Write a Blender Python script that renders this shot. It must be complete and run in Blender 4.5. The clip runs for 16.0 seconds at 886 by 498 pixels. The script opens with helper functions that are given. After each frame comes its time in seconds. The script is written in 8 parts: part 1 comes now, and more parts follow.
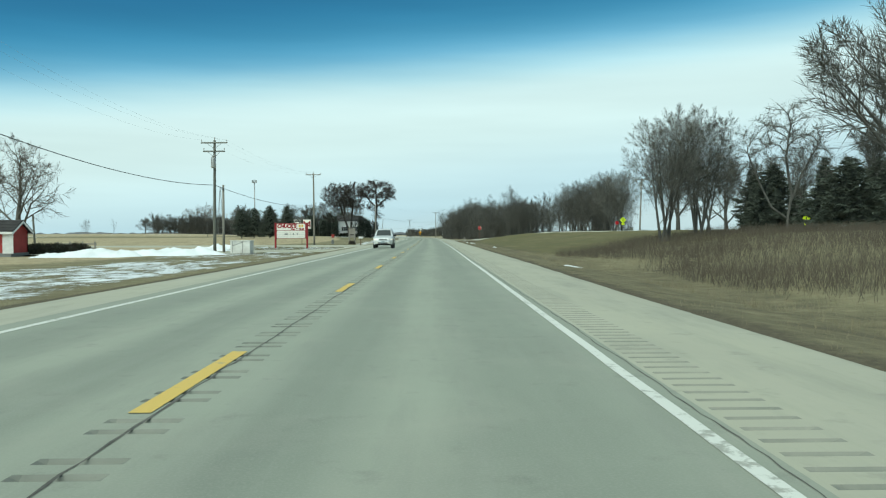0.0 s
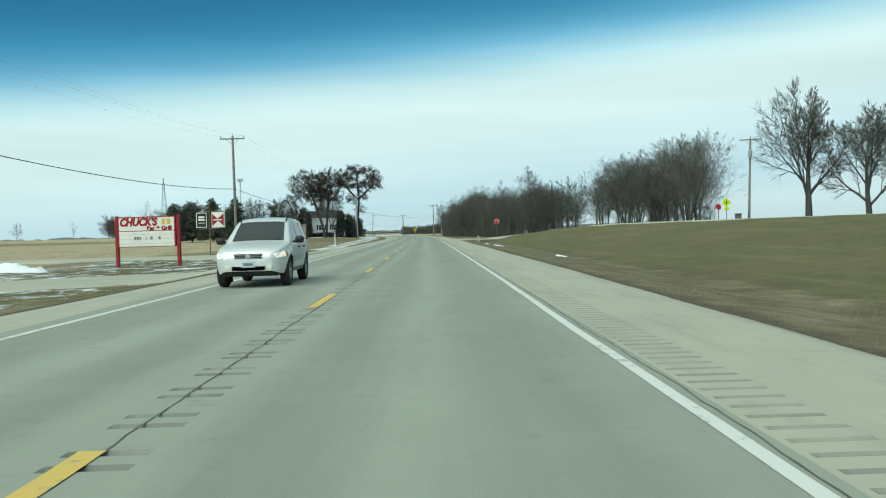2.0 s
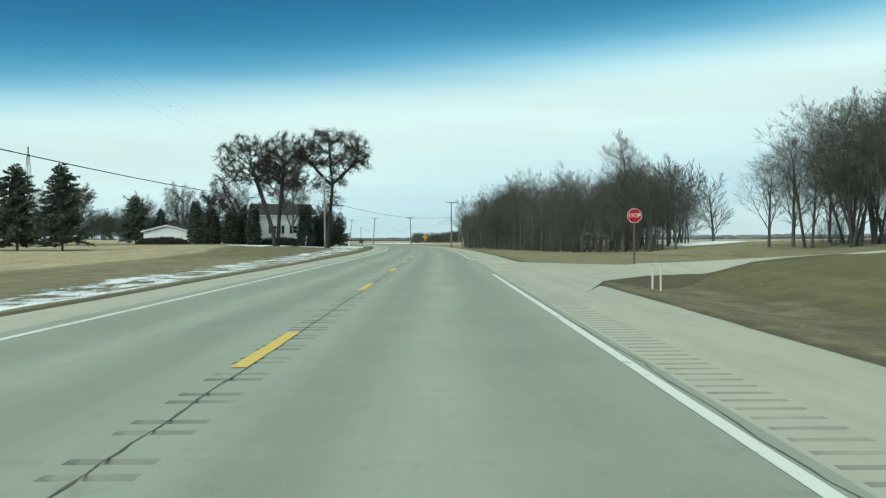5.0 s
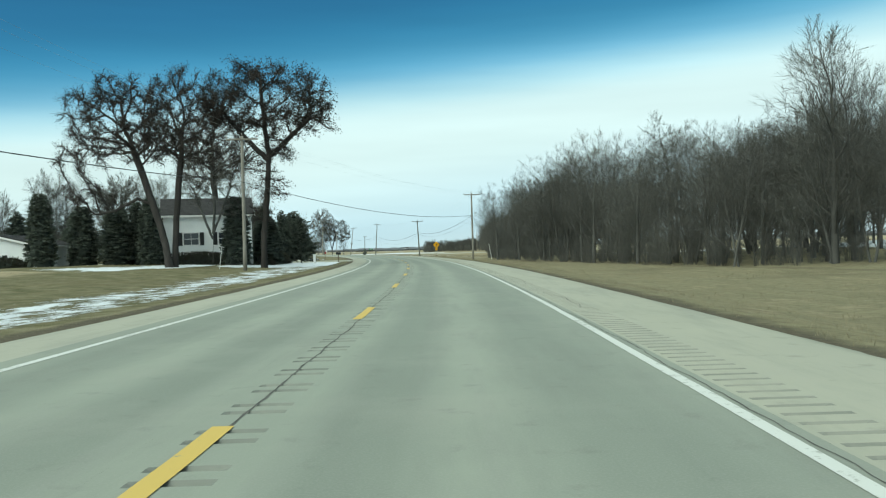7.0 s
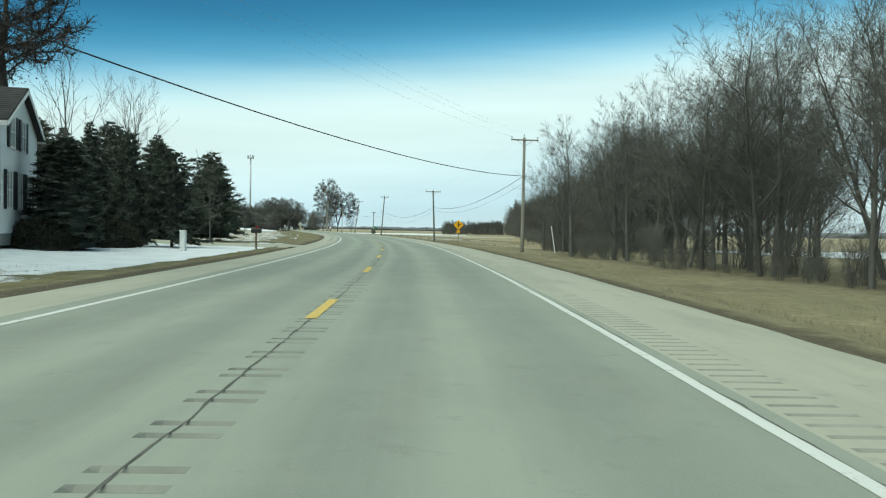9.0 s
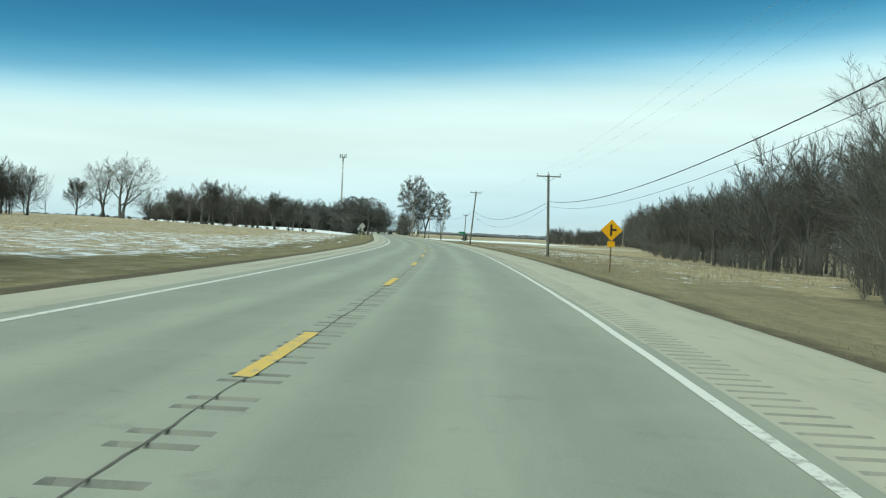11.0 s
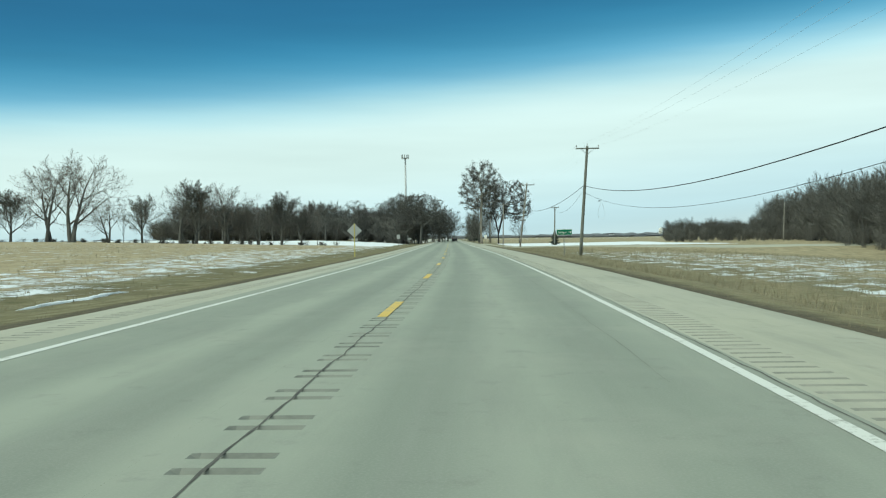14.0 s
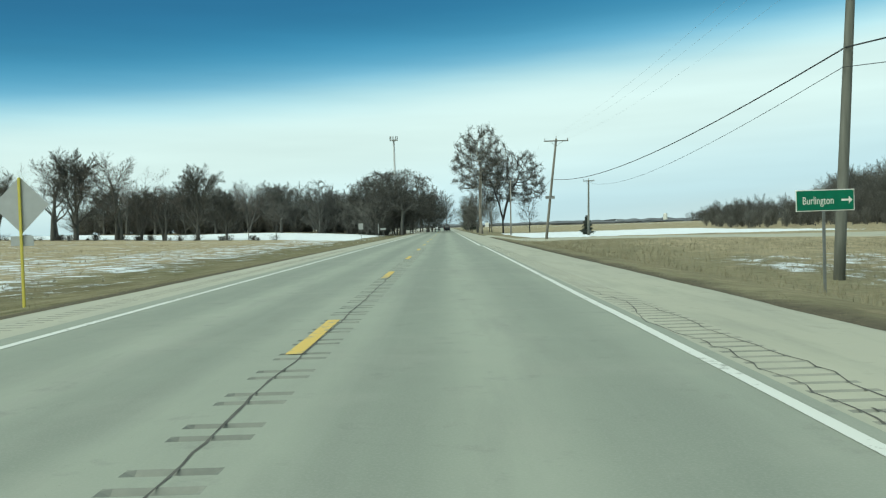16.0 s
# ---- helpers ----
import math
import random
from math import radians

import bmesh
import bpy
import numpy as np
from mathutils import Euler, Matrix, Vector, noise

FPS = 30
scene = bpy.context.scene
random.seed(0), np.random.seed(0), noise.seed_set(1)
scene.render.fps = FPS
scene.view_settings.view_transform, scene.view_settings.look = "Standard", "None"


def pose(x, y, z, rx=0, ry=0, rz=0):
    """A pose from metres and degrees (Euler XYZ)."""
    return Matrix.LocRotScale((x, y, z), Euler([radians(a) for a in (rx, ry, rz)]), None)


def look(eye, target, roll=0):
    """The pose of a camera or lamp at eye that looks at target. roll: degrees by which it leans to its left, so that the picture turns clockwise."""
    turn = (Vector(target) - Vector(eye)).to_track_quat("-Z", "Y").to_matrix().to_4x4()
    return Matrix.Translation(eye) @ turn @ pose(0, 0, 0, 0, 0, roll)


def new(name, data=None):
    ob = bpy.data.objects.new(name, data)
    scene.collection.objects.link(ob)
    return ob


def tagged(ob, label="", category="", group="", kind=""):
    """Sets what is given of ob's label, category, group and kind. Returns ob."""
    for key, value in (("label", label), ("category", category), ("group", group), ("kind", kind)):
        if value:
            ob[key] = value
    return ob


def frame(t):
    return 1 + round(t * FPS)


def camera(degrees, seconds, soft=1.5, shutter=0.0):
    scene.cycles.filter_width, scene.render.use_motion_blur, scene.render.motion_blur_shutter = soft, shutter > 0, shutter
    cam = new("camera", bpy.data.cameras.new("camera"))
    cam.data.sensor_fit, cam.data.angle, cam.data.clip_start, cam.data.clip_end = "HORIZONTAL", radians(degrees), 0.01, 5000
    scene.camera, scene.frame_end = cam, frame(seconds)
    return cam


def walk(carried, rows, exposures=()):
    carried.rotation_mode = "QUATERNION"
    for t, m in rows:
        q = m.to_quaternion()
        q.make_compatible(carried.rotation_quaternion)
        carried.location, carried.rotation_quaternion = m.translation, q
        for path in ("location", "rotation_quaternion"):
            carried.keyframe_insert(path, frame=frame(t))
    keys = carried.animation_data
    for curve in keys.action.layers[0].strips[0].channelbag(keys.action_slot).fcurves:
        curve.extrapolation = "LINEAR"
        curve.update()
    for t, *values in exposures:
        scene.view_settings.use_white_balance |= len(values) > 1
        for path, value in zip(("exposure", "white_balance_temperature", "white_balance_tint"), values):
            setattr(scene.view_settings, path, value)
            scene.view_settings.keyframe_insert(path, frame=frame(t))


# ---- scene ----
cam = camera(55.31, 16.0, soft=1.2)
PATH = [
    (0.0, 1.988, -5.821, 1.228, 88.971, 0.273, -0.67),
    (0.5, 2.026, 7.051, 1.212, 88.807, 0.53, -0.759),
    (1.0, 2.033, 19.748, 1.236, 88.699, 1.187, -0.849),
    (1.5, 1.988, 33.096, 1.216, 88.75, 1.697, -0.936),
    (2.0, 1.958, 46.925, 1.222, 88.762, 1.611, -0.857),
    (2.5, 1.861, 60.449, 1.21, 89.148, 1.827, -0.78),
    (3.0, 1.832, 73.621, 1.218, 89.224, 1.721, -0.69),
    (3.5, 1.725, 86.44, 1.188, 88.99, 0.61, -0.646),
    (4.0, 1.696, 99.55, 1.189, 89.06, -0.201, -0.498),
    (4.5, 1.657, 112.786, 1.191, 89.154, -0.158, -0.291),
    (5.0, 1.629, 126.209, 1.196, 89.349, 0.3, 0.131),
    (5.5, 1.595, 139.719, 1.202, 89.578, 0.933, 0.595),
    (6.0, 1.535, 153.216, 1.21, 89.773, 1.5, 0.968),
    (6.5, 1.424, 166.598, 1.216, 89.866, 1.761, 1.137),
    (7.0, 1.097, 179.893, 1.235, 89.93, 1.855, 1.162),
    (7.5, 0.737, 193.021, 1.225, 89.521, 1.762, 0.225),
    (8.0, 0.341, 205.989, 1.215, 89.242, 1.299, -0.305),
    (8.5, -0.134, 219.202, 1.201, 89.184, 0.42, 0.423),
    (9.0, -0.65, 232.673, 1.206, 88.71, -0.974, 2.503),
    (9.5, -1.407, 246.06, 1.238, 88.29, -2.24, 4.864),
    (10.0, -2.372, 259.434, 1.198, 88.807, -3.314, 7.134),
    (10.5, -3.592, 272.762, 1.194, 88.926, -3.233, 8.239),
    (11.0, -5.017, 285.999, 1.201, 88.985, -2.575, 9.217),
    (11.5, -6.659, 299.101, 1.214, 89.006, -1.681, 10.083),
    (12.0, -8.495, 312.027, 1.227, 89.009, -0.897, 10.78),
    (12.5, -10.485, 324.745, 1.232, 89.017, -0.565, 11.471),
    (13.0, -12.658, 337.331, 1.234, 89.073, -0.591, 12.761),
    (13.5, -15.134, 350.634, 1.217, 89.225, 0.234, 13.787),
    (14.0, -17.935, 364.204, 1.185, 89.27, 0.92, 14.544),
    (14.5, -20.808, 377.51, 1.189, 89.052, 1.4, 14.783),
    (15.0, -23.701, 390.535, 1.194, 88.568, 1.516, 14.553),
    (15.5, -26.65, 403.07, 1.135, 88.411, 1.322, 14.447),
    (16.0, -29.815, 416.292, 1.196, 88.51, 1.748, 14.25),
]

# exposure lifted for the overcast light a stop and a half for the overcast light; slightly green white balance
walk(cam, [(r[0], pose(*r[1:])) for r in PATH], exposures=[(0.0, 1.52, 6440.0, 0.0), (4.2, 1.52, 6440.0, 0.0), (6.3, 1.60, 6460.0, 1.0), (10.2, 1.62, 6540.0, 0.5), (12.3, 1.58, 6560.0, -1.0), (16.0, 1.56, 6580.0, -0.5)])

# ---- world, sun ----
world = bpy.data.worlds.new("sky")
scene.world = world
world.use_nodes = True
wn, wl = world.node_tree.nodes, world.node_tree.links
wn.clear()


def wnode(kind, **vals):
    n = wn.new(kind)
    for k, v in vals.items():
        n.inputs[k].default_value = v
    return n


SUN_ELEV, SUN_ROT = radians(48), radians(215)  # high, behind the left shoulder
w_out = wn.new("ShaderNodeOutputWorld")
w_bg = wnode("ShaderNodeBackground", Strength=1.0)
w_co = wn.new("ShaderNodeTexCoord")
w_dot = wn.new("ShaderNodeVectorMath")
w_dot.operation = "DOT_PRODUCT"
# axis tilted so the painted windscreen tint slants to fit the camera's view
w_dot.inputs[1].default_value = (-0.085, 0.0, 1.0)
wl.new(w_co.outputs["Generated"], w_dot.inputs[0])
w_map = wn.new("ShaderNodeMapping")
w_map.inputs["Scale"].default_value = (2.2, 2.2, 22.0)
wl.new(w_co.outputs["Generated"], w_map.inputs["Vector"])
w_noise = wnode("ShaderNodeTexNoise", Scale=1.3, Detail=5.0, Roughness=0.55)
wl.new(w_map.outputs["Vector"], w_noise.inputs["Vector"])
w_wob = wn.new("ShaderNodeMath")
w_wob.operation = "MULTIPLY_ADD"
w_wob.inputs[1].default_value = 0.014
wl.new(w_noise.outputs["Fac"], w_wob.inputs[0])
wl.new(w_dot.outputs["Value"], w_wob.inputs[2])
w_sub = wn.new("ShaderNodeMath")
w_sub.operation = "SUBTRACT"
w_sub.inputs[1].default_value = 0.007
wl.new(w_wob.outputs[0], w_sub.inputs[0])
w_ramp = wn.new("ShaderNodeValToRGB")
# pale overcast above the fields, then the windscreen's blue tint strip painted into the sky, and plain overcast again
# overhead
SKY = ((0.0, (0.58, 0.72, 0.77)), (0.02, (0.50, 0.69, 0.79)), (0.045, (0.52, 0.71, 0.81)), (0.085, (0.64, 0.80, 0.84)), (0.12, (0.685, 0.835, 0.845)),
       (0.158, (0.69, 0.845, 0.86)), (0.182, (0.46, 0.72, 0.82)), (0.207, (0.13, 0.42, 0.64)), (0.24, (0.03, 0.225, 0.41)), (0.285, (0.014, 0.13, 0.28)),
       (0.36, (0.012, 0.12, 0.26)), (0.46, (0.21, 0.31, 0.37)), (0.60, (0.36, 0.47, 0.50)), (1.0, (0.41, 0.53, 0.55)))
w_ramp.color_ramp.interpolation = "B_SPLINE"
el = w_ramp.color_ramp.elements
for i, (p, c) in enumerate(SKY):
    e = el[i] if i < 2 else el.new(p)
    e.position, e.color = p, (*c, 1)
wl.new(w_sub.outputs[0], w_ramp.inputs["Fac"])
w_cl = wnode("ShaderNodeTexNoise", Scale=0.9, Detail=4.0)
wl.new(w_map.outputs["Vector"], w_cl.inputs["Vector"])
w_cr = wn.new("ShaderNodeMapRange")
w_cr.inputs["From Min"].default_value, w_cr.inputs["From Max"].default_value = 0.3, 0.7
w_cr.inputs["To Min"].default_value, w_cr.inputs["To Max"].default_value = 0.345, 0.40
wl.new(w_cl.outputs["Fac"], w_cr.inputs["Value"])
w_scale = wn.new("ShaderNodeVectorMath")
w_scale.operation = "SCALE"
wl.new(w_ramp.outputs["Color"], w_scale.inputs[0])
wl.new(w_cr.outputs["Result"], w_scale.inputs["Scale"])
w_sky = wn.new("ShaderNodeTexSky")
w_sky.sky_type = "NISHITA"
w_sky.sun_disc = False
w_sky.sun_elevation, w_sky.sun_rotation = SUN_ELEV, SUN_ROT
w_skys = wn.new("ShaderNodeVectorMath")
w_skys.operation = "SCALE"
w_skys.inputs["Scale"].default_value = 0.05
wl.new(w_sky.outputs["Color"], w_skys.inputs[0])
w_mix = wn.new("ShaderNodeMix")
w_mix.data_type = "RGBA"
w_mix.inputs["Factor"].default_value = 0.06
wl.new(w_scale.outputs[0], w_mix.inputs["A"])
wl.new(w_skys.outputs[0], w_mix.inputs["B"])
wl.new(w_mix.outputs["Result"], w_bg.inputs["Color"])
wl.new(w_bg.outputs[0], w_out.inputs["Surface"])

sun = new("sun", bpy.data.lights.new("sun", "SUN"))
sun.data.energy, sun.data.angle, sun.data.color = 1.05, radians(75), (0.96, 1.0, 0.90)
sun.matrix_world = look((-28, -40, 54), (0, 0, 0))


# ---- materials ----
def mat(name, c1, c2=None, scale=3.0, rough=0.8, bump=0.15, fine=40.0, c3=None, metal=0.0, spec=0.3, space="Object", stretch=(1, 1, 1), rand=0.0):
    """A surface with two-scale colour variation and fine relief."""
    m = bpy.data.materials.new(name)
    m.use_nodes = True
    nt = m.node_tree
    n, l = nt.nodes, nt.links
    b = n["Principled BSDF"]
    b.inputs["Roughness"].default_value, b.inputs["Metallic"].default_value = rough, metal
    b.inputs["Specular IOR Level"].default_value = spec
    c2 = c2 or tuple(0.75 * v for v in c1)
    c3 = c3 or tuple(0.5 * (p + q) for p, q in zip(c1, c2))
    co = n.new("ShaderNodeTexCoord")
    mp = n.new("ShaderNodeMapping")
    mp.inputs["Scale"].default_value = stretch
    if space == "World":
        g = n.new("ShaderNodeNewGeometry")
        l.new(g.outputs["Position"], mp.inputs["Vector"])
    else:
        l.new(co.outputs[space], mp.inputs["Vector"])
    big = n.new("ShaderNodeTexNoise")
    big.inputs["Scale"].default_value, big.inputs["Detail"].default_value = scale, 4.0
    fin = n.new("ShaderNodeTexNoise")
    fin.inputs["Scale"].default_value, fin.inputs["Detail"].default_value = fine, 3.0
    for t in (big, fin):
        l.new(mp.outputs["Vector"], t.inputs["Vector"])
    mr = n.new("ShaderNodeMapRange")
    mr.inputs["From Min"].default_value, mr.inputs["From Max"].default_value = 0.35, 0.65
    l.new(big.outputs["Fac"], mr.inputs["Value"])
    mx = n.new("ShaderNodeMix")
    mx.data_type = "RGBA"
    mx.inputs["A"].default_value, mx.inputs["B"].default_value = (*c1, 1), (*c2, 1)
    l.new(mr.outputs["Result"], mx.inputs["Factor"])
    mr2 = n.new("ShaderNodeMapRange")
    mr2.inputs["From Min"].default_value, mr2.inputs["From Max"].default_value = 0.4, 0.75
    mr2.inputs["To Max"].default_value = 0.7
    l.new(fin.outputs["Fac"], mr2.inputs["Value"])
    mx2 = n.new("ShaderNodeMix")
    mx2.data_type = "RGBA"
    mx2.inputs["B"].default_value = (*c3, 1)
    l.new(mx.outputs["Result"], mx2.inputs["A"])
    l.new(mr2.outputs["Result"], mx2.inputs["Factor"])
    last = mx2.outputs["Result"]
    if rand:
        oi = n.new("ShaderNodeObjectInfo")
        hs = n.new("ShaderNodeHueSaturation")
        mv = n.new("ShaderNodeMapRange")
        mv.inputs["To Min"].default_value, mv.inputs["To Max"].default_value = 1 - rand, 1 + rand
        l.new(oi.outputs["Random"], mv.inputs["Value"])
        l.new(mv.outputs["Result"], hs.inputs["Value"])
        l.new(last, hs.inputs["Color"])
        last = hs.outputs["Color"]
    l.new(last, b.inputs["Base Color"])
    if bump:
        bp = n.new("ShaderNodeBump")
        bp.inputs["Strength"].default_value, bp.inputs["Distance"].default_value = bump, 0.02
        l.new(fin.outputs["Fac"], bp.inputs["Height"])
        l.new(bp.outputs["Normal"], b.inputs["Normal"])
    return m


M = {
    "bark": mat("bark", (0.122, 0.120, 0.109), (0.068, 0.067, 0.061), 2.0, 0.95, 0.5, 30, stretch=(1, 1, 0.25), rand=0.25),
    "bark_dark": mat("bark_dark", (0.058, 0.052, 0.047), (0.032, 0.029, 0.027), 2.0, 0.95, 0.5, 30, stretch=(1, 1, 0.25), rand=0.15),
    "bark_pale": mat("bark_pale", (0.30, 0.27, 0.22), (0.14, 0.12, 0.10), 1.5, 0.95, 0.4, 20, stretch=(1, 1, 0.4), rand=0.15),
    "twig": mat("twig", (0.130, 0.127, 0.113), (0.084, 0.083, 0.075), 1.0, 0.95, 0.0, 8, rand=0.35),
    "twig_dark": mat("twig_dark", (0.060, 0.052, 0.046), (0.034, 0.030, 0.027), 1.0, 0.95, 0.0, 8, rand=0.2),
    "twig_grey": mat("twig_grey", (0.15, 0.13, 0.115), (0.09, 0.08, 0.07), 1.0, 0.95, 0.0, 8, rand=0.25),
    "brown_leaf": mat("brown_leaf", (0.048, 0.036, 0.027), (0.028, 0.021, 0.017), 2.0, 0.8, 0.0, 10, rand=0.2),
    "needles": mat("needles", (0.092, 0.108, 0.086), (0.062, 0.076, 0.062), 1.2, 0.8, 0.0, 9, c3=(0.108, 0.120, 0.090), rand=0.25),
    # needle green darkened to the shade inside a crown
    "foliage_shade": mat("foliage_shade", (0.042, 0.050, 0.040), (0.028, 0.034, 0.028), 2.0, 0.95, 0.3, 12),
    "hedge_leaf": mat("hedge_leaf", (0.04, 0.045, 0.025), (0.03, 0.025, 0.02), 2.0, 0.8, 0.0, 9),
    "brush": mat("brush", (0.125, 0.105, 0.080), (0.080, 0.065, 0.052), 0.15, 0.95, 0.0, 3, space="World"),
    "dry_grass": mat("dry_grass", (0.27, 0.24, 0.155), (0.17, 0.15, 0.095), 0.2, 0.95, 0.0, 3, space="World", c3=(0.34, 0.295, 0.20)),
    "pole_wood": mat("pole_wood", (0.26, 0.245, 0.215), (0.17, 0.155, 0.13), 1.2, 0.9, 0.3, 25, stretch=(6, 6, 0.5), rand=0.2),
    "pole_dark": mat("pole_dark", (0.165, 0.167, 0.142), (0.11, 0.112, 0.095), 1.2, 0.9, 0.3, 25, stretch=(6, 6, 0.5), rand=0.2),
    "grey_metal": mat("grey_metal", (0.42, 0.43, 0.42), (0.33, 0.34, 0.34), 4.0, 0.45, 0.05, 40, metal=0.5),
    "steel_post": mat("steel_post", (0.25, 0.26, 0.25), (0.18, 0.18, 0.17), 5.0, 0.5, 0.05, 60, metal=0.6),
    "porcelain": mat("porcelain", (0.30, 0.27, 0.24), (0.22, 0.20, 0.18), 5.0, 0.25, 0.0, 60),
    "cable": mat("cable", (0.02, 0.02, 0.022), (0.03, 0.03, 0.03), 4.0, 0.6, 0.0, 30),
    "wire": mat("wire", (0.36, 0.37, 0.37), (0.30, 0.305, 0.305), 4.0, 0.5, 0.0, 30),
    "white_siding": mat("white_siding", (0.86, 0.87, 0.86), (0.78, 0.79, 0.78), 0.6, 0.65, 0.05, 12, c3=(0.83, 0.84, 0.82)),
    "white_paint": mat("white_paint", (0.78, 0.78, 0.76), (0.66, 0.66, 0.64), 3.0, 0.5, 0.06, 30),
    "weathered_white": mat("weathered_white", (0.72, 0.72, 0.68), (0.52, 0.51, 0.47), 1.5, 0.8, 0.15, 25),
    "shingle": mat("shingle", (0.055, 0.052, 0.052), (0.035, 0.034, 0.034), 2.0, 0.9, 0.3, 25),
    "window_dark": mat("window_dark", (0.035, 0.04, 0.045), (0.02, 0.024, 0.028), 1.0, 0.08, 0.0, 4, spec=0.6),
    "shutter": mat("shutter", (0.02, 0.022, 0.024), (0.03, 0.03, 0.03), 4.0, 0.6, 0.05, 30),
    "red_paint": mat("red_paint", (0.30, 0.022, 0.028), (0.22, 0.018, 0.022), 2.0, 0.55, 0.05, 30),
    "barn_red": mat("barn_red", (0.38, 0.05, 0.045), (0.28, 0.04, 0.035), 2.0, 0.7, 0.1, 30),
    "sign_white": mat("sign_white", (0.78, 0.76, 0.70), (0.70, 0.68, 0.62), 2.0, 0.5, 0.03, 20),
    "sign_letter_red": mat("sign_letter_red", (0.30, 0.012, 0.02), (0.25, 0.01, 0.018), 5.0, 0.5, 0.0, 30),
    "sign_gold": mat("sign_gold", (0.70, 0.48, 0.10), (0.62, 0.40, 0.08), 5.0, 0.5, 0.0, 30),
    "sign_black": mat("sign_black", (0.015, 0.015, 0.015), (0.03, 0.03, 0.03), 4.0, 0.5, 0.0, 30),
    "stop_red": mat("stop_red", (0.45, 0.015, 0.02), (0.38, 0.012, 0.018), 6.0, 0.4, 0.0, 50),
    "sign_yellow": mat("sign_yellow", (0.78, 0.40, 0.012), (0.70, 0.34, 0.01), 6.0, 0.4, 0.0, 50),
    "sign_lime": mat("sign_lime", (0.60, 0.78, 0.02), (0.55, 0.70, 0.02), 6.0, 0.4, 0.0, 50),
    "sign_green": mat("sign_green", (0.005, 0.16, 0.085), (0.005, 0.13, 0.07), 6.0, 0.4, 0.0, 50),
    "sign_back": mat("sign_back", (0.42, 0.43, 0.42), (0.36, 0.37, 0.36), 3.0, 0.5, 0.0, 40, metal=0.3),
    "yellow_post": mat("yellow_post", (0.62, 0.52, 0.10), (0.50, 0.42, 0.08), 4.0, 0.6, 0.0, 40),
    "grey_wood": mat("grey_wood", (0.30, 0.28, 0.25), (0.20, 0.185, 0.165), 1.5, 0.9, 0.3, 25, stretch=(4, 4, 0.6)),
    "brown_wood": mat("brown_wood", (0.15, 0.10, 0.065), (0.13, 0.085, 0.055), 1.5, 0.85, 0.3, 25, stretch=(4, 4, 0.6)),
    "snow": mat("snow", (0.80, 0.83, 0.85), (0.72, 0.75, 0.78), 1.2, 0.7, 0.35, 14, c3=(0.84, 0.86, 0.87)),
    "road_yellow": None, "road_white": None,
    "crack_faint": mat("crack_faint", (0.15, 0.15, 0.135), (0.19, 0.19, 0.17), 3.0, 0.95, 0.0, 30),
    # pavement tone painted darker for the sunk rumble faces
    "groove_dark": mat("groove_dark", (0.205, 0.21, 0.18), (0.29, 0.286, 0.243), 1.5, 0.95, 0.1, 30, space="World"),
    "crack": mat("crack", (0.07, 0.068, 0.062), (0.14, 0.135, 0.12), 3.0, 0.95, 0.0, 30),
    "rumble_dark": mat("rumble_dark", (0.155, 0.162, 0.142), (0.25, 0.256, 0.22), 1.5, 0.95, 0.1, 30, space="World"),
    "seal": mat("seal", (0.035, 0.035, 0.035), (0.05, 0.05, 0.05), 3.0, 0.7, 0.0, 30),
    "silver_paint": mat("silver_paint", (0.66, 0.68, 0.68), (0.62, 0.64, 0.64), 1.0, 0.28, 0.0, 300, metal=0.25, spec=0.5),
    "dark_paint": mat("dark_paint", (0.03, 0.032, 0.036), (0.025, 0.026, 0.03), 1.0, 0.25, 0.0, 300, metal=0.3, spec=0.5),
    "white_car_paint": mat("white_car_paint", (0.75, 0.76, 0.76), (0.70, 0.71, 0.71), 1.0, 0.3, 0.0, 300, spec=0.5),
    "silver_trim": mat("silver_trim", (0.48, 0.50, 0.50), (0.44, 0.46, 0.46), 1.0, 0.4, 0.0, 200, metal=0.2, spec=0.5),
    "amber_lens": mat("amber_lens", (0.62, 0.26, 0.06), (0.55, 0.22, 0.05), 8.0, 0.15, 0.0, 60),
    "cladding": mat("cladding", (0.20, 0.205, 0.20), (0.17, 0.175, 0.17), 3.0, 0.55, 0.03, 80),
    "tyre": mat("tyre", (0.02, 0.02, 0.02), (0.03, 0.03, 0.03), 6.0, 0.8, 0.1, 60),
    "black_plastic": mat("black_plastic", (0.018, 0.018, 0.018), (0.025, 0.025, 0.025), 6.0, 0.5, 0.0, 60),
    "car_glass": mat("car_glass", (0.05, 0.056, 0.055), (0.04, 0.045, 0.044), 1.0, 0.14, 0.0, 5, spec=0.32),
    "lamp_glass": mat("lamp_glass", (0.75, 0.74, 0.66), (0.68, 0.67, 0.60), 8.0, 0.12, 0.0, 60, spec=0.7),
    "tail_red": mat("tail_red", (0.40, 0.01, 0.012), (0.34, 0.01, 0.01), 8.0, 0.2, 0.0, 60),
    "plate": mat("plate", (0.50, 0.56, 0.60), (0.42, 0.50, 0.56), 6.0, 0.4, 0.0, 50),
    "far_wood": mat("far_wood", (0.17, 0.18, 0.19), (0.115, 0.12, 0.13), 0.02, 0.95, 0.0, 0.3, space="World"),
}


def lit_lamp(name, colour, strength):
    m = bpy.data.materials.new(name)
    m.use_nodes = True
    b = m.node_tree.nodes["Principled BSDF"]
    b.inputs["Base Color"].default_value = (*colour, 1)
    b.inputs["Emission Color"].default_value = (*colour, 1)
    b.inputs["Emission Strength"].default_value = strength
    b.inputs["Roughness"].default_value = 0.15
    return m


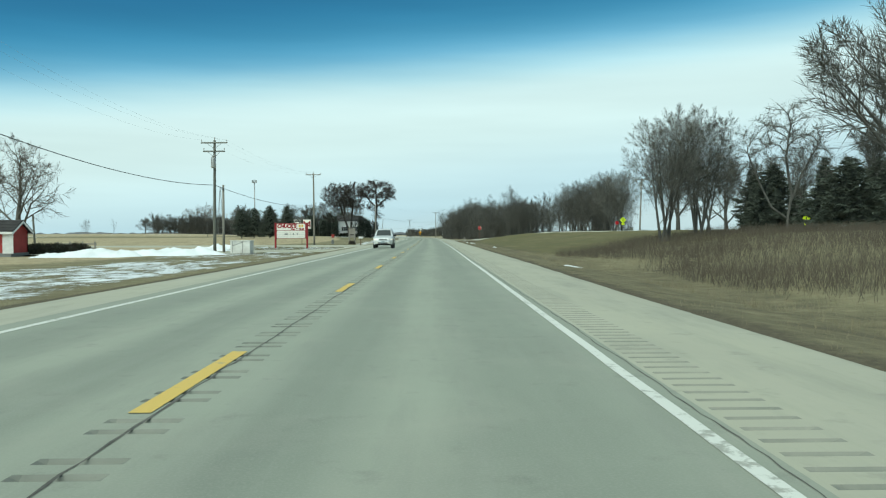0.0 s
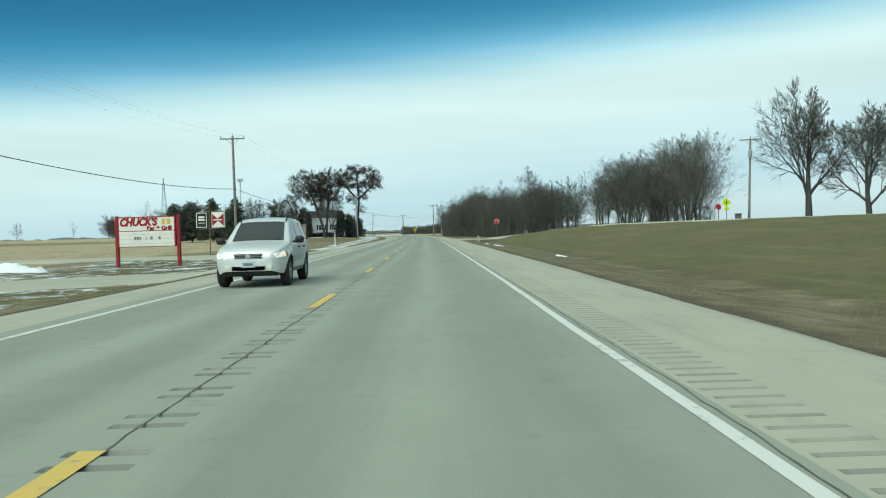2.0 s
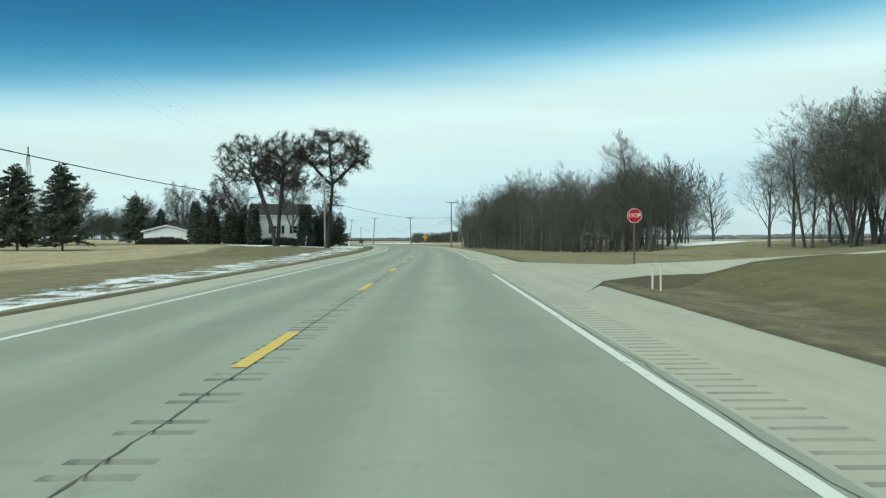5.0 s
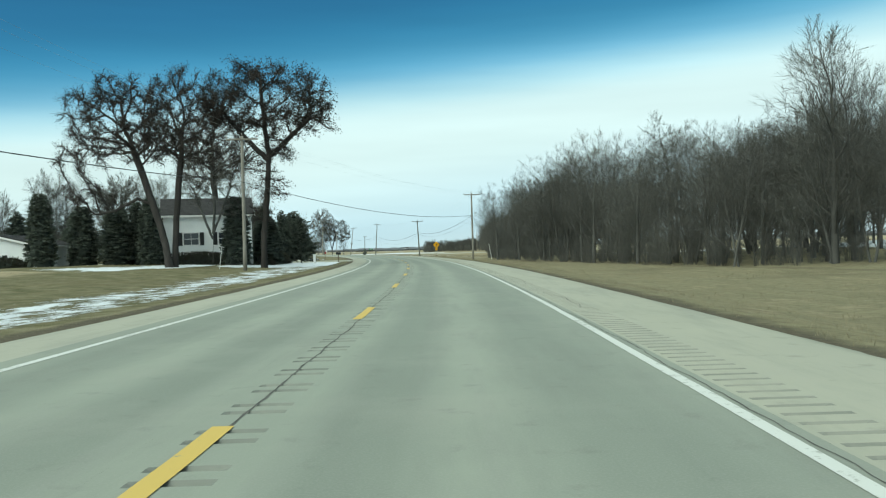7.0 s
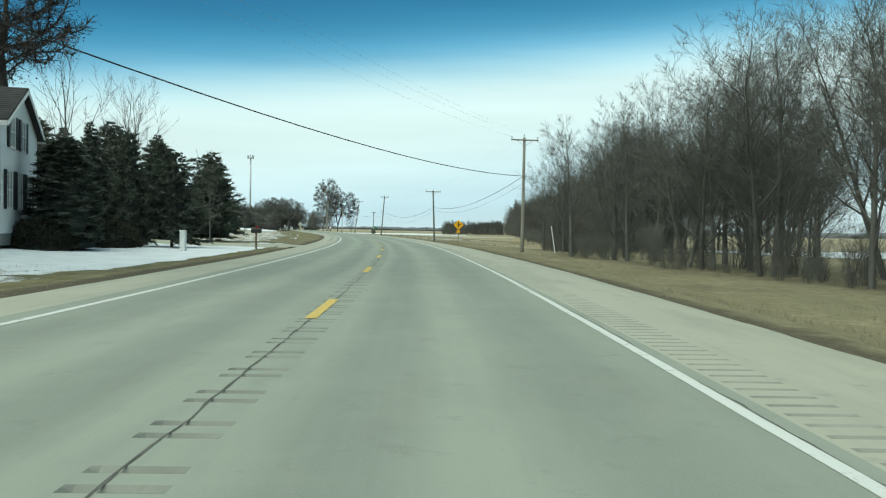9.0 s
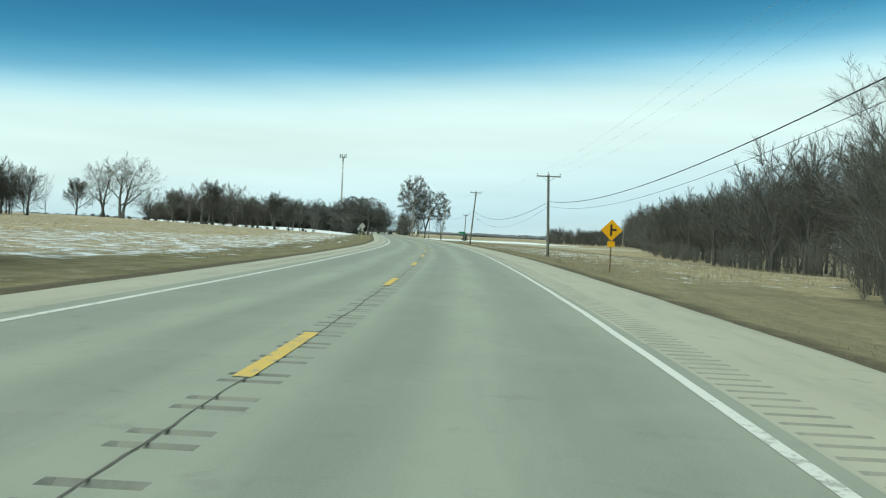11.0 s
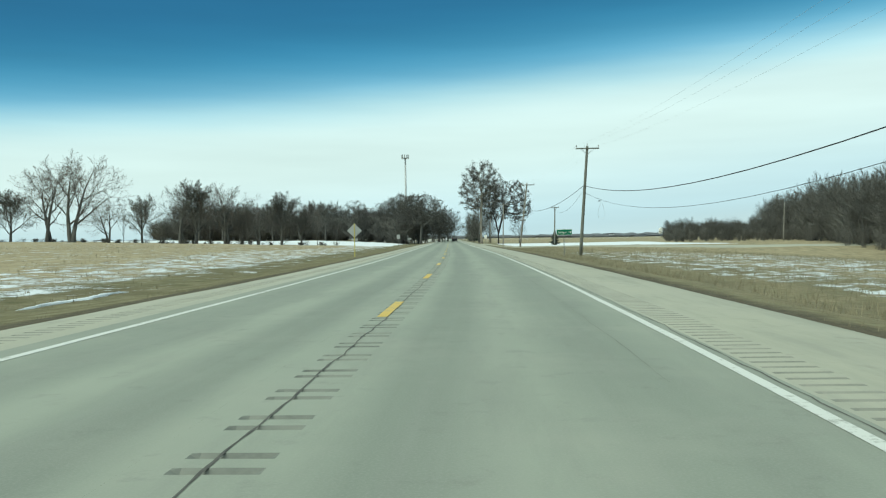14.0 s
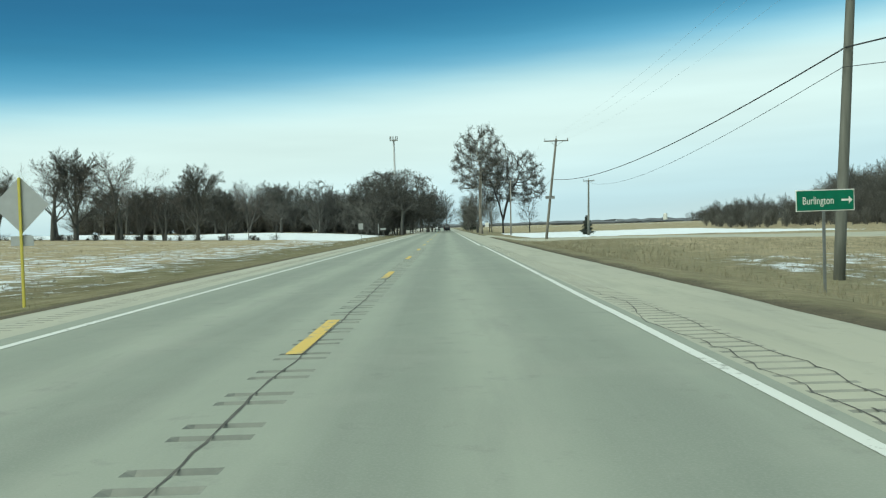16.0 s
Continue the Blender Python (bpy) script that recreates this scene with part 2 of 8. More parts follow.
M["headlight_on"] = lit_lamp("headlight_on", (1.0, 0.93, 0.80), 0.12)


def worn_paint(name, colour, under, wear):
    """Road paint, chipped so that the pavement shows through."""
    m = bpy.data.materials.new(name)
    m.use_nodes = True
    n, l = m.node_tree.nodes, m.node_tree.links
    b = n["Principled BSDF"]
    b.inputs["Roughness"].default_value = 0.75
    g = n.new("ShaderNodeNewGeometry")
    a = n.new("ShaderNodeTexNoise")
    a.inputs["Scale"].default_value, a.inputs["Detail"].default_value, a.inputs["Roughness"].default_value = 7.0, 6.0, 0.7
    c = n.new("ShaderNodeTexNoise")
    c.inputs["Scale"].default_value, c.inputs["Detail"].default_value = 0.35, 3.0
    for t in (a, c):
        l.new(g.outputs["Position"], t.inputs["Vector"])
    ad = n.new("ShaderNodeMath")
    ad.operation = "MULTIPLY_ADD"
    ad.inputs[1].default_value = 0.5
    l.new(c.outputs["Fac"], ad.inputs[0])
    l.new(a.outputs["Fac"], ad.inputs[2])
    r = n.new("ShaderNodeMapRange")
    r.inputs["From Min"].default_value, r.inputs["From Max"].default_value = wear, wear + 0.10
    l.new(ad.outputs[0], r.inputs["Value"])
    x = n.new("ShaderNodeMix")
    x.data_type = "RGBA"
    x.inputs["A"].default_value, x.inputs["B"].default_value = (*colour, 1), (*under, 1)
    l.new(r.outputs["Result"], x.inputs["Factor"])
    l.new(x.outputs["Result"], b.inputs["Base Color"])
    return m


M["road_yellow"] = worn_paint("road_yellow", (0.62, 0.43, 0.11), (0.30, 0.28, 0.22), 0.82)
M["road_white"] = worn_paint("road_white", (0.63, 0.635, 0.59), (0.34, 0.34, 0.30), 0.82)


# ---- geometry helpers ----
def mesh_data(name, V, F, material, smooth=False):
    """A mesh from arrays of vertices and of faces with one corner count."""
    V, F = np.asarray(V, np.float32), np.asarray(F, np.int32)
    me = bpy.data.meshes.new(name)
    k = F.shape[1]
    me.vertices.add(len(V))
    me.vertices.foreach_set("co", V.ravel())
    me.loops.add(F.size)
    me.loops.foreach_set("vertex_index", F.ravel())
    me.polygons.add(len(F))
    me.polygons.foreach_set("loop_start", np.arange(0, F.size, k, dtype=np.int32))
    me.polygons.foreach_set("loop_total", np.full(len(F), k, np.int32))
    me.polygons.foreach_set("use_smooth", np.full(len(F), smooth, bool))
    me.update(calc_edges=True)
    me.validate()
    if material:
        me.materials.append(material)
    return me


class Geo:
    """Collects quads and triangles, then makes one mesh object."""

    def __init__(self):
        self.v, self.f = [], []

    def add(self, vs, fs):
        b = len(self.v)
        self.v += [tuple(p) for p in vs]
        self.f += [tuple(i + b for i in q) for q in fs]
        return self

    def box(self, c, size, m=None, bevel=0.0):
        x, y, z = (s / 2 for s in size)
        b = min(bevel, x * 0.45, y * 0.45, z * 0.45)
        if b <= 0:
            vs = [(i * x, j * y, k * z) for k in (-1, 1) for j in (-1, 1) for i in (-1, 1)]
            fs = [(0, 2, 3, 1), (4, 5, 7, 6), (0, 1, 5, 4), (2, 6, 7, 3), (0, 4, 6, 2), (1, 3, 7, 5)]
        else:
            vs, idx = [], {}
            for k in (-1, 1):
                for j in (-1, 1):
                    for i in (-1, 1):
                        for a in range(3):
                            p = [i * (x - b), j * (y - b), k * (z - b)]
                            p[a] = (i * x, j * y, k * z)[a]
                            idx[i, j, k, a] = len(vs)
                            vs.append(tuple(p))
            fs = []
            for a in range(3):
                o1, o2 = [q for q in range(3) if q != a]
                for s in (-1, 1):
                    ring = []
                    for u, w in ((-1, -1), (1, -1), (1, 1), (-1, 1)):
                        t = [0, 0, 0]
                        t[a], t[o1], t[o2] = s, u, w
                        ring.append(idx[t[0], t[1], t[2], a])
                    fs.append(tuple(ring))
                for u in (-1, 1):
                    for w in (-1, 1):
                        q = []
                        for s, ax in ((-1, o1), (1, o1), (1, o2), (-1, o2)):
                            t = [0, 0, 0]
                            t[a], t[o1], t[o2] = s, u, w
                            q.append(idx[t[0], t[1], t[2], ax])
                        fs.append(tuple(q))
            for i in (-1, 1):
                for j in (-1, 1):
                    for k in (-1, 1):
                        fs.append((idx[i, j, k, 0], idx[i, j, k, 1], idx[i, j, k, 2]))
        c = Vector(c)
        out = [(m @ Vector(p) if m else Vector(p)) + c for p in vs]
        return self.add(out, fs)

    def tube(self, pts, radii, n=8, caps=True):
        pts = [Vector(p) for p in pts]
        if not hasattr(radii, "__len__"):
            radii = [radii] * len(pts)
        rings = []
        for i, p in enumerate(pts):
            d = (pts[min(i + 1, len(pts) - 1)] - pts[max(i - 1, 0)]).normalized()
            u = d.cross(Vector((0, 0, 1)) if abs(d.z) < 0.95 else Vector((0, 1, 0))).normalized()
            w = d.cross(u)
            rings.append([p + (u * math.cos(a) + w * math.sin(a)) * radii[i] for a in (math.tau * k / n for k in range(n))])
        vs = [q for r in rings for q in r]
        fs = [(i * n + k, i * n + (k + 1) % n, (i + 1) * n + (k + 1) % n, (i + 1) * n + k) for i in range(len(pts) - 1) for k in range(n)]
        if caps:
            fs += [tuple(range(n - 1, -1, -1)), tuple(range((len(pts) - 1) * n, len(pts) * n))]
        return self.add(vs, fs)

    def lathe(self, profile, c, axis="z", n=16):
        """profile: (radius, height) pairs, spun about an axis through c."""
        vs = []
        for r, h in profile:
            for k in range(n):
                a = math.tau * k / n
                p = (r * math.cos(a), r * math.sin(a), h)
                vs.append(p if axis == "z" else (p[2], p[0], p[1]) if axis == "x" else (p[1], p[2], p[0]))
        fs = [(i * n + k, i * n + (k + 1) % n, (i + 1) * n + (k + 1) % n, (i + 1) * n + k) for i in range(len(profile) - 1) for k in range(n)]
        fs += [tuple(range(n - 1, -1, -1)), tuple(range((len(profile) - 1) * n, len(profile) * n))]
        return self.add([Vector(p) + Vector(c) for p in vs], fs)

    def plate(self, outline, thick, m=None):
        """A flat outline in x, z, extruded along y."""
        n = len(outline)
        vs = [(x, y, z) for y in (-thick / 2, thick / 2) for x, z in outline]
        fs = [tuple(range(n)), tuple(range(2 * n - 1, n - 1, -1))] + [(k, n + k, n + (k + 1) % n, (k + 1) % n) for k in range(n)]
        return self.add([m @ Vector(p) if m else p for p in vs], fs)

    def obj(self, name, material, parent=None, label="", smooth=False, at=None):
        me = bpy.data.meshes.new(name)
        me.from_pydata(self.v, [], self.f)
        if smooth:
            me.polygons.foreach_set("use_smooth", np.full(len(me.polygons), True))
        bm = bmesh.new()
        bm.from_mesh(me)
        bmesh.ops.recalc_face_normals(bm, faces=bm.faces)
        bm.to_mesh(me)
        bm.free()
        me.materials.append(M[material] if isinstance(material, str) else material)
        ob = new(name, me)
        if parent:
            ob.parent = parent
        if at is not None:
            ob.matrix_basis = at
        if label:
            tagged(ob, label)
        return ob


def thing(name, at, label, category, group=""):
    ob = new(name)
    ob.empty_display_size = 0.2
    ob.matrix_basis = at if isinstance(at, Matrix) else pose(*at)
    return tagged(ob, label, category, group)


def words(name, text, size, material, parent, at, align="CENTER", depth=0.006, squeeze=1.0, label="", shear=0.0, bold=0.0):
    """Lettering as a mesh of its own, built from the built-in font."""
    c = bpy.data.curves.new(name, "FONT")
    c.offset = bold
    c.body, c.size, c.align_x, c.align_y, c.extrude, c.shear = text, size, align, "CENTER", depth, shear
    tmp = bpy.data.objects.new(name, c)
    scene.collection.objects.link(tmp)
    dg = bpy.context.evaluated_depsgraph_get()
    me = bpy.data.meshes.new_from_object(tmp.evaluated_get(dg))
    bpy.data.objects.remove(tmp)
    me.name = name
    me.materials.clear()
    me.materials.append(M[material])
    ob = new(name, me)
    ob.parent = parent
    ob.matrix_basis = at @ pose(0, 0, 0, 90, 0, 0) @ Matrix.Diagonal((squeeze, 1, 1, 1))
    return tagged(ob, label) if label else ob


# ---- the highway's line ----
HEADINGS = ((60, 0.04), (100, 0.26), (165, 0.33), (180, 0.51), (195, 1.08), (210, 1.91), (225, 2.68), (240, 3.72), (255, 4.69),
            (270, 5.61), (285, 6.70), (300, 7.80), (315, 8.69), (330, 9.37), (345, 10.18), (360, 11.19), (380, 12.48), (400, 13.31), (430, 14.07))
ST = np.arange(-120.0, 2001.0, 1.0)
PSI = np.radians(np.interp(ST, [k[0] for k in HEADINGS], [k[1] for k in HEADINGS], left=0.0))
PSI[ST < 60] = 0.0
_dx, _dy = -np.sin(PSI), np.cos(PSI)
RX = np.concatenate([[0], np.cumsum((_dx[1:] + _dx[:-1]) / 2)])
RY = np.concatenate([[0], np.cumsum((_dy[1:] + _dy[:-1]) / 2)])
RX, RY = RX - RX[120], RY - RY[120]


def on_road(s, o=0.0):
    """The place at station s and offset o (metres right of the centre line)."""
    a = np.interp(s, ST, PSI)
    return np.interp(s, ST, RX) + o * np.cos(a), np.interp(s, ST, RY) + o * np.sin(a)


def heading(s):
    return float(np.degrees(np.interp(s, ST, PSI)))


def to_road(x, y):
    """Station and offset of a place."""
    x, y = np.asarray(x, float), np.asarray(y, float)
    s = y.copy()
    for _ in range(6):
        a = np.interp(s, ST, PSI)
        s = s - (x - np.interp(s, ST, RX)) * np.sin(a) + (y - np.interp(s, ST, RY)) * np.cos(a)
    a = np.interp(s, ST, PSI)
    return s, (x - np.interp(s, ST, RX)) * np.cos(a) + (y - np.interp(s, ST, RY)) * np.sin(a)


def step(a, b, x):
    t = np.clip((x - a) / (b - a), 0, 1)
    return t * t * (3 - 2 * t)


def land(s, o):
    """Height of the ground at station s, offset o."""
    s, o = np.asarray(s, float), np.asarray(o, float)
    # right-hand side: ditch, then the bank under the branching road, or the flat beyond it
    edge = np.clip(8 + (167 - s) * 0.62, 10.5, 30)
    top = np.interp(s, [-60, 60, 100, 141, 147, 152, 156, 161, 167, 185], [1.2, 1.35, 1.5, 1.42, 1.2, 0.83, 0.49, 0.12, -0.15, -0.5])
    ditch = -0.06 - 0.34 * step(6.2, 9.5, o)
    bank = ditch + (top - ditch) * step(9.0, 1.0 * edge + 0.01, o)
    plateau = np.interp(o, [25, 45], [0.0, 1.0]) * np.interp(s, [167, 190, 260, 300], [1.6, 1.7, 1.2, 0.0])
    flat = -0.06 - 0.54 * step(6.2, 10.5, o) + plateau
    flat = flat - 1.3 * step(18, 52, o) * step(325, 375, s) * (1 - step(470, 540, s))
    right = np.where(s < 167, bank, flat * step(160, 185, s) + bank * (1 - step(160, 185, s)))
    # left-hand side: nearly level, then rising gently
    l = -o
    low = np.interp(s, [-60, 110, 140, 200, 240, 300, 330], [-0.45, -0.55, -0.45, -0.15, 0.0, -0.1, -0.35])
    rise = np.interp(s, [-60, 150, 240, 300, 350, 560], [0.0, 0.0, 0.045, 0.03, 0.028, 0.028])
    left = -0.06 + (low + 0.06) * step(5.4, 9.0, l) + rise * np.clip(l - 11, 0, np.interp(s, [240, 300, 340], [16, 18, 75]))
    # past the fence row the snowy field climbs to the foot of the wood
    left = left + (np.maximum(1.15, left + 0.1) - left) * step(545, 625, s) * step(7, 40, l)
    z = np.where(o >= 0, right, left)
    z = np.where(np.abs(o) < 5.3, -0.35, z)
    far = step(250, 700, np.abs(o)) + step(900, 1400, s)
    return z * (1 - 0.7 * np.clip(far, 0, 1))


def land_xy(x, y):
    s, o = to_road(x, y)
    return float(land(s, o))


# ---- the ground: one sheet to the horizon ----
def cover(s, o, x, y):
    """How green, how snowy and how strawy the ground is (0 to 1 each)."""
    wob = step(14, 24, np.abs(o))
    s, o = s + wob * (5 * np.sin(x * 0.061) + 4 * np.sin(x * 0.023 + y * 0.017)), o + wob * (4 * np.sin(y * 0.057 + 1) + 3 * np.sin(y * 0.021 - x * 0.013))
    l = -o
    green = np.where(o > 0, step(40, 75, s) * (1 - step(158, 172, s)) * step(9, 11, o), 0)
    green = np.maximum(green, np.where(l > 6, 0.75 * step(55, 80, s) * (1 - step(132, 150, s)) * (1 - step(16, 20, l)), 0))
    green = np.maximum(green, np.where(l > 6, 0.55 * step(165, 200, s) * (1 - step(300, 312, s)) * (1 - step(45, 60, l)), 0))
    green = np.maximum(green, np.where((l > 5.5) & (s > 305), 0.5 * (1 - step(11, 16, l)), 0))
    snow = np.zeros_like(s)
    snow = np.where((l > 8) & (s > 320), 0.465 * step(7.5, 9.5, l), snow)
    left = l > 5.5
    snow = np.where(left, np.maximum(snow, 0.60 * (1 - step(45, 70, s)) * step(8, 10, l) * (1 - step(17, 20, l))), snow)
    snow = np.where(left, np.maximum(snow, 0.54 * step(40, 60, s) * (1 - step(120, 132, s)) * step(7, 10, l) * (1 - step(19, 24, l))), snow)
    snow = np.where(left, np.maximum(snow, 0.60 * step(128, 140, s) * (1 - step(300, 312, s)) * step(6.5, 7.4, l) * (1 - step(10, 14.5, l))), snow)
    snow = np.where(left, np.maximum(snow, 1.0 * step(250, 258, s) * (1 - step(293, 302, s)) * step(6.6, 7.6, l) * (1 - step(16, 20, l))), snow)
    snow = np.where(left, np.maximum(snow, 0.75 * step(225, 235, s) * (1 - step(262, 275, s)) * step(17, 20, l) * (1 - step(22, 30, l))), snow)
    field_l = left & (s > 312)
    snow = np.where(field_l, np.maximum(snow, 0.565 * step(9.5, 12.5, l) * (1 - step(20, 38, l))), snow)
    snow = np.where(field_l & (y > 528), np.maximum(snow, 1.0 * step(528, 534, y) * (1 - step(585, 600, y)) * step(10, 14, l)), snow)
    snow = np.where(field_l & (y > 640), np.maximum(snow, 0.55), snow)
    right_f = (o > 9) & (s > 325)
    snow = np.where(right_f, np.maximum(snow, (0.55 - 0.08 * step(34, 50, o)) * step(9.5, 13, o) * (0.84 + 0.16 * step(352, 385, s)) * (1 - step(450, 480, s))), snow)
    snow = np.where(right_f, np.maximum(snow, 1.0 * step(524, 530, s) * (1 - step(590, 610, s)) * step(11, 14, o) * (1 - step(48, 60, o))), snow)
    snow = np.where((o > 8) & (s < 170), np.maximum(snow, 0.30), snow)
    snow = np.where((o > 12) & (s > 185) & (s < 240), np.maximum(snow, 0.33), snow)
    snow = np.maximum(snow, 0.95 * step(30, 40, o) * (1 - step(120, 220, o)) * step(225, 245, s) * (1 - step(318, 345, s)))
    snow = np.where((np.abs(o) > 320) | (y > 900), np.maximum(snow, 0.48), snow)
    snow = np.maximum(snow, 0.56 * step(95, 125, l) * (1 - step(315, 345, s)) * step(-20, 20, s))
    straw = np.where((l > 18) & (s < 230), step(18, 26, l), 0)
    straw = np.maximum(straw, np.where((l > 9) & (s > 312), step(10, 17, l), 0))
    straw = np.maximum(straw, np.where((o > 9) & (s > 318), step(11, 18, o) * 0.55, 0))
    straw = np.maximum(straw, np.where((o > 7) & (s > 180), 0.35, 0))
    straw = np.where(np.abs(o) > 150, np.maximum(straw, 0.6), straw)
    # bare soil and dead thatch: a gritty strip along the paving, then darker bands in the ditch below the bank and
    # along the wood's foot
    soil = np.where(o > 0, 1 - step(6.3, 6.95, o), 1 - step(5.8, 6.6, l))
    soil = np.maximum(soil, np.where(o > 0, 0.55 * (1 - step(9.5, 14, o)) * (1 - step(158, 180, s)), 0))
    soil = np.maximum(soil, np.where((o > 0) & (s > 170) & (s < 318), 0.6 * np.exp(-((o - np.interp(s, [222, 254, 290, 318], [25, 17, 14, 17])) / 1.6) ** 2), 0))
    return green, snow, straw, soil


def build_ground():
    so = np.concatenate([[-3500, -2400, -1600, -1000, -650, -420, -300, -220, -170, -140], np.arange(-115, -60, 5.0), np.arange(-60, -24, 2.0),
                         np.arange(-24, -5.2, 0.6), [-4.5, 0, 4.5], np.arange(5.4, 26, 0.6), np.arange(26, 62, 2.0), np.arange(62, 130, 6.0),
                         [150, 190, 240, 320, 450, 700, 1100, 1700, 2500, 3500]])
    ss = np.concatenate([[-900, -500, -300, -200, -140, -100, -80], np.arange(-60, 0, 3.0), np.arange(0, 450, 1.5), np.arange(450, 640, 3.0),
                         np.arange(640, 1000, 15.0), [1050, 1150, 1300, 1500, 1800, 2200, 2700, 3300, 3900]])
    S, O = np.meshgrid(ss, so, indexing="ij")
    # far from the road the sheet follows straight lines, so that it never folds
    a = np.interp(S, ST, PSI)
    bx, by = np.interp(S, ST, RX), np.interp(S, ST, RY)
    end = S - np.clip(S, ST[0], ST[-1])
    bx, by = bx - end * np.sin(a), by + end * np.cos(a)
    Oc = np.clip(O, -200, 200)
    X, Y = bx + Oc * np.cos(a) + (O - Oc), by + Oc * np.sin(a)
    Z = land(S, O)
    rng = np.random.default_rng(5)
    lump = np.array([noise.noise((x * 0.45, y * 0.45, 0.0)) * 0.06 + noise.noise((x * 0.09, y * 0.09, 3.0)) * 0.10 for x, y in zip(X.ravel(), Y.ravel())]).reshape(X.shape)
    Z = Z + lump * step(6.2, 9, np.abs(O)) + rng.normal(0, 0.012, Z.shape) * (np.abs(O) > 6.5)
    n, k = X.shape
    V = np.stack([X, Y, Z], -1).reshape(-1, 3)
    I = np.arange(n * k).reshape(n, k)
    F = np.stack([I[:-1, :-1], I[:-1, 1:], I[1:, 1:], I[1:, :-1]], -1).reshape(-1, 4)
    me = mesh_data("ground", V, F, ground_material(), True)
    g, w, t, d = cover(S, O, X, Y)
    at = me.attributes.new("cover", "FLOAT_COLOR", "POINT")
    at.data.foreach_set("color", np.stack([g, w, t, d], -1).astype(np.float32).ravel())
    return tagged(new("ground", me), "rough winter ground of dry grass, stubble and melting snow", "ground", kind="structure")


def ground_material():
    m = bpy.data.materials.new("ground")
    m.use_nodes = True
    n, l = m.node_tree.nodes, m.node_tree.links
    b = n["Principled BSDF"]
    b.inputs["Roughness"].default_value = 0.95
    b.inputs["Specular IOR Level"].default_value = 0.15
    geo = n.new("ShaderNodeNewGeometry")
    att = n.new("ShaderNodeAttribute")
    att.attribute_name = "cover"
    sep = n.new("ShaderNodeSeparateColor")
    l.new(att.outputs["Color"], sep.inputs[0])

    def tex(scale, detail=5.0, rough=0.6, stretch=None):
        t = n.new("ShaderNodeTexNoise")
        t.inputs["Scale"].default_value, t.inputs["Detail"].default_value, t.inputs["Roughness"].default_value = scale, detail, rough
        if stretch:
            mp = n.new("ShaderNodeMapping")
            mp.inputs["Scale"].default_value = stretch
            l.new(geo.outputs["Position"], mp.inputs["Vector"])
            l.new(mp.outputs["Vector"], t.inputs["Vector"])
        else:
            l.new(geo.outputs["Position"], t.inputs["Vector"])
        return t.outputs["Fac"]

    def ramp(v, lo, hi, to=1.0):
        r = n.new("ShaderNodeMapRange")
        r.inputs["From Min"].default_value, r.inputs["From Max"].default_value, r.inputs["To Max"].default_value = lo, hi, to
        l.new(v, r.inputs["Value"])
        return r.outputs["Result"]

    def mix(f, a, c):
        x = n.new("ShaderNodeMix")
        x.data_type = "RGBA"
        for key, v in (("A", a), ("B", c)):
            if isinstance(v, tuple):
                x.inputs[key].default_value = (*v, 1)
            else:
                l.new(v, x.inputs[key])
        l.new(f, x.inputs["Factor"])
        return x.outputs["Result"]

    def math2(op, a, c):
        x = n.new("ShaderNodeMath")
        x.operation = op
        for i, v in enumerate((a, c)):
            if isinstance(v, float):
                x.inputs[i].default_value = v
            else:
                l.new(v, x.inputs[i])
        return x.outputs[0]

    big, mid, fine = tex(0.12), tex(0.9), tex(9.0, 4.0, 0.7)
    dry = mix(ramp(mid, 0.35, 0.65), (0.262, 0.236, 0.146), (0.200, 0.178, 0.108))
    dry = mix(ramp(fine, 0.5, 0.8, 0.6), dry, (0.29, 0.235, 0.15))
    dry = mix(ramp(big, 0.52, 0.70, 0.5), dry, (0.125, 0.102, 0.066))
    grn = mix(ramp(mid, 0.35, 0.68), (0.150, 0.138, 0.072), (0.112, 0.108, 0.050))
    grn = mix(ramp(fine, 0.5, 0.8, 0.5), grn, (0.20, 0.175, 0.095))
    grn = mix(ramp(big, 0.45, 0.68, 0.6), grn, (0.19, 0.155, 0.085))
    row = tex(1.6, 3.0, 0.6, (1.0, 0.12, 1.0))
    stw = mix(ramp(row, 0.35, 0.65), (0.46, 0.385, 0.25), (0.35, 0.285, 0.18))
    stw = mix(ramp(fine, 0.45, 0.75, 0.6), stw, (0.52, 0.45, 0.31))
    stw = mix(ramp(big, 0.5, 0.72, 0.5), stw, (0.30, 0.24, 0.155))
    edge = math2("MULTIPLY", math2("SUBTRACT", mid, 0.5), 0.9)
    col = mix(ramp(math2("ADD", sep.outputs["Red"], edge), 0.35, 0.65), dry, grn)
    col = mix(ramp(math2("ADD", sep.outputs["Blue"], edge), 0.35, 0.65), col, stw)
    streak = tex(1.0, 5.0, 0.6, (0.75, 0.07, 1.0))
    tuft = tex(3.2, 5.0, 0.7)
    col = mix(ramp(streak, 0.50, 0.70, 0.40), col, (0.130, 0.118, 0.068))
    col = mix(ramp(streak, 0.47, 0.30, 0.35), col, (0.27, 0.225, 0.125))
    col = mix(ramp(tuft, 0.50, 0.70, 0.6), col, (0.088, 0.076, 0.046))
    soil = mix(ramp(fine, 0.35, 0.7), (0.088, 0.076, 0.052), (0.150, 0.128, 0.086))
    col = mix(ramp(math2("ADD", att.outputs["Alpha"], edge), 0.35, 0.75), col, soil)
    patch = tex(0.95, 8.0, 0.66, (1.0, 0.6, 1.0))
    sn = math2("ADD", sep.outputs["Green"], math2("SUBTRACT", patch, 0.5))
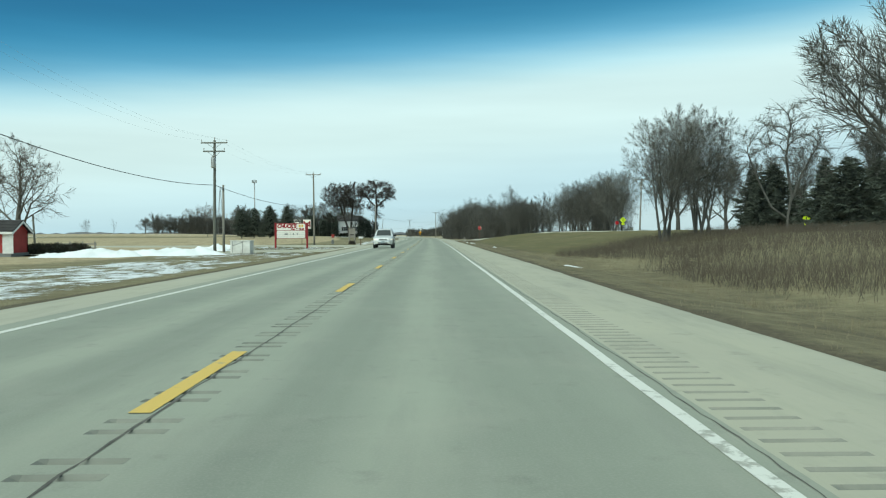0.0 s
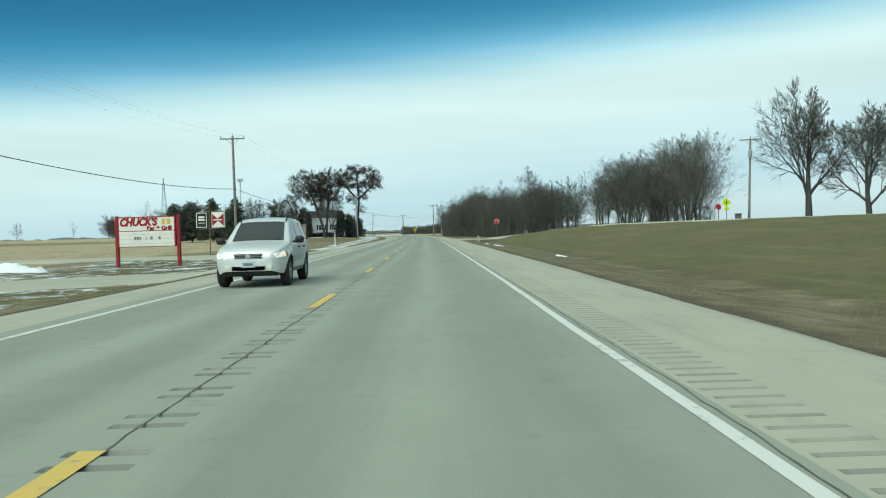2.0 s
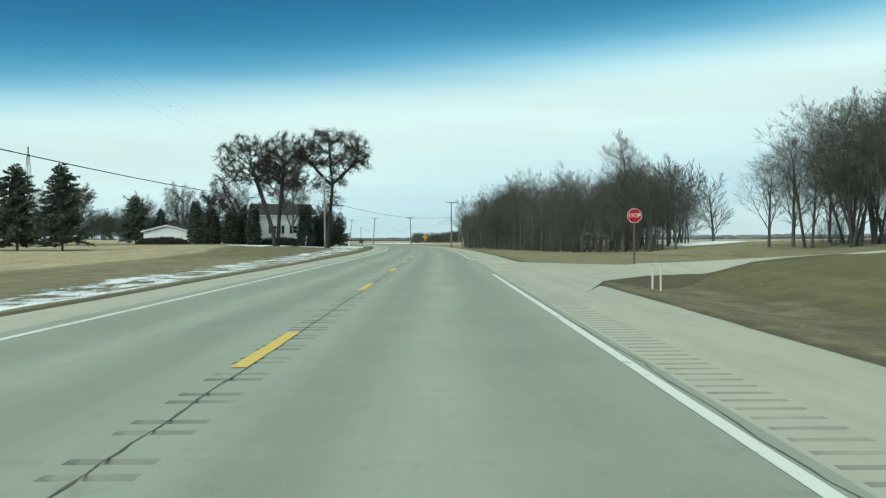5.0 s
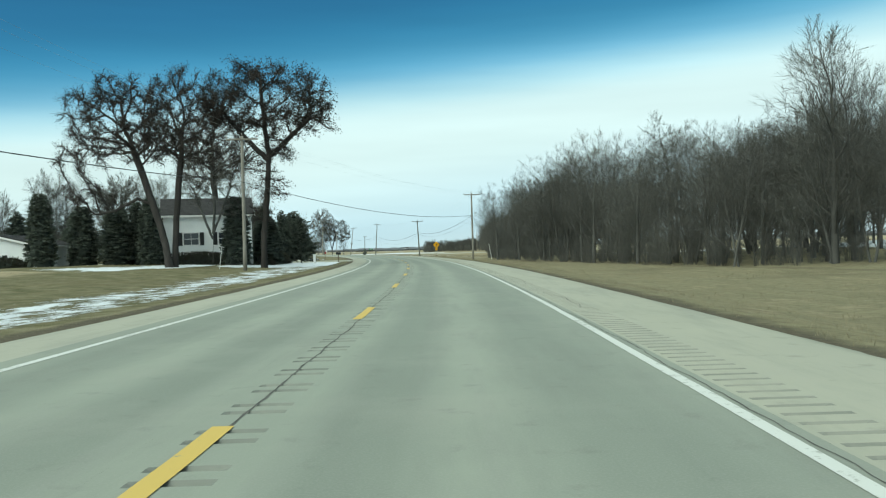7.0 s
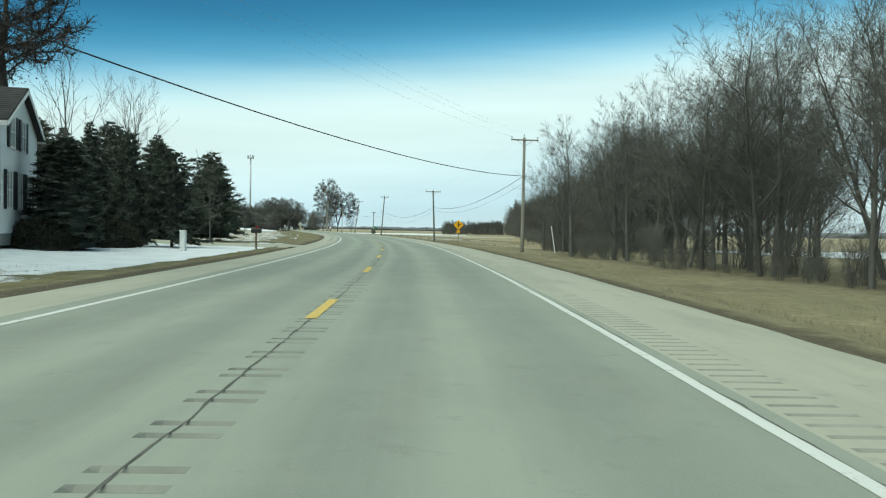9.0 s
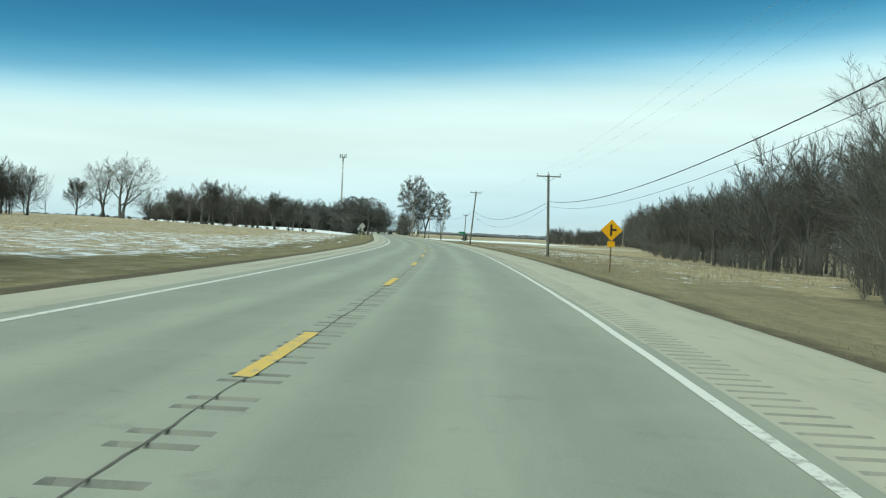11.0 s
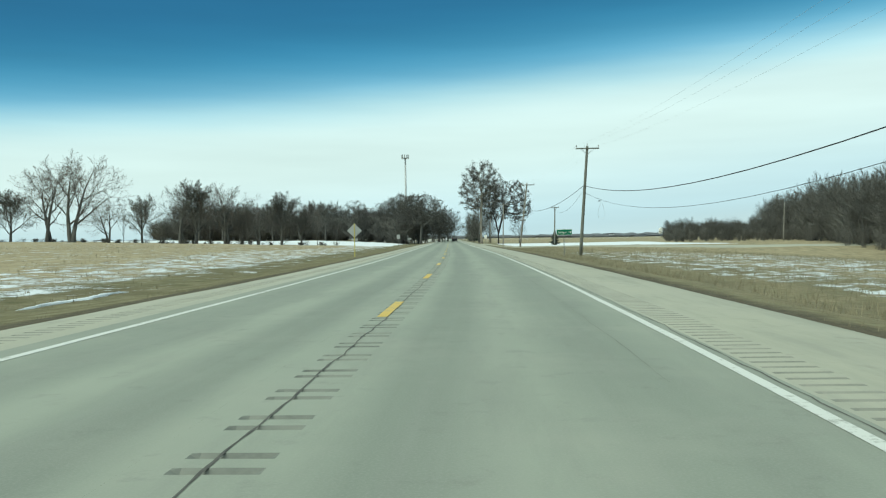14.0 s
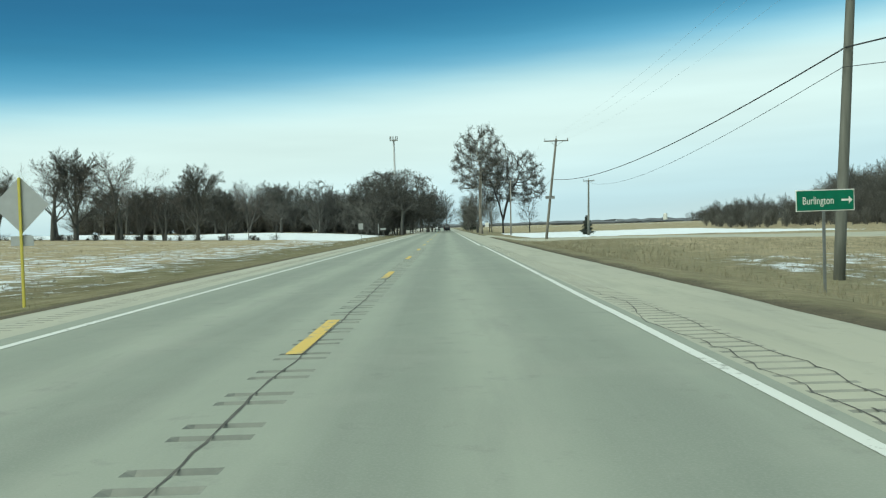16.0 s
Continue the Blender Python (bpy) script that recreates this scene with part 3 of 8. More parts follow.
    sn = math2("ADD", sn, math2("MULTIPLY", math2("SUBTRACT", fine, 0.5), 0.45))
    snf = ramp(sn, 0.55, 0.63)
    snow = mix(ramp(mid, 0.4, 0.7), (0.80, 0.83, 0.85), (0.68, 0.71, 0.74))
    col = mix(snf, col, snow)
    l.new(col, b.inputs["Base Color"])
    bp = n.new("ShaderNodeBump")
    bp.inputs["Strength"].default_value, bp.inputs["Distance"].default_value = 0.8, 0.08
    l.new(math2("ADD", fine, math2("MULTIPLY", snf, 0.8)), bp.inputs["Height"])
    l.new(bp.outputs["Normal"], b.inputs["Normal"])
    return m


ground = build_ground()


# ---- the highway ----
def road_material(name, lane=True):
    """Old concrete-grey pavement: wheel tracks, streaks along the way, stains and aggregate."""
    m = bpy.data.materials.new(name)
    m.use_nodes = True
    n, l = m.node_tree.nodes, m.node_tree.links
    b = n["Principled BSDF"]
    b.inputs["Roughness"].default_value, b.inputs["Specular IOR Level"].default_value = 0.82, 0.3
    uv = n.new("ShaderNodeUVMap")
    uv.uv_map = "way"
    sx = n.new("ShaderNodeSeparateXYZ")
    l.new(uv.outputs["UV"], sx.inputs[0])
    geo = n.new("ShaderNodeNewGeometry")

    def tex(scale, detail, stretch=None):
        t = n.new("ShaderNodeTexNoise")
        t.inputs["Scale"].default_value, t.inputs["Detail"].default_value, t.inputs["Roughness"].default_value = scale, detail, 0.65
        if stretch:
            mp = n.new("ShaderNodeMapping")
            mp.inputs["Scale"].default_value = stretch
            l.new(uv.outputs["UV"], mp.inputs["Vector"])
            l.new(mp.outputs["Vector"], t.inputs["Vector"])
        else:
            l.new(geo.outputs["Position"], t.inputs["Vector"])
        return t.outputs["Fac"]

    def mix(f, a, c):
        x = n.new("ShaderNodeMix")
        x.data_type = "RGBA"
        for key, v in (("A", a), ("B", c)):
            if isinstance(v, tuple):
                x.inputs[key].default_value = (*v, 1)
            else:
                l.new(v, x.inputs[key])
        l.new(f, x.inputs["Factor"])
        return x.outputs["Result"]

    def rng(v, lo, hi, a=0.0, c=1.0):
        r = n.new("ShaderNodeMapRange")
        for k, q in (("From Min", lo), ("From Max", hi), ("To Min", a), ("To Max", c)):
            r.inputs[k].default_value = q
        l.new(v, r.inputs["Value"])
        return r.outputs["Result"]

    col = mix(rng(tex(0.25, 5.0), 0.35, 0.65), (0.322, 0.344, 0.280), (0.290, 0.310, 0.254)) if lane else mix(rng(tex(0.25, 5.0), 0.35, 0.65), (0.420, 0.410, 0.318), (0.375, 0.366, 0.290))
    if lane:
        # worn wheel tracks: darker bands 0.9 m either side of each lane's middle
        ab = n.new("ShaderNodeMath")
        ab.operation = "ABSOLUTE"
        l.new(sx.outputs["X"], ab.inputs[0])
        wob = n.new("ShaderNodeMath")
        wob.operation = "MULTIPLY_ADD"
        wob.inputs[1].default_value = 0.5
        l.new(tex(1.0, 2.0, (0.2, 0.06, 1)), wob.inputs[0])
        l.new(ab.outputs[0], wob.inputs[2])
        cr = n.new("ShaderNodeValToRGB")
        e = cr.color_ramp.elements
        bands = ((0.0, 0.25), (0.05, 0.2), (0.14, 0.15), (0.21, 0.75), (0.30, 0.70), (0.38, 0.08), (0.44, 0.05), (0.53, 0.60), (0.64, 0.70), (0.74, 0.35), (1.0, 0.3))
        for i, (p, v) in enumerate(bands):
            q = e[i] if i < 2 else e.new(p)
            q.position, q.color = p, (v, v, v, 1)
        sc = n.new("ShaderNodeMath")
        sc.operation = "DIVIDE"
        sc.inputs[1].default_value = 5.0
        l.new(wob.outputs[0], sc.inputs[0])
        l.new(sc.outputs[0], cr.inputs["Fac"])
        f = n.new("ShaderNodeMath")
        f.operation = "MULTIPLY"
        l.new(cr.outputs["Color"], f.inputs[0])
        l.new(rng(tex(1.0, 4.0, (0.8, 0.035, 1)), 0.3, 0.7, 0.65, 1.0), f.inputs[1])
        col = mix(f.outputs[0], col, (0.178, 0.200, 0.166))
        col = mix(rng(tex(1.0, 3.0, (2.5, 0.02, 1)), 0.5, 0.75, 0, 0.3), col, (0.30, 0.30, 0.265))
    else:
        col = mix(rng(tex(1.0, 4.0, (0.6, 0.05, 1)), 0.4, 0.7, 0, 0.6), col, (0.40, 0.388, 0.318))
    col = mix(rng(tex(1.0, 6.0, (1.6, 0.22, 1)), 0.48, 0.72, 0, 0.42), col, (0.190, 0.200, 0.172))
    col = mix(rng(tex(0.7, 7.0), 0.50, 0.75, 0, 0.30), col, (0.36, 0.35, 0.295))
    col = mix(rng(tex(2.3, 7.0), 0.58, 0.75, 0, 0.45), col, (0.15, 0.152, 0.138))
    agg = tex(55.0, 3.0)
    col = mix(rng(agg, 0.45, 0.75, 0, 0.35), col, (0.36, 0.355, 0.32))
    l.new(col, b.inputs["Base Color"])
    bp = n.new("ShaderNodeBump")
    bp.inputs["Strength"].default_value, bp.inputs["Distance"].default_value = 0.25, 0.006
    l.new(agg, bp.inputs["Height"])
    l.new(bp.outputs["Normal"], b.inputs["Normal"])
    return m


def strip(name, ss, offs, zs, material, smooth=True, wobble=0.0, seed=0):
    """A band along the road, with its offset and station as a UV layer; zs may depend on the station."""
    ss, offs = np.asarray(ss, float), np.asarray(offs, float)
    S, O = np.meshgrid(ss, offs, indexing="ij")
    if wobble:
        r = np.random.default_rng(seed)
        w = np.convolve(r.normal(0, 1, len(ss) + 8), np.ones(9) / 3, "valid") * wobble
        O = O + w[:, None]
    X, Y = on_road(S, O)
    Z = np.broadcast_to(np.asarray(zs, float), S.shape)
    n, k = S.shape
    I = np.arange(n * k).reshape(n, k)
    F = np.stack([I[:-1, :-1], I[:-1, 1:], I[1:, 1:], I[1:, :-1]], -1).reshape(-1, 4)
    me = mesh_data(name, np.stack([X, Y, Z], -1).reshape(-1, 3), F, material, smooth)
    lay = me.uv_layers.new(name="way")
    vi = np.empty(len(me.loops), np.int32)
    me.loops.foreach_get("vertex_index", vi)
    lay.data.foreach_set("uv", np.stack([O.ravel()[vi], S.ravel()[vi]], -1).astype(np.float32).ravel())
    return me


MAT_LANE, MAT_SHOULDER = road_material("lane_pavement"), road_material("shoulder_pavement", False)
EDGE = 3.66
ALONG = np.concatenate([np.arange(-60, 460, 2.0), np.arange(460, 1500, 10.0)])
road = tagged(new("road"), "two-lane highway of worn grey pavement with rumble strips", "road", kind="structure")


def road_part(name, me, label=""):
    ob = new(name, me)
    ob.parent = road
    return tagged(ob, label) if label else ob


road_part("right_lane", strip("right_lane", ALONG, [0.42, 1.2, 2.0, 2.8, 3.86], 0.0, MAT_LANE))
road_part("left_lane", strip("left_lane", ALONG, [-3.95, -2.8, -2.0, -1.2, -0.42], 0.0, MAT_LANE))


def grooves(s0, s1, period, pair, width, depth):
    """Stations and heights of a band milled with cross grooves."""
    ss, zz = [s0], [0.0]
    s = s0 + 0.4
    while s < s1 - 1:
        for d in ((0.0, pair) if pair else (0.0,)):
            a = s + d
            ss += [a, a + width * 0.3, a + width * 0.7, a + width]
            zz += [0.0, -depth, -depth, 0.0]
        s += period
    return np.array(ss + [s1]), np.array(zz + [0.0])


gs, gz = grooves(-30, 470, 1.0, 0.31, 0.13, 0.026)
cz = gz[:, None] * np.array([0, 0, 1, 1, 0.85, 0, 0])[None, :]


def milled(me, sunk_mat="rumble_dark"):
    """Paints darkness into the sunk faces of a milled band, where the lit grooves come out too pale."""
    me.materials.append(M[sunk_mat])
    z = np.array([v.co.z for v in me.vertices])
    me.polygons.foreach_set("material_index", np.array([1 if min(z[i] for i in p.vertices) < -0.012 else 0 for p in me.polygons], np.int32))
    return me


road_part("centre_rumble", milled(strip("centre_rumble", gs, [-0.42, -0.18, -0.13, 0.09, 0.27, 0.32, 0.42], cz, MAT_LANE, False)), "milled centre rumble strip")
gs2, gz2 = grooves(-30, 470, 0.305, 0, 0.092, 0.014)
gz2[(gs2 > 158) & (gs2 < 180)] = 0.0  # none across the mouth of the branching road
cz2 = gz2[:, None] * np.array([0, 0, 1, 1, 0, 0])[None, :]
road_part("shoulder_rumble", milled(strip("shoulder_rumble", gs2, [3.86, 3.91, 3.97, 4.34, 4.41, 4.8], cz2, MAT_SHOULDER, False), "groove_dark"), "milled shoulder rumble strip")
gs3, gz3 = grooves(310, 470, 0.305, 0, 0.11, 0.014)
road_part("left_shoulder_rumble", milled(strip("left_shoulder_rumble", gs3, [-4.9, -4.72, -4.70, -4.34, -4.32, -3.95], gz3[:, None] * np.array([0, 0, 1, 1, 0, 0])[None, :], MAT_SHOULDER, False), "groove_dark"))
road_part("far_centre", strip("far_centre", np.arange(470, 1500, 10.0), [-0.42, 0.42], 0.0, MAT_LANE))
far_s = np.arange(470, 1500, 10.0)
road_part("far_shoulder", strip("far_shoulder", far_s, [3.86, 4.8], 0.0, MAT_SHOULDER))
near_l = np.arange(-60, 311, 2.0)
road_part("left_inner_shoulder", strip("left_inner_shoulder", near_l, [-4.9, -3.95], 0.0, MAT_SHOULDER))
road_part("far_left_shoulder", strip("far_left_shoulder", far_s, [-4.9, -3.95], 0.0, MAT_SHOULDER))
road_part("shoulder", strip("shoulder", ALONG, [4.62, 5.4, 6.0, 6.2, 6.3], np.array([-0.006, -0.02, -0.04, -0.07, -0.2]), MAT_SHOULDER, True, 0.04, 1), "pale paved shoulder")
road_part("shoulder", strip("shoulder", ALONG, [-5.75, -5.6, -5.4, -5.1, -4.8], np.array([-0.2, -0.07, -0.035, -0.015, -0.006]), MAT_SHOULDER, True, 0.04, 2), "pale paved shoulder")

# painted edge lines and centre dashes, a few millimetres proud
fine = np.arange(-55, 470, 1.0)
right_a, right_b = fine[fine < 156], fine[fine > 177.5]
for part_s in (right_a, right_b):
    road_part("edge_line", strip("edge_line", part_s, [EDGE - 0.055, EDGE + 0.055], 0.004, M["road_white"], True, 0.008, 3), "worn white edge line")
road_part("edge_line", strip("edge_line", fine, [-3.58, -3.45], 0.004, M["road_white"], True, 0.008, 4), "worn white edge line")
for sg in (1, -1):
    road_part("edge_line", strip("edge_line", far_s, sorted([sg * 3.45, sg * 3.6]), 0.004, M["road_white"]), "worn white edge line")
# the edge line bends away into the branching road
FL = ((178.3, 3.660), (176.9, 3.690), (175.6, 3.800), (174.5, 4.05), (173.5, 4.32), (172.1, 4.75), (171.0, 5.15), (170.2, 5.55), (169.5, 6.0), (168.6, 6.9))
g = Geo()
for (s0, o0), (s1, o1) in zip(FL, FL[1:]):
    p, q = Vector((*on_road(s0, o0), 0.005)), Vector((*on_road(s1, o1), 0.005))
    d = (q - p).normalized().cross(Vector((0, 0, 1))) * 0.055
    g.add([p - d, p + d, q + d, q - d], [(0, 1, 2, 3)])
g.obj("edge_line", "road_white", road, "worn white edge line")
for k in range(-3, 62):
    s0 = 12.192 * k
    if s0 < 470:
        me = strip("centre_dash", np.linspace(s0, s0 + 3.05, 7), [-0.12, -0.04, 0.04], 0.007, M["road_yellow"], True, 0.006, k + 10)
    else:
        me = strip("centre_dash", np.linspace(s0, s0 + 3.05, 3), [-0.12, 0.04], 0.006, M["road_yellow"])
    road_part("centre_dash", me, "worn yellow dash")

# long joint and cracks
rngc = np.random.default_rng(8)


def crack_strip(s0, s1, off, width, wob, seed, stepm=0.35, material="crack"):
    ss = np.arange(s0, s1, stepm)
    r = np.random.default_rng(seed)
    path = np.cumsum(r.normal(0, wob, len(ss)))
    path -= np.interp(ss, ss[::12], path[::12]) * 0.85
    w = width * (0.5 + r.random(len(ss)))
    S = np.stack([ss, ss], -1)
    O = np.stack([off + path - w, off + path + w], -1)
    X, Y = on_road(S, O)
    n = len(ss)
    V = np.stack([X, Y, np.full_like(X, 0.003)], -1).reshape(-1, 3)
    I = np.arange(2 * n).reshape(n, 2)
    F = np.stack([I[:-1, 0], I[:-1, 1], I[1:, 1], I[1:, 0]], -1)
    return mesh_data("crack", V, F, M[material])


road_part("centre_joint", crack_strip(-25, 440, 0.09, 0.010, 0.010, 1, 0.22), "open dark centre joint")
road_part("edge_crack", crack_strip(-25, 330, 3.81, 0.006, 0.011, 2, 0.22), "dark crack beside the edge line")
road_part("edge_crack", crack_strip(352, 415, 3.81, 0.007, 0.012, 3, 0.22), "dark crack beside the edge line")
for i, (a, b2, o) in enumerate(((410, 424, 4.10), (412, 431, 4.30), (418, 434, 3.98), (328, 342, 4.15), (330, 341, 4.35), (206, 214, 4.35), (196, 202, 4.3))):
    road_part("shoulder_crack", crack_strip(a, b2, o, 0.007, 0.035, 20 + i, 0.25), "ragged crack in the shoulder")
for i, (a, b2, o) in enumerate(((36, 44, 0.25), (38, 42, 0.38), (357, 364, 0.2), (359, 366, -0.1), (20, 38, 3.0), (372, 392, 2.95), (215, 230, 2.95), (168, 176, 2.4))):
    road_part("lane_crack", crack_strip(a, b2, o, 0.0022, 0.010, 40 + i, 0.3, "crack_faint"), "fine crack in the lane")
for i, (s, o0, o1) in enumerate(((94.5, 1.6, 2.3), (252, 0.3, 2.4), (384.5, 2.7, 2.95), (29, 3.0, 3.3), (368, 2.6, 2.9), (338, -3.4, -2.4))):
    oo = np.linspace(o0, o1, 9)
    xs, ys = on_road(s + rngc.normal(0, 0.03, 9).cumsum(), oo)
    g = Geo()
    for k in range(8):
        g.add([(xs[k], ys[k] - 0.006, 0.003), (xs[k + 1], ys[k + 1] - 0.006, 0.003), (xs[k + 1], ys[k + 1] + 0.006, 0.003), (xs[k], ys[k] + 0.006, 0.003)], [(0, 1, 2, 3)])
    g.obj("cross_crack", "crack_faint", road)


# ---- branching roads and drives ----
def lane_along(name, pts, width, material, label, category="road", lift=0.05, conform=True):
    """A paved way along points (x, y, z), with soft edges that dip into the ground."""
    P = [Vector(p) for p in pts]
    fine_p = []
    for i in range(len(P) - 1):
        a, b0, c, d = P[max(i - 1, 0)], P[i], P[i + 1], P[min(i + 2, len(P) - 1)]
        for k in range(6):
            t = k / 6
            fine_p.append(0.5 * ((2 * b0) + (c - a) * t + (2 * a - 5 * b0 + 4 * c - d) * t * t + (3 * b0 - a - 3 * c + d) * t ** 3))
    fine_p.append(P[-1])
    offs = (-width / 2 - 1.6, -width / 2 - 0.5, -width / 2, -width / 4, 0, width / 4, width / 2, width / 2 + 0.5, width / 2 + 1.6)
    hs = (-0.6, -0.06, 0, 0.03, 0.045, 0.03, 0, -0.06, -0.6)
    V, uv, tot = [], [], 0.0
    for i, p in enumerate(fine_p):
        d = (fine_p[min(i + 1, len(fine_p) - 1)] - fine_p[max(i - 1, 0)]).normalized()
        r = Vector((d.y, -d.x, 0)).normalized()
        if i:
            tot += (p - fine_p[i - 1]).length
        for o, h in zip(offs, hs):
            q = p + r * o + Vector((0, 0, lift + h))
            s_, o_ = to_road(q.x, q.y)
            if abs(o_) < 6.1:
                q.z = -0.012 if h > -0.2 else -0.2
            elif conform:
                q.z = float(land(s_, o_)) + 0.12 + h
            V.append(q)
            uv.append((o, tot))
    n, k = len(fine_p), len(offs)
    I = np.arange(n * k).reshape(n, k)
    F = np.stack([I[:-1, :-1], I[:-1, 1:], I[1:, 1:], I[1:, :-1]], -1).reshape(-1, 4)
    me = mesh_data(name, np.array([tuple(v) for v in V]), F, material, True)
    lay = me.uv_layers.new(name="way")
    vi = np.empty(len(me.loops), np.int32)
    me.loops.foreach_get("vertex_index", vi)
    lay.data.foreach_set("uv", np.array(uv, np.float32)[vi].ravel())
    return tagged(new(name, me), label, category, kind="structure")


def g_at(x, y, dz=0.0):
    return (x, y, land_xy(x, y) + dz)


lane_along("road_2", [(15.4, 160.6, 0.33), (17.9, 157.6, 0.58), (20.3, 154.5, 0.9), (23.6, 149, 1.25), (27.3, 143, 1.45), (40, 121, 1.55), (52, 102, 1.55), (80, 56, 1.5)],
           7.4, MAT_SHOULDER, "side road of pale pavement climbing a grassy bank", conform=False)
# the flared mouth of the side road, flush with the shoulder
FAR = ((4.9, 171.2), (5.9, 169.4), (8.0, 167.8), (10.8, 166.0), (14.2, 164.2), (18.4, 160.0))
NEAR = ((4.9, 145.5), (6.2, 150.5), (8.2, 154.0), (10.2, 155.8), (12.6, 156.4), (15.4, 154.6))
V = []
for i in range(26):
    u = i / 25 * 5
    k, f = min(int(u), 4), u - min(int(u), 4)
    a, b0 = Vector(FAR[k]).lerp(Vector(FAR[k + 1]), f), Vector(NEAR[k]).lerp(Vector(NEAR[k + 1]), f)
    for j in range(13):
        q = b0.lerp(a, j / 12)
        s_, o_ = to_road(q.x, q.y)
        V.append((q.x, q.y, -0.012 if o_ < 6.0 else max(-0.012 - 0.01 * (float(o_) - 6), float(land(s_, o_)) + 0.05 + 0.04 * math.sin(math.pi * j / 12))))
I = np.arange(26 * 13).reshape(26, 13)
me = mesh_data("road_mouth", np.array(V), np.stack([I[:-1, :-1], I[1:, :-1], I[1:, 1:], I[:-1, 1:]], -1).reshape(-1, 4), MAT_SHOULDER, True)
lay = me.uv_layers.new(name="way")
vi = np.empty(len(me.loops), np.int32)
me.loops.foreach_get("vertex_index", vi)
lay.data.foreach_set("uv", np.array([(p[0], p[1]) for p in V], np.float32)[vi].ravel())
road_part("road_mouth", me, "flared mouth of a side road")
# earth slopes down from the mouth's two edges
for row in (0, 12):
    W = []
    for i in range(26):
        p, q = Vector(V[i * 13 + row]), Vector(V[i * 13 + (1 if row == 0 else 11)])
        d = (p - q)
        d.z = 0
        d.normalize()
        W += [tuple(p + Vector((0, 0, -0.004))), tuple(p + d * 1.1 + Vector((0, 0, -0.22))), tuple(p + d * 2.4 + Vector((0, 0, -0.65)))]
    J = np.arange(78).reshape(26, 3)
    road_part("earth_slope", mesh_data("earth_slope", np.array(W), np.stack([J[:-1, :-1], J[1:, :-1], J[1:, 1:], J[:-1, 1:]], -1).reshape(-1, 4), ground.data.materials[0], True), "grassy slope beside the paved mouth")
p0, p1, p2, p3 = (on_road(515, 4.0), on_road(514, 12), on_road(512, 40), on_road(509, 150))
lane_along("road_3", [(*p0, -0.05), (*p1, -0.2), (*p2, -0.45), (*p3, -0.3)], 7.5, MAT_SHOULDER, "narrow paved crossroad between winter fields")
q0, q1, q2, q3 = (on_road(118.5, -4.5), on_road(118.5, -9), on_road(119.5, -18), on_road(123, -60))
lane_along("driveway", [(*q0, -0.03), (*q1, -0.25), (*q2, -0.45), (*q3, -0.5)], 7.4, MAT_SHOULDER, "wide paved driveway off the highway shoulder", "driveway")
q0, q1, q2, q3 = (on_road(84, -4.5), on_road(84, -9), on_road(80, -16), on_road(66, -32))
lane_along("driveway", [(*q0, -0.03), (*q1, -0.25), (*q2, -0.42), (*q3, -0.45)], 6.0, MAT_SHOULDER, "paved driveway crossing the grass verge", "driveway")
q0, q1, q2 = (on_road(288, -4.6), on_road(290, -10), on_road(296, -40))
lane_along("driveway", [(*q0, -0.03), (*q1, -0.1), (*q2, land_xy(*q2))], 4.0, MAT_SHOULDER, "narrow drive beside the snowy lawn", "driveway")


# ---- trees ----
def frusta(P0, P1, R0, R1, n):
    """Tapered n-sided limbs, all at once: vertices and triangles."""
    P0, P1 = np.asarray(P0), np.asarray(P1)
    D = P1 - P0
    D = D / np.maximum(np.linalg.norm(D, axis=1, keepdims=True), 1e-6)
    ref = np.where(np.abs(D[:, 2:3]) < 0.9, np.array([[0, 0, 1.0]]), np.array([[1.0, 0, 0]]))
    U = np.cross(D, ref)
    U /= np.linalg.norm(U, axis=1, keepdims=True)
    W = np.cross(D, U)
    a = np.arange(n) * (math.tau / n)
    ring = U[:, None, :] * np.cos(a)[None, :, None] + W[:, None, :] * np.sin(a)[None, :, None]
    A = P0[:, None, :] + ring * np.asarray(R0)[:, None, None]
    B = P1[:, None, :] + ring * np.asarray(R1)[:, None, None]
    V = np.concatenate([A, B], 1).reshape(-1, 3)
    base = np.arange(len(P0))[:, None] * 2 * n
    k = np.arange(n)
    k2 = (k + 1) % n
    T1 = np.stack([k, k2, n + k2], -1)
    T2 = np.stack([k, n + k2, n + k], -1)
    F = np.concatenate([T1, T2], 0)[None] + base[:, :, None]
    return V, F.reshape(-1, 3)


def spikes(P0, P1, R0, n=3):
    """Twigs that taper to a point: three faces each."""
    V, F = frusta(P0, P1, R0, np.zeros(len(P0)), n)
    V = V.reshape(-1, 2 * n, 3)
    V = np.concatenate([V[:, :n], V[:, n:n + 1]], 1).reshape(-1, 3)
    k = np.arange(n)
    T = np.stack([k, (k + 1) % n, np.full(n, n)], -1)
    return V, (T[None] + (np.arange(len(P0)) * (n + 1))[:, None, None]).reshape(-1, 3)


def slivers(P0, P1, R0, rng):
    """Fine twigs: one narrow face each, turned at random."""
    P0, P1 = np.asarray(P0), np.asarray(P1)
    D = P1 - P0
    U = np.cross(D, rng.normal(0, 1, D.shape))
    U /= np.maximum(np.linalg.norm(U, axis=1, keepdims=True), 1e-6)
    R = np.asarray(R0)[:, None]
    V = np.stack([P0 - U * R, P0 + U * R, P1], 1).reshape(-1, 3)
    return V, np.arange(len(P0) * 3).reshape(-1, 3)


def joined(parts):
    Vs, Fs, b = [], [], 0
    for V, F in parts:
        Vs.append(V)
        Fs.append(F + b)
        b += len(V)
    return np.concatenate(Vs), np.concatenate(Fs)


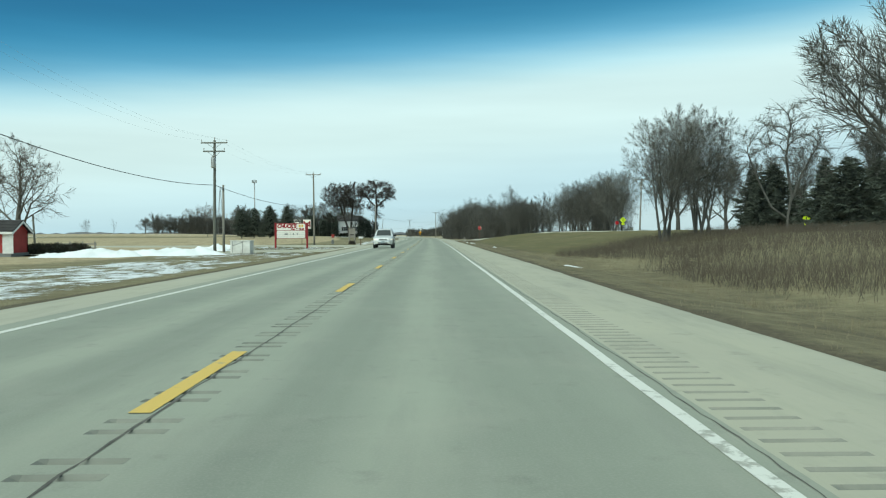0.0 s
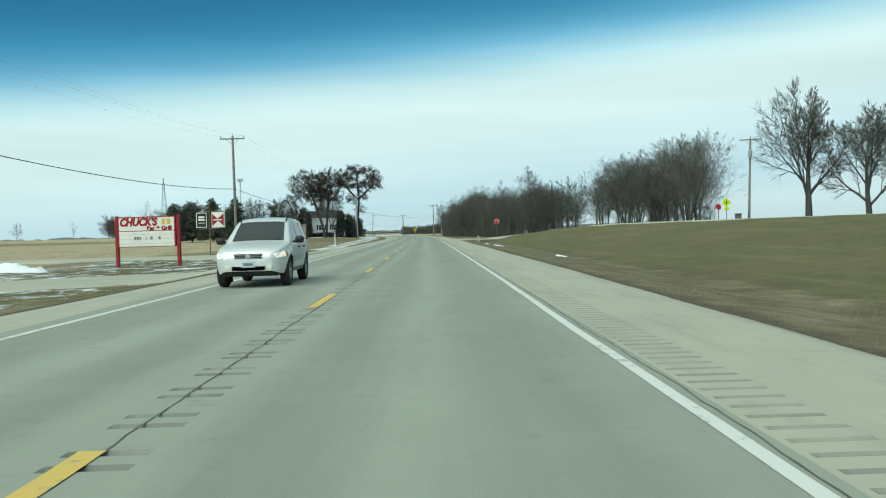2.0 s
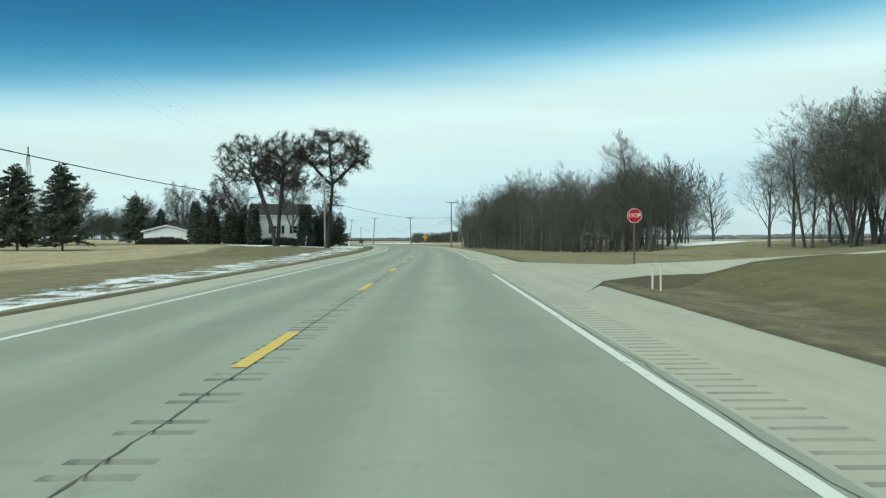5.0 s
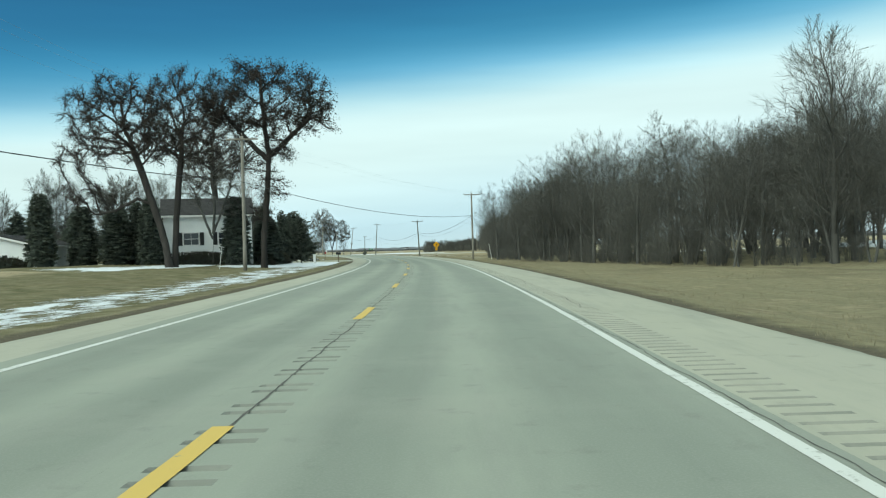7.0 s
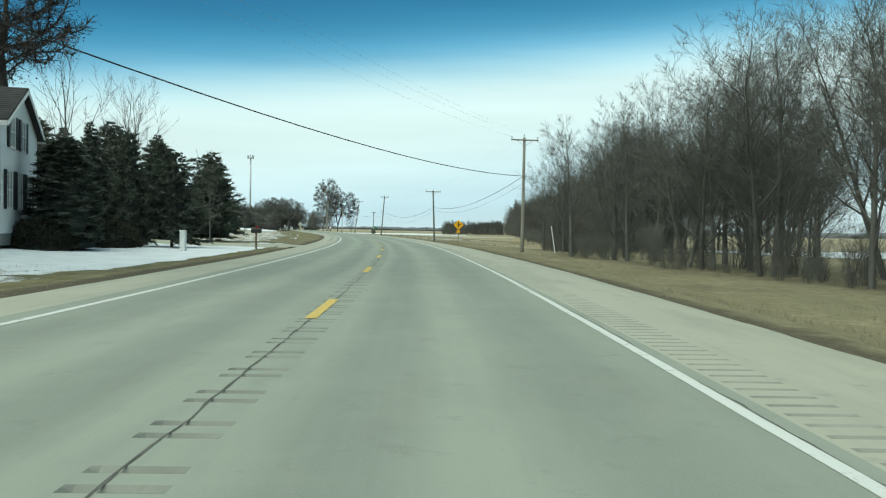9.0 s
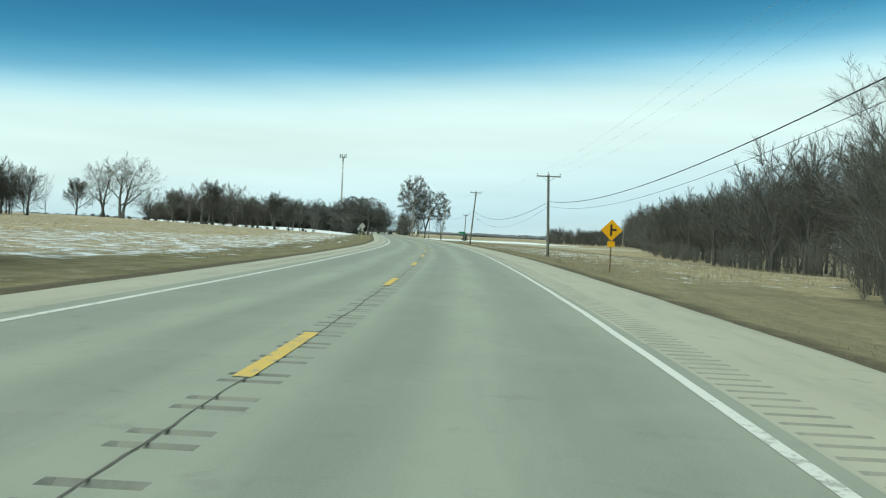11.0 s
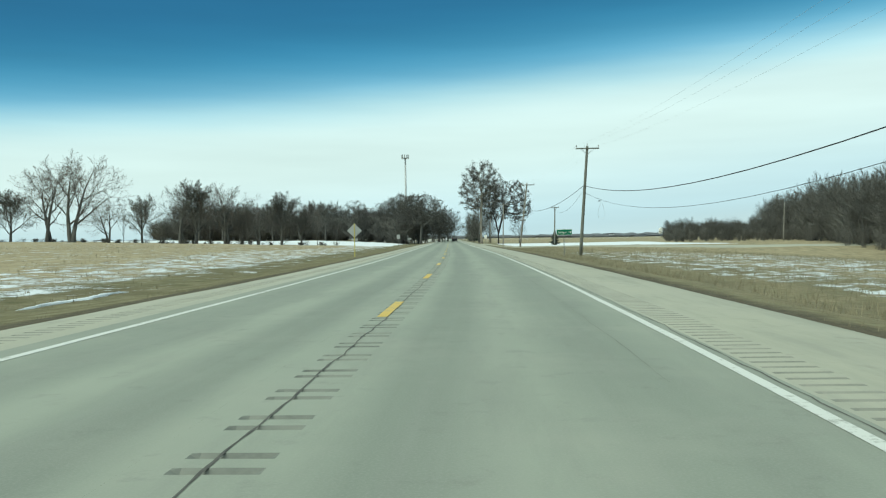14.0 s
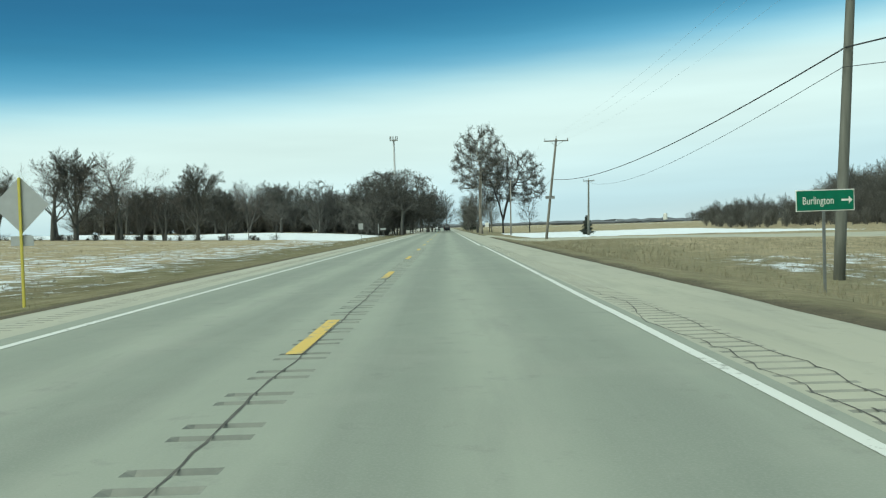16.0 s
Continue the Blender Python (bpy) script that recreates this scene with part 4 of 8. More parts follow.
def turned(v, rng, lo, hi, az=None):
    """Unit vector at lo..hi degrees from v."""
    v = v / np.linalg.norm(v)
    u = np.cross(v, [0, 0, 1.0] if abs(v[2]) < 0.95 else [1.0, 0, 0])
    u /= np.linalg.norm(u)
    w = np.cross(v, u)
    a, t = (rng.uniform(0, math.tau) if az is None else az), math.radians(rng.uniform(lo, hi))
    return v * math.cos(t) + (u * math.cos(a) + w * math.sin(a)) * math.sin(t)


def grow(seed, height, stems, levels, crook, lift, bole, stout=0.02, light=False, twig=0.014, slim=(0.55, 0.55, 0.55)):
    """A bare tree. stems: number of trunks; levels: for each order (count, length ratio, low angle, high angle, first place on the parent);
    crook: how far limbs wander; lift: how they turn upward; slim: the thickness of each order against its parent's. Gives trunk and twig geometry, and places for leaves."""
    rng = np.random.default_rng(seed)
    groups = {6: [], 5: [], 4: [], 3: []}
    spk, tips, thin = [], [], []

    def limb(p, d, length, r, order):
        segs = ((3, 1, 1, 1, 1) if light else (8, 5, 2, 1, 1))[min(order, 4)]
        n = ((4, 3, 3, 3, 3) if light else (6, 4, 3, 3, 3))[min(order, 4)]
        last = order == len(levels)
        pts, rad = [p], [r]
        for i in range(segs):
            d = d + rng.normal(0, crook * (0.5 + 0.35 * order), 3) * (0.5 if order == 0 else 1)
            d[2] += lift * (0.3 if order == 0 else 1)
            d /= np.linalg.norm(d)
            p = p + d * length / segs
            pts.append(p)
            rad.append(r * (1 - (i + 1) / segs * (0.72 if order == 0 else 0.85)))
        if last:
            spk.append((pts[0], pts[-1], r))
            tips.append(pts[-1])
            return
        if segs == 1:
            thin.append((pts[0], pts[1], r))
        for i in range(segs if segs > 1 else 0):
            groups[n].append((pts[i] - (pts[i + 1] - pts[i]) * 0.04, pts[i + 1], rad[i], rad[i + 1]))
        count, ratio, lo, hi, first = levels[order]
        az = rng.uniform(0, math.tau)
        for k in range(count):
            t = first + (1 - first) * (k + rng.uniform(0.2, 0.8)) / count
            f = t * segs
            i = min(int(f), segs - 1)
            q = pts[i] + (pts[i + 1] - pts[i]) * (f - i)
            dd = pts[i + 1] - pts[i]
            az += 2.4 + rng.normal(0, 0.4)
            ln = length * ratio * (1.15 - 0.55 * t) * rng.uniform(0.75, 1.25)
            limb(q, turned(dd, rng, lo, hi, az), ln, min(rad[i] * 0.6, r * slim[min(order, 2)]) * rng.uniform(0.7, 1.05), order + 1)
        limb(pts[-1], turned(pts[-1] - pts[-2], rng, 3, 18), length * ratio * 0.6, rad[-1] * 0.95, order + 1)

    for k in range(stems):
        d = np.array([0, 0, 1.0]) if stems == 1 else turned(np.array([0, 0, 1.0]), rng, 4, 16, k * math.tau / stems)
        off = np.array([0, 0, -0.25]) + (0 if stems == 1 else 0.3) * np.array([math.cos(k * 2.4), math.sin(k * 2.4), 0])
        limb(off, d, height * bole * rng.uniform(0.9, 1.08), height * stout, 0)
    wood = []
    fine_parts = []
    for n, g in groups.items():
        if g:
            a, b, c, d = (np.array(q) for q in zip(*g))
            (fine_parts if n == 3 else wood).append(frusta(a, b, c, np.maximum(d, 0.005), n))
    if thin:
        a, b, c = (np.array(q) for q in zip(*thin))
        fine_parts.append(spikes(a, b, np.maximum(c, twig)))
    a, b, c = (np.array(q) for q in zip(*spk))
    fine_parts.append(slivers(a, b, np.maximum(c, twig), rng))
    return joined(wood or fine_parts[:1]), joined(fine_parts), np.array(tips)


def scatter_leaves(tips, seed, share, size):
    """Small folded dry leaves about the twig ends."""
    rng = np.random.default_rng(seed)
    t = tips[rng.random(len(tips)) < share]
    t = np.repeat(t, 4, 0) + rng.normal(0, 0.16, (len(t) * 4, 3))
    n = len(t)
    u = rng.normal(0, 1, (n, 3))
    u /= np.linalg.norm(u, axis=1, keepdims=True)
    w = np.cross(u, rng.normal(0, 1, (n, 3)))
    w /= np.linalg.norm(w, axis=1, keepdims=True)
    nn = np.cross(u, w)
    s = size * rng.uniform(0.6, 1.3, (n, 1))
    V = np.stack([t - u * s, t + w * s * 0.5 + nn * s * 0.25, t + u * s, t - w * s * 0.5 + nn * s * 0.25], 1).reshape(-1, 3)
    F = (np.array([[0, 1, 2], [0, 2, 3]])[None] + (np.arange(n) * 4)[:, None, None]).reshape(-1, 3)
    return V, F


FAN = [(10, 0.95, 16, 46, 0.25), (8, 0.5, 18, 42, 0.15), (6, 0.5, 20, 50, 0.15), (11, 0.95, 14, 50, 0.05)]
POLE = [(12, 0.50, 20, 48, 0.15), (6, 0.55, 24, 58, 0.12), (4, 0.62, 22, 55, 0.1), (7, 1.05, 14, 55, 0.02)]
CLUMP = [(8, 0.46, 20, 46, 0.2), (5, 0.52, 22, 55, 0.2), (4, 0.6, 20, 50, 0.12), (7, 1.0, 14, 52, 0.05)]
VASE = [(6, 0.72, 26, 58, 0.28), (5, 0.62, 26, 60, 0.2), (5, 0.55, 26, 60, 0.15), (5, 0.9, 20, 60, 0.05)]
SCRUB = [(9, 0.5, 14, 44, 0.05), (9, 0.7, 14, 50, 0.05)]
LIGHT = [(12, 0.52, 26, 60, 0.10), (6, 0.58, 20, 48, 0.1), (9, 0.95, 12, 44, 0.03)]
YOUNG = [(9, 0.6, 18, 38, 0.2), (5, 0.5, 20, 42, 0.2), (6, 0.6, 20, 45, 0.15)]
WILLOW = [(8, 0.85, 30, 65, 0.3), (7, 0.55, 30, 65, 0.25), (6, 0.55, 25, 60, 0.2), (6, 0.8, 20, 60, 0.2)]

KINDS = {}


def tree_kind(key, seed, height, stems, levels, crook, lift, bole, wood="bark", twig="twig", leaf=0.0, leaf_size=0.07, stout=0.02, light=False, fine=0.014, slim=(0.55, 0.55, 0.55)):
    (wv, wf), (tv, tf), tips = grow(seed, height, stems, levels, crook, lift, bole, stout, light, fine, slim)
    k = height / max(wv[:, 2].max(), tv[:, 2].max())
    parts = [("trunk", mesh_data("trunk", wv * k, wf, M[wood], True)), ("crown", mesh_data("crown", tv * k, tf, M[twig]))]
    if leaf:
        lv, lf = scatter_leaves(tips, seed + 99, leaf, leaf_size / k)
        parts.append(("foliage", mesh_data("foliage", lv * k, lf, M["brown_leaf"])))
    KINDS[key] = (height, parts, (wv * k, wf, tv * k, tf))


def crown_cloud(rng, n, cx, cy, cz, rx, ry, rz, hollow=0.35):
    """Random places in a dome, thin in the middle and cut off below."""
    P = rng.normal(0, 1, (n * 4, 3))
    P /= np.linalg.norm(P, axis=1, keepdims=True)
    P *= (hollow ** 3 + (1 - hollow ** 3) * rng.random((len(P), 1))) ** (1 / 3)
    P = P[P[:, 2] > -0.62][:n]
    lumps = rng.normal(0, 1, (14, 3))
    lumps /= np.linalg.norm(lumps, axis=1, keepdims=True)
    near = (P @ lumps.T).max(1)
    P *= (0.84 + 0.2 * near)[:, None]
    return P * np.array([rx, ry, rz]) + np.array([cx, cy, cz])


def crowned_tree(key, seed, trunks, clouds, wood="bark", twig="twig", leaf=0.0, leaf_size=0.09, reach=0.55, thick=0.025, twigs=8, twig_len=0.75, fine=0.013, height=None):
    """A spreading tree whose limbs grow out towards places in its crown. trunks: polylines; clouds: (n, cx, cy, cz, rx, ry, rz)."""
    rng = np.random.default_rng(seed)
    A = np.concatenate([crown_cloud(rng, *c) for c in clouds])
    pos, par = [], []
    for line in trunks:
        line = [np.array(q, float) for q in line]
        prev = -1
        for i in range(len(line) - 1):
            n = max(int(np.linalg.norm(line[i + 1] - line[i]) / reach), 1)
            for k in range(n + (i == len(line) - 2)):
                q = line[i] + (line[i + 1] - line[i]) * k / n
                pos.append(q + rng.normal(0, 0.02, 3) * (q[2] > 0.5))
                par.append(prev)
                prev = len(pos) - 1
    P = np.array(pos)
    start = len(P)
    # the nearest node of every place, limbs only from the upper trunk
    ok = np.array([p[2] > 0.22 * A[:, 2].max() for p in P])
    D = np.linalg.norm(A[:, None] - P[None], axis=2)
    D[:, ~ok] = 1e9
    best, bd = D.argmin(1), D.min(1)
    live = np.ones(len(A), bool)
    for _ in range(140):
        use = live & (bd < 60)
        if not use.any():
            break
        grown = []
        for node in np.unique(best[use]):
            v = A[use & (best == node)] - P[node]
            v = v / np.maximum(np.linalg.norm(v, axis=1, keepdims=True), 1e-6)
            d = v.mean(0)
            back = P[node] - P[par[node]] if par[node] >= 0 else np.array([0, 0, 1.0])
            d = d / max(np.linalg.norm(d), 1e-6) + 0.55 * back / max(np.linalg.norm(back), 1e-6) + rng.normal(0, 0.26, 3)
            d /= max(np.linalg.norm(d), 1e-6)
            grown.append((node, P[node] + d * reach))
        b = len(P)
        P = np.concatenate([P, np.array([g[1] for g in grown])])
        par += [g[0] for g in grown]
        D = np.linalg.norm(A[:, None] - P[None, b:], axis=2)
        j, m = D.argmin(1), D.min(1)
        closer = m < bd
        best[closer], bd[closer] = b + j[closer], m[closer]
        live &= bd > reach * 1.25
    n = len(P)
    kids = np.zeros(n, int)
    area = np.zeros(n)
    for i in range(n - 1, -1, -1):
        if kids[i] == 0:
            area[i] = 1.0
        if par[i] >= 0:
            kids[par[i]] += 1
            area[par[i]] += area[i]
    rad = thick * area ** 0.48
    I = np.array([i for i in range(n) if par[i] >= 0])
    J = np.array([par[i] for i in I])
    for k in range(n):
        if k < start and P[k][2] < 1.2:
            rad[k] *= 1 + 0.35 * (1 - max(P[k][2], 0) / 1.2) ** 2
    R1, R0 = rad[I], np.minimum(rad[J], rad[I] * 1.35 + 0.01)
    R0 = np.where((I < start), rad[J], R0)
    X0, X1 = P[J] - (P[I] - P[J]) * 0.06, P[I]
    wood_parts = []
    for lo, hi, sides in ((0.09, 9, 8), (0.035, 0.09, 5), (0, 0.035, 3)):
        q = (R1 >= lo) & (R1 < hi)
        if q.any():
            wood_parts.append(frusta(X0[q], X1[q], R0[q], R1[q], sides))
    outer = [i for i in range(start, n) if area[i] <= 6]
    S = np.repeat(np.array(outer), twigs)
    base = P[S] - (P[S] - P[np.array(par)[S]]) * rng.random((len(S), 1))
    d0 = P[S] - P[np.array(par)[S]]
    d0 /= np.maximum(np.linalg.norm(d0, axis=1, keepdims=True), 1e-6)
    dirs = d0 * 0.7 + rng.normal(0, 0.55, d0.shape) + np.array([0, 0, 0.12])
    dirs /= np.linalg.norm(dirs, axis=1, keepdims=True)
    ends = base + dirs * twig_len * rng.uniform(0.5, 1.25, (len(S), 1))
    tw = [slivers(base, ends, np.full(len(S), fine), rng)]
    mid = base + (ends - base) * rng.uniform(0.3, 0.8, (len(S), 1))
    d2 = dirs + rng.normal(0, 0.6, dirs.shape)
    tw.append(slivers(mid, mid + d2 / np.linalg.norm(d2, axis=1, keepdims=True) * twig_len * 0.5, np.full(len(S), fine * 0.8), rng))
    wv, wf = joined(wood_parts)
    tv, tf = joined(tw)
    top = max(wv[:, 2].max(), tv[:, 2].max())
    parts = [("trunk", mesh_data("trunk", wv, wf, M[wood], True)), ("crown", mesh_data("crown", tv, tf, M[twig]))]
    if leaf:
        parts.append(("foliage", mesh_data("foliage", *scatter_leaves(ends, seed + 99, leaf, leaf_size), M["brown_leaf"])))
    KINDS[key] = (height or top, parts, (wv, wf, tv, tf))


# the two front-yard oaks, one leaning out with a long low limb
crowned_tree("oak", 3, [[(0, 0, -0.3), (0.1, 0, 3), (0.5, 0.1, 7), (0.7, 0, 9.6), (0.6, -0.5, 12.0), (0.4, -0.8, 14.6)], [(0.65, 0, 9.3), (-1.2, 0.3, 11.2), (-3.2, 0.3, 13.6)], [(0.7, 0, 9.6), (2.2, 0.4, 11.0), (4.2, 0.4, 12.8)]],
             [(440, 0.6, 0, 14.2, 5.9, 5.2, 3.6, 0.55), (90, 4.6, 0.5, 12.8, 1.8, 2.4, 1.5), (90, -3.6, -0.4, 13.9, 1.9, 2.2, 1.8), (80, 1.7, 0, 10.2, 1.7, 1.8, 1.3, 0.1), (60, -1.5, 0.2, 9.2, 1.6, 1.6, 1.3, 0.1), (70, 1.0, 0, 6.9, 1.6, 1.5, 1.5, 0.1), (46, 0.0, 0, 4.6, 1.1, 1.1, 1.6, 0.1)], leaf=0.55, leaf_size=0.075, height=17.8, twigs=14, wood="bark_dark", twig="twig_dark", fine=0.023, thick=0.033)
crowned_tree("oak_leaning", 8, [[(0, 0, -0.3), (-0.4, 0, 2.5), (-1.4, 0.2, 5.6), (-2.4, 0.3, 8.6), (-3.0, 0.2, 10.5)], [(-1.35, 0.2, 5.4), (-2.4, -0.3, 5.9), (-4.2, -0.6, 4.9), (-5.9, -0.5, 4.7)]],
             [(520, -4.2, 0.2, 11.8, 4.9, 4.6, 4.4, 0.45), (60, -7.3, -0.4, 9.2, 2.2, 2.2, 1.6), (70, -6.4, -0.5, 6.0, 2.3, 2.0, 1.3, 0.1), (90, -2.6, 0, 14.2, 3.0, 3.2, 1.9)], leaf=0.25, leaf_size=0.06, height=16.3, twigs=13, wood="bark_dark", twig="twig_dark", fine=0.023, thick=0.027)
crowned_tree("oak_upright", 9, [[(0, 0, -0.3), (0.2, 0, 3), (0.5, 0, 6.5), (0.9, 0, 9.8)]],
             [(460, 1.1, 0, 12.6, 3.7, 4.2, 4.2, 0.4), (50, 3.0, 0, 9.2, 2.0, 2.0, 1.6), (60, -1.2, 0, 10.2, 2.4, 2.4, 2.0)], leaf=0.25, leaf_size=0.06, height=16.8, twigs=13, wood="bark_dark", twig="twig_dark", fine=0.023, thick=0.027)
crowned_tree("oak_broad", 10, [[(0, 0, -0.3), (0, 0, 2.2), (0.2, 0, 4.5)]], [(420, 0, 0, 8.2, 7.0, 6.6, 5.4, 0.45)], leaf=0.10, height=13.6, twigs=9, fine=0.03, twig_len=0.95)
crowned_tree("oak_tall", 14, [[(0, 0, -0.3), (0.2, 0, 3), (0.1, 0.2, 7.5)]], [(130, 0, 0, 11.0, 4.4, 4.2, 5.0, 0.4), (30, -3.4, 0, 9.6, 1.8, 2, 1.4), (26, 3.6, 0, 9.8, 1.8, 2, 1.4)], height=15.8, twigs=4, reach=0.7)
crowned_tree("sycamore", 61, [[(0, 0, -0.3), (-0.2, 0, 4), (0, 0.2, 9), (0.2, 0, 14)]], [(640, 0, 0, 14.2, 6.2, 5.6, 8.3, 0.3)], wood="bark_pale", twig="twig", leaf=0.10, leaf_size=0.12, height=22.5, reach=0.7, twigs=14, fine=0.028, twig_len=1.1)
crowned_tree("elm", 62, [[(0, 0, -0.3), (0, 0, 3), (-0.7, 0, 6.5), (-1.6, 0, 9)], [(0, 0, 3), (0.9, 0.2, 6.5), (2.0, 0, 9.5)]], [(620, 2.2, 0, 11.0, 7.8, 6.0, 7.4, 0.35)], leaf=0.03, leaf_size=0.12, wood="bark_dark", height=18.8, reach=0.65, twigs=14, fine=0.03, twig_len=1.0)
crowned_tree("yard_tree", 66, [[(0, 0, -0.3), (0.1, 0, 2.4), (0.2, 0, 4.0)], [(0.1, 0, 3.2), (-1.0, 0.2, 6.0), (-2.0, 0.2, 9.0)], [(0.2, 0, 3.8), (0.4, 0.1, 7.0), (0.3, 0, 10.0)], [(0.2, 0, 3.9), (1.4, -0.2, 6.6), (2.4, -0.2, 9.2)]],
             [(430, 0, 0, 9.8, 3.9, 3.6, 4.6, 0.3), (40, 2.6, 0, 6.6, 1.3, 1.4, 1.2, 0.1)], leaf=0.12, leaf_size=0.055, height=14.4, twigs=15, fine=0.012, thick=0.026)
crowned_tree("forked", 68, [[(0, 0, -0.3), (0, 0, 1.5), (0.4, 0, 4.0), (-0.2, 0, 8.0), (0.2, 0, 11.0)], [(0, 0, 1.3), (-1.8, 0, 2.6), (-3.2, 0.2, 5.6), (-4.4, 0.2, 8.6)], [(0.3, 0, 3.2), (1.7, 0.2, 6.4), (3.2, 0.2, 9.0)]],
             [(330, -0.4, 0, 9.6, 4.6, 4.0, 4.6, 0.4), (90, -4.4, 0, 7.6, 2.0, 2.0, 2.6), (70, 3.4, 0, 8.4, 1.8, 2.0, 2.2)], height=14.0, reach=0.6, twigs=9, twig_len=0.95, fine=0.019, thick=0.024)
tree_kind("field_tree", 63, 16.4, 2, VASE, 0.17, 0.045, 0.40, twig="twig_grey", stout=0.018, fine=0.016)
tree_kind("fan", 5, 17.0, 1, FAN, 0.07, 0.04, 0.34, stout=0.021, fine=0.015)
tree_kind("fan_b", 15, 14.0, 1, FAN, 0.09, 0.03, 0.34, stout=0.018, fine=0.015)
tree_kind("clump", 6, 13.0, 6, CLUMP, 0.07, 0.05, 0.66, stout=0.009, fine=0.0105, slim=(0.40, 0.5, 0.5))
tree_kind("forest", 11, 14.0, 1, POLE, 0.07, 0.09, 0.62, stout=0.0105, fine=0.0062, slim=(0.40, 0.5, 0.5))
tree_kind("forest_b", 12, 13.0, 1, POLE, 0.09, 0.08, 0.55, stout=0.0105, fine=0.0062, slim=(0.40, 0.5, 0.5))
tree_kind("forest_c", 13, 13.5, 2, POLE, 0.08, 0.09, 0.58, stout=0.009, fine=0.0062, slim=(0.40, 0.5, 0.5))
tree_kind("scrub", 21, 6.0, 7, SCRUB, 0.09, 0.04, 0.66, stout=0.0045, light=True, fine=0.008, wood="twig", slim=(0.5, 0.5, 0.5))
tree_kind("scrub_b", 22, 5.0, 8, SCRUB, 0.10, 0.03, 0.62, stout=0.0045, light=True, fine=0.008, wood="twig", slim=(0.5, 0.5, 0.5))
tree_kind("thicket", 23, 6.0, 8, SCRUB, 0.09, 0.04, 0.6, stout=0.006, light=True, fine=0.030, wood="twig", slim=(0.5, 0.5, 0.5))
tree_kind("light", 31, 13.0, 1, LIGHT, 0.09, 0.09, 0.58, stout=0.013, light=True, fine=0.018, slim=(0.45, 0.5, 0.5))
tree_kind("light_b", 32, 12.0, 2, LIGHT, 0.10, 0.08, 0.54, stout=0.010, light=True, fine=0.018, slim=(0.45, 0.5, 0.5))
tree_kind("light_c", 33, 13.0, 1, LIGHT, 0.12, 0.06, 0.50, stout=0.014, light=True, fine=0.018, slim=(0.45, 0.5, 0.5))
tree_kind("young", 41, 9.0, 1, YOUNG, 0.05, 0.06, 0.6, twig="twig_grey", stout=0.009, fine=0.008)
tree_kind("willow", 51, 12.0, 1, WILLOW, 0.16, -0.01, 0.4, twig="twig_grey", stout=0.022)

TREE_LABEL = {
    "oak": ("spreading oak with crooked limbs still holding brown leaves", "oak tree"),
    "oak_leaning": ("leaning oak with a long low limb and few brown leaves", "oak tree"),
    "oak_upright": ("upright oak with a narrow crooked crown", "oak tree"),
    "oak_broad": ("broad round-topped bare oak beside the highway", "oak tree"),
    "oak_tall": ("large bare tree with a forking trunk and open crown", "tree"),
    "light_c": ("bare spreading tree in a distant row", "tree"),
    "fan": ("tall bare shade tree with a fan of fine branches", "tree"),
    "fan_b": ("bare round-crowned tree with fine upright branches", "tree"),
    "clump": ("bare tree of several stems rising from one base", "tree"),
    "forest": ("slender bare woodland tree with grey bark", "tree"),
    "forest_b": ("bare woodland tree with a thin trunk", "tree"),
    "forest_c": ("bare woodland tree with a forked trunk", "tree"),
    "scrub": ("leafless many-stemmed scrub bush at the wood's edge", "bush"),
    "scrub_b": ("low leafless bush of brown stems", "bush"),
    "light": ("bare tree in a distant row", "tree"),
    "light_b": ("bare forked tree in a distant row", "tree"),
    "young": ("young bare tree with thin pale branches", "tree"),
    "yard_tree": ("bare yard tree whose stems fork low over the lawn", "tree"),
    "forked": ("bare tree forking low into three heavy limbs", "tree"),
    "willow": ("bare pale-twigged willow with drooping limbs", "tree"),
    "sycamore": ("very tall sycamore with pale bark and a few brown leaves", "tree"),
    "elm": ("tall bare elm with twisting dark limbs", "tree"),
    "field_tree": ("old bare field tree spreading from a forked trunk", "tree"),
}
FIRST = {}


def plant(key, x, y, height, turn=0.0, z=None, group="", lean=0.0, wide=1.0):
    h, parts, _ = KINDS[key]
    k = height / h
    m = pose(x, y, (land_xy(x, y) if z is None else z) - 0.1, lean, 0, turn) @ Matrix.Diagonal((k * wide, k * wide, k, 1))
    top = new("bush" if "scrub" in key else "tree")
    top.matrix_basis = m
    tagged(top, *TREE_LABEL[key], group)
    for name, me in parts:
        ob = new("stem_clump" if ("scrub" in key and name == "trunk") else name, me)
        ob.parent = top
    return top


def merged_trees(name, spots, label, category, keys, lo, hi, seed, wide=1.0):
    """Woods too far or too dense to count: many trees in one object."""
    rng = np.random.default_rng(seed)
    woods, twigs = [], []
    for x, y in spots:
        h, _, (wv, wf, tv, tf) = KINDS[keys[rng.integers(len(keys))]]
        k = rng.uniform(lo, hi) / h
        a = rng.uniform(0, math.tau)
        c, s = math.cos(a) * k * wide * rng.uniform(0.85, 1.2), math.sin(a) * k * wide
        R = np.array([[c, -s, 0], [s, c, 0], [0, 0, k]])
        t = np.array([x, y, land_xy(x, y) - 0.1])
        woods.append((wv @ R.T + t, wf))
        twigs.append((tv @ R.T + t, tf))
    top = tagged(new(name), label, category, kind="stuff")
    for nm, lst, mt in (("trunk_mass", woods, "bark"), ("twig_mass", twigs, "twig")):
        V, F = joined(lst)
        ob = new(nm, mesh_data(nm, V, F, M[mt]))
        ob.parent = top
    return top


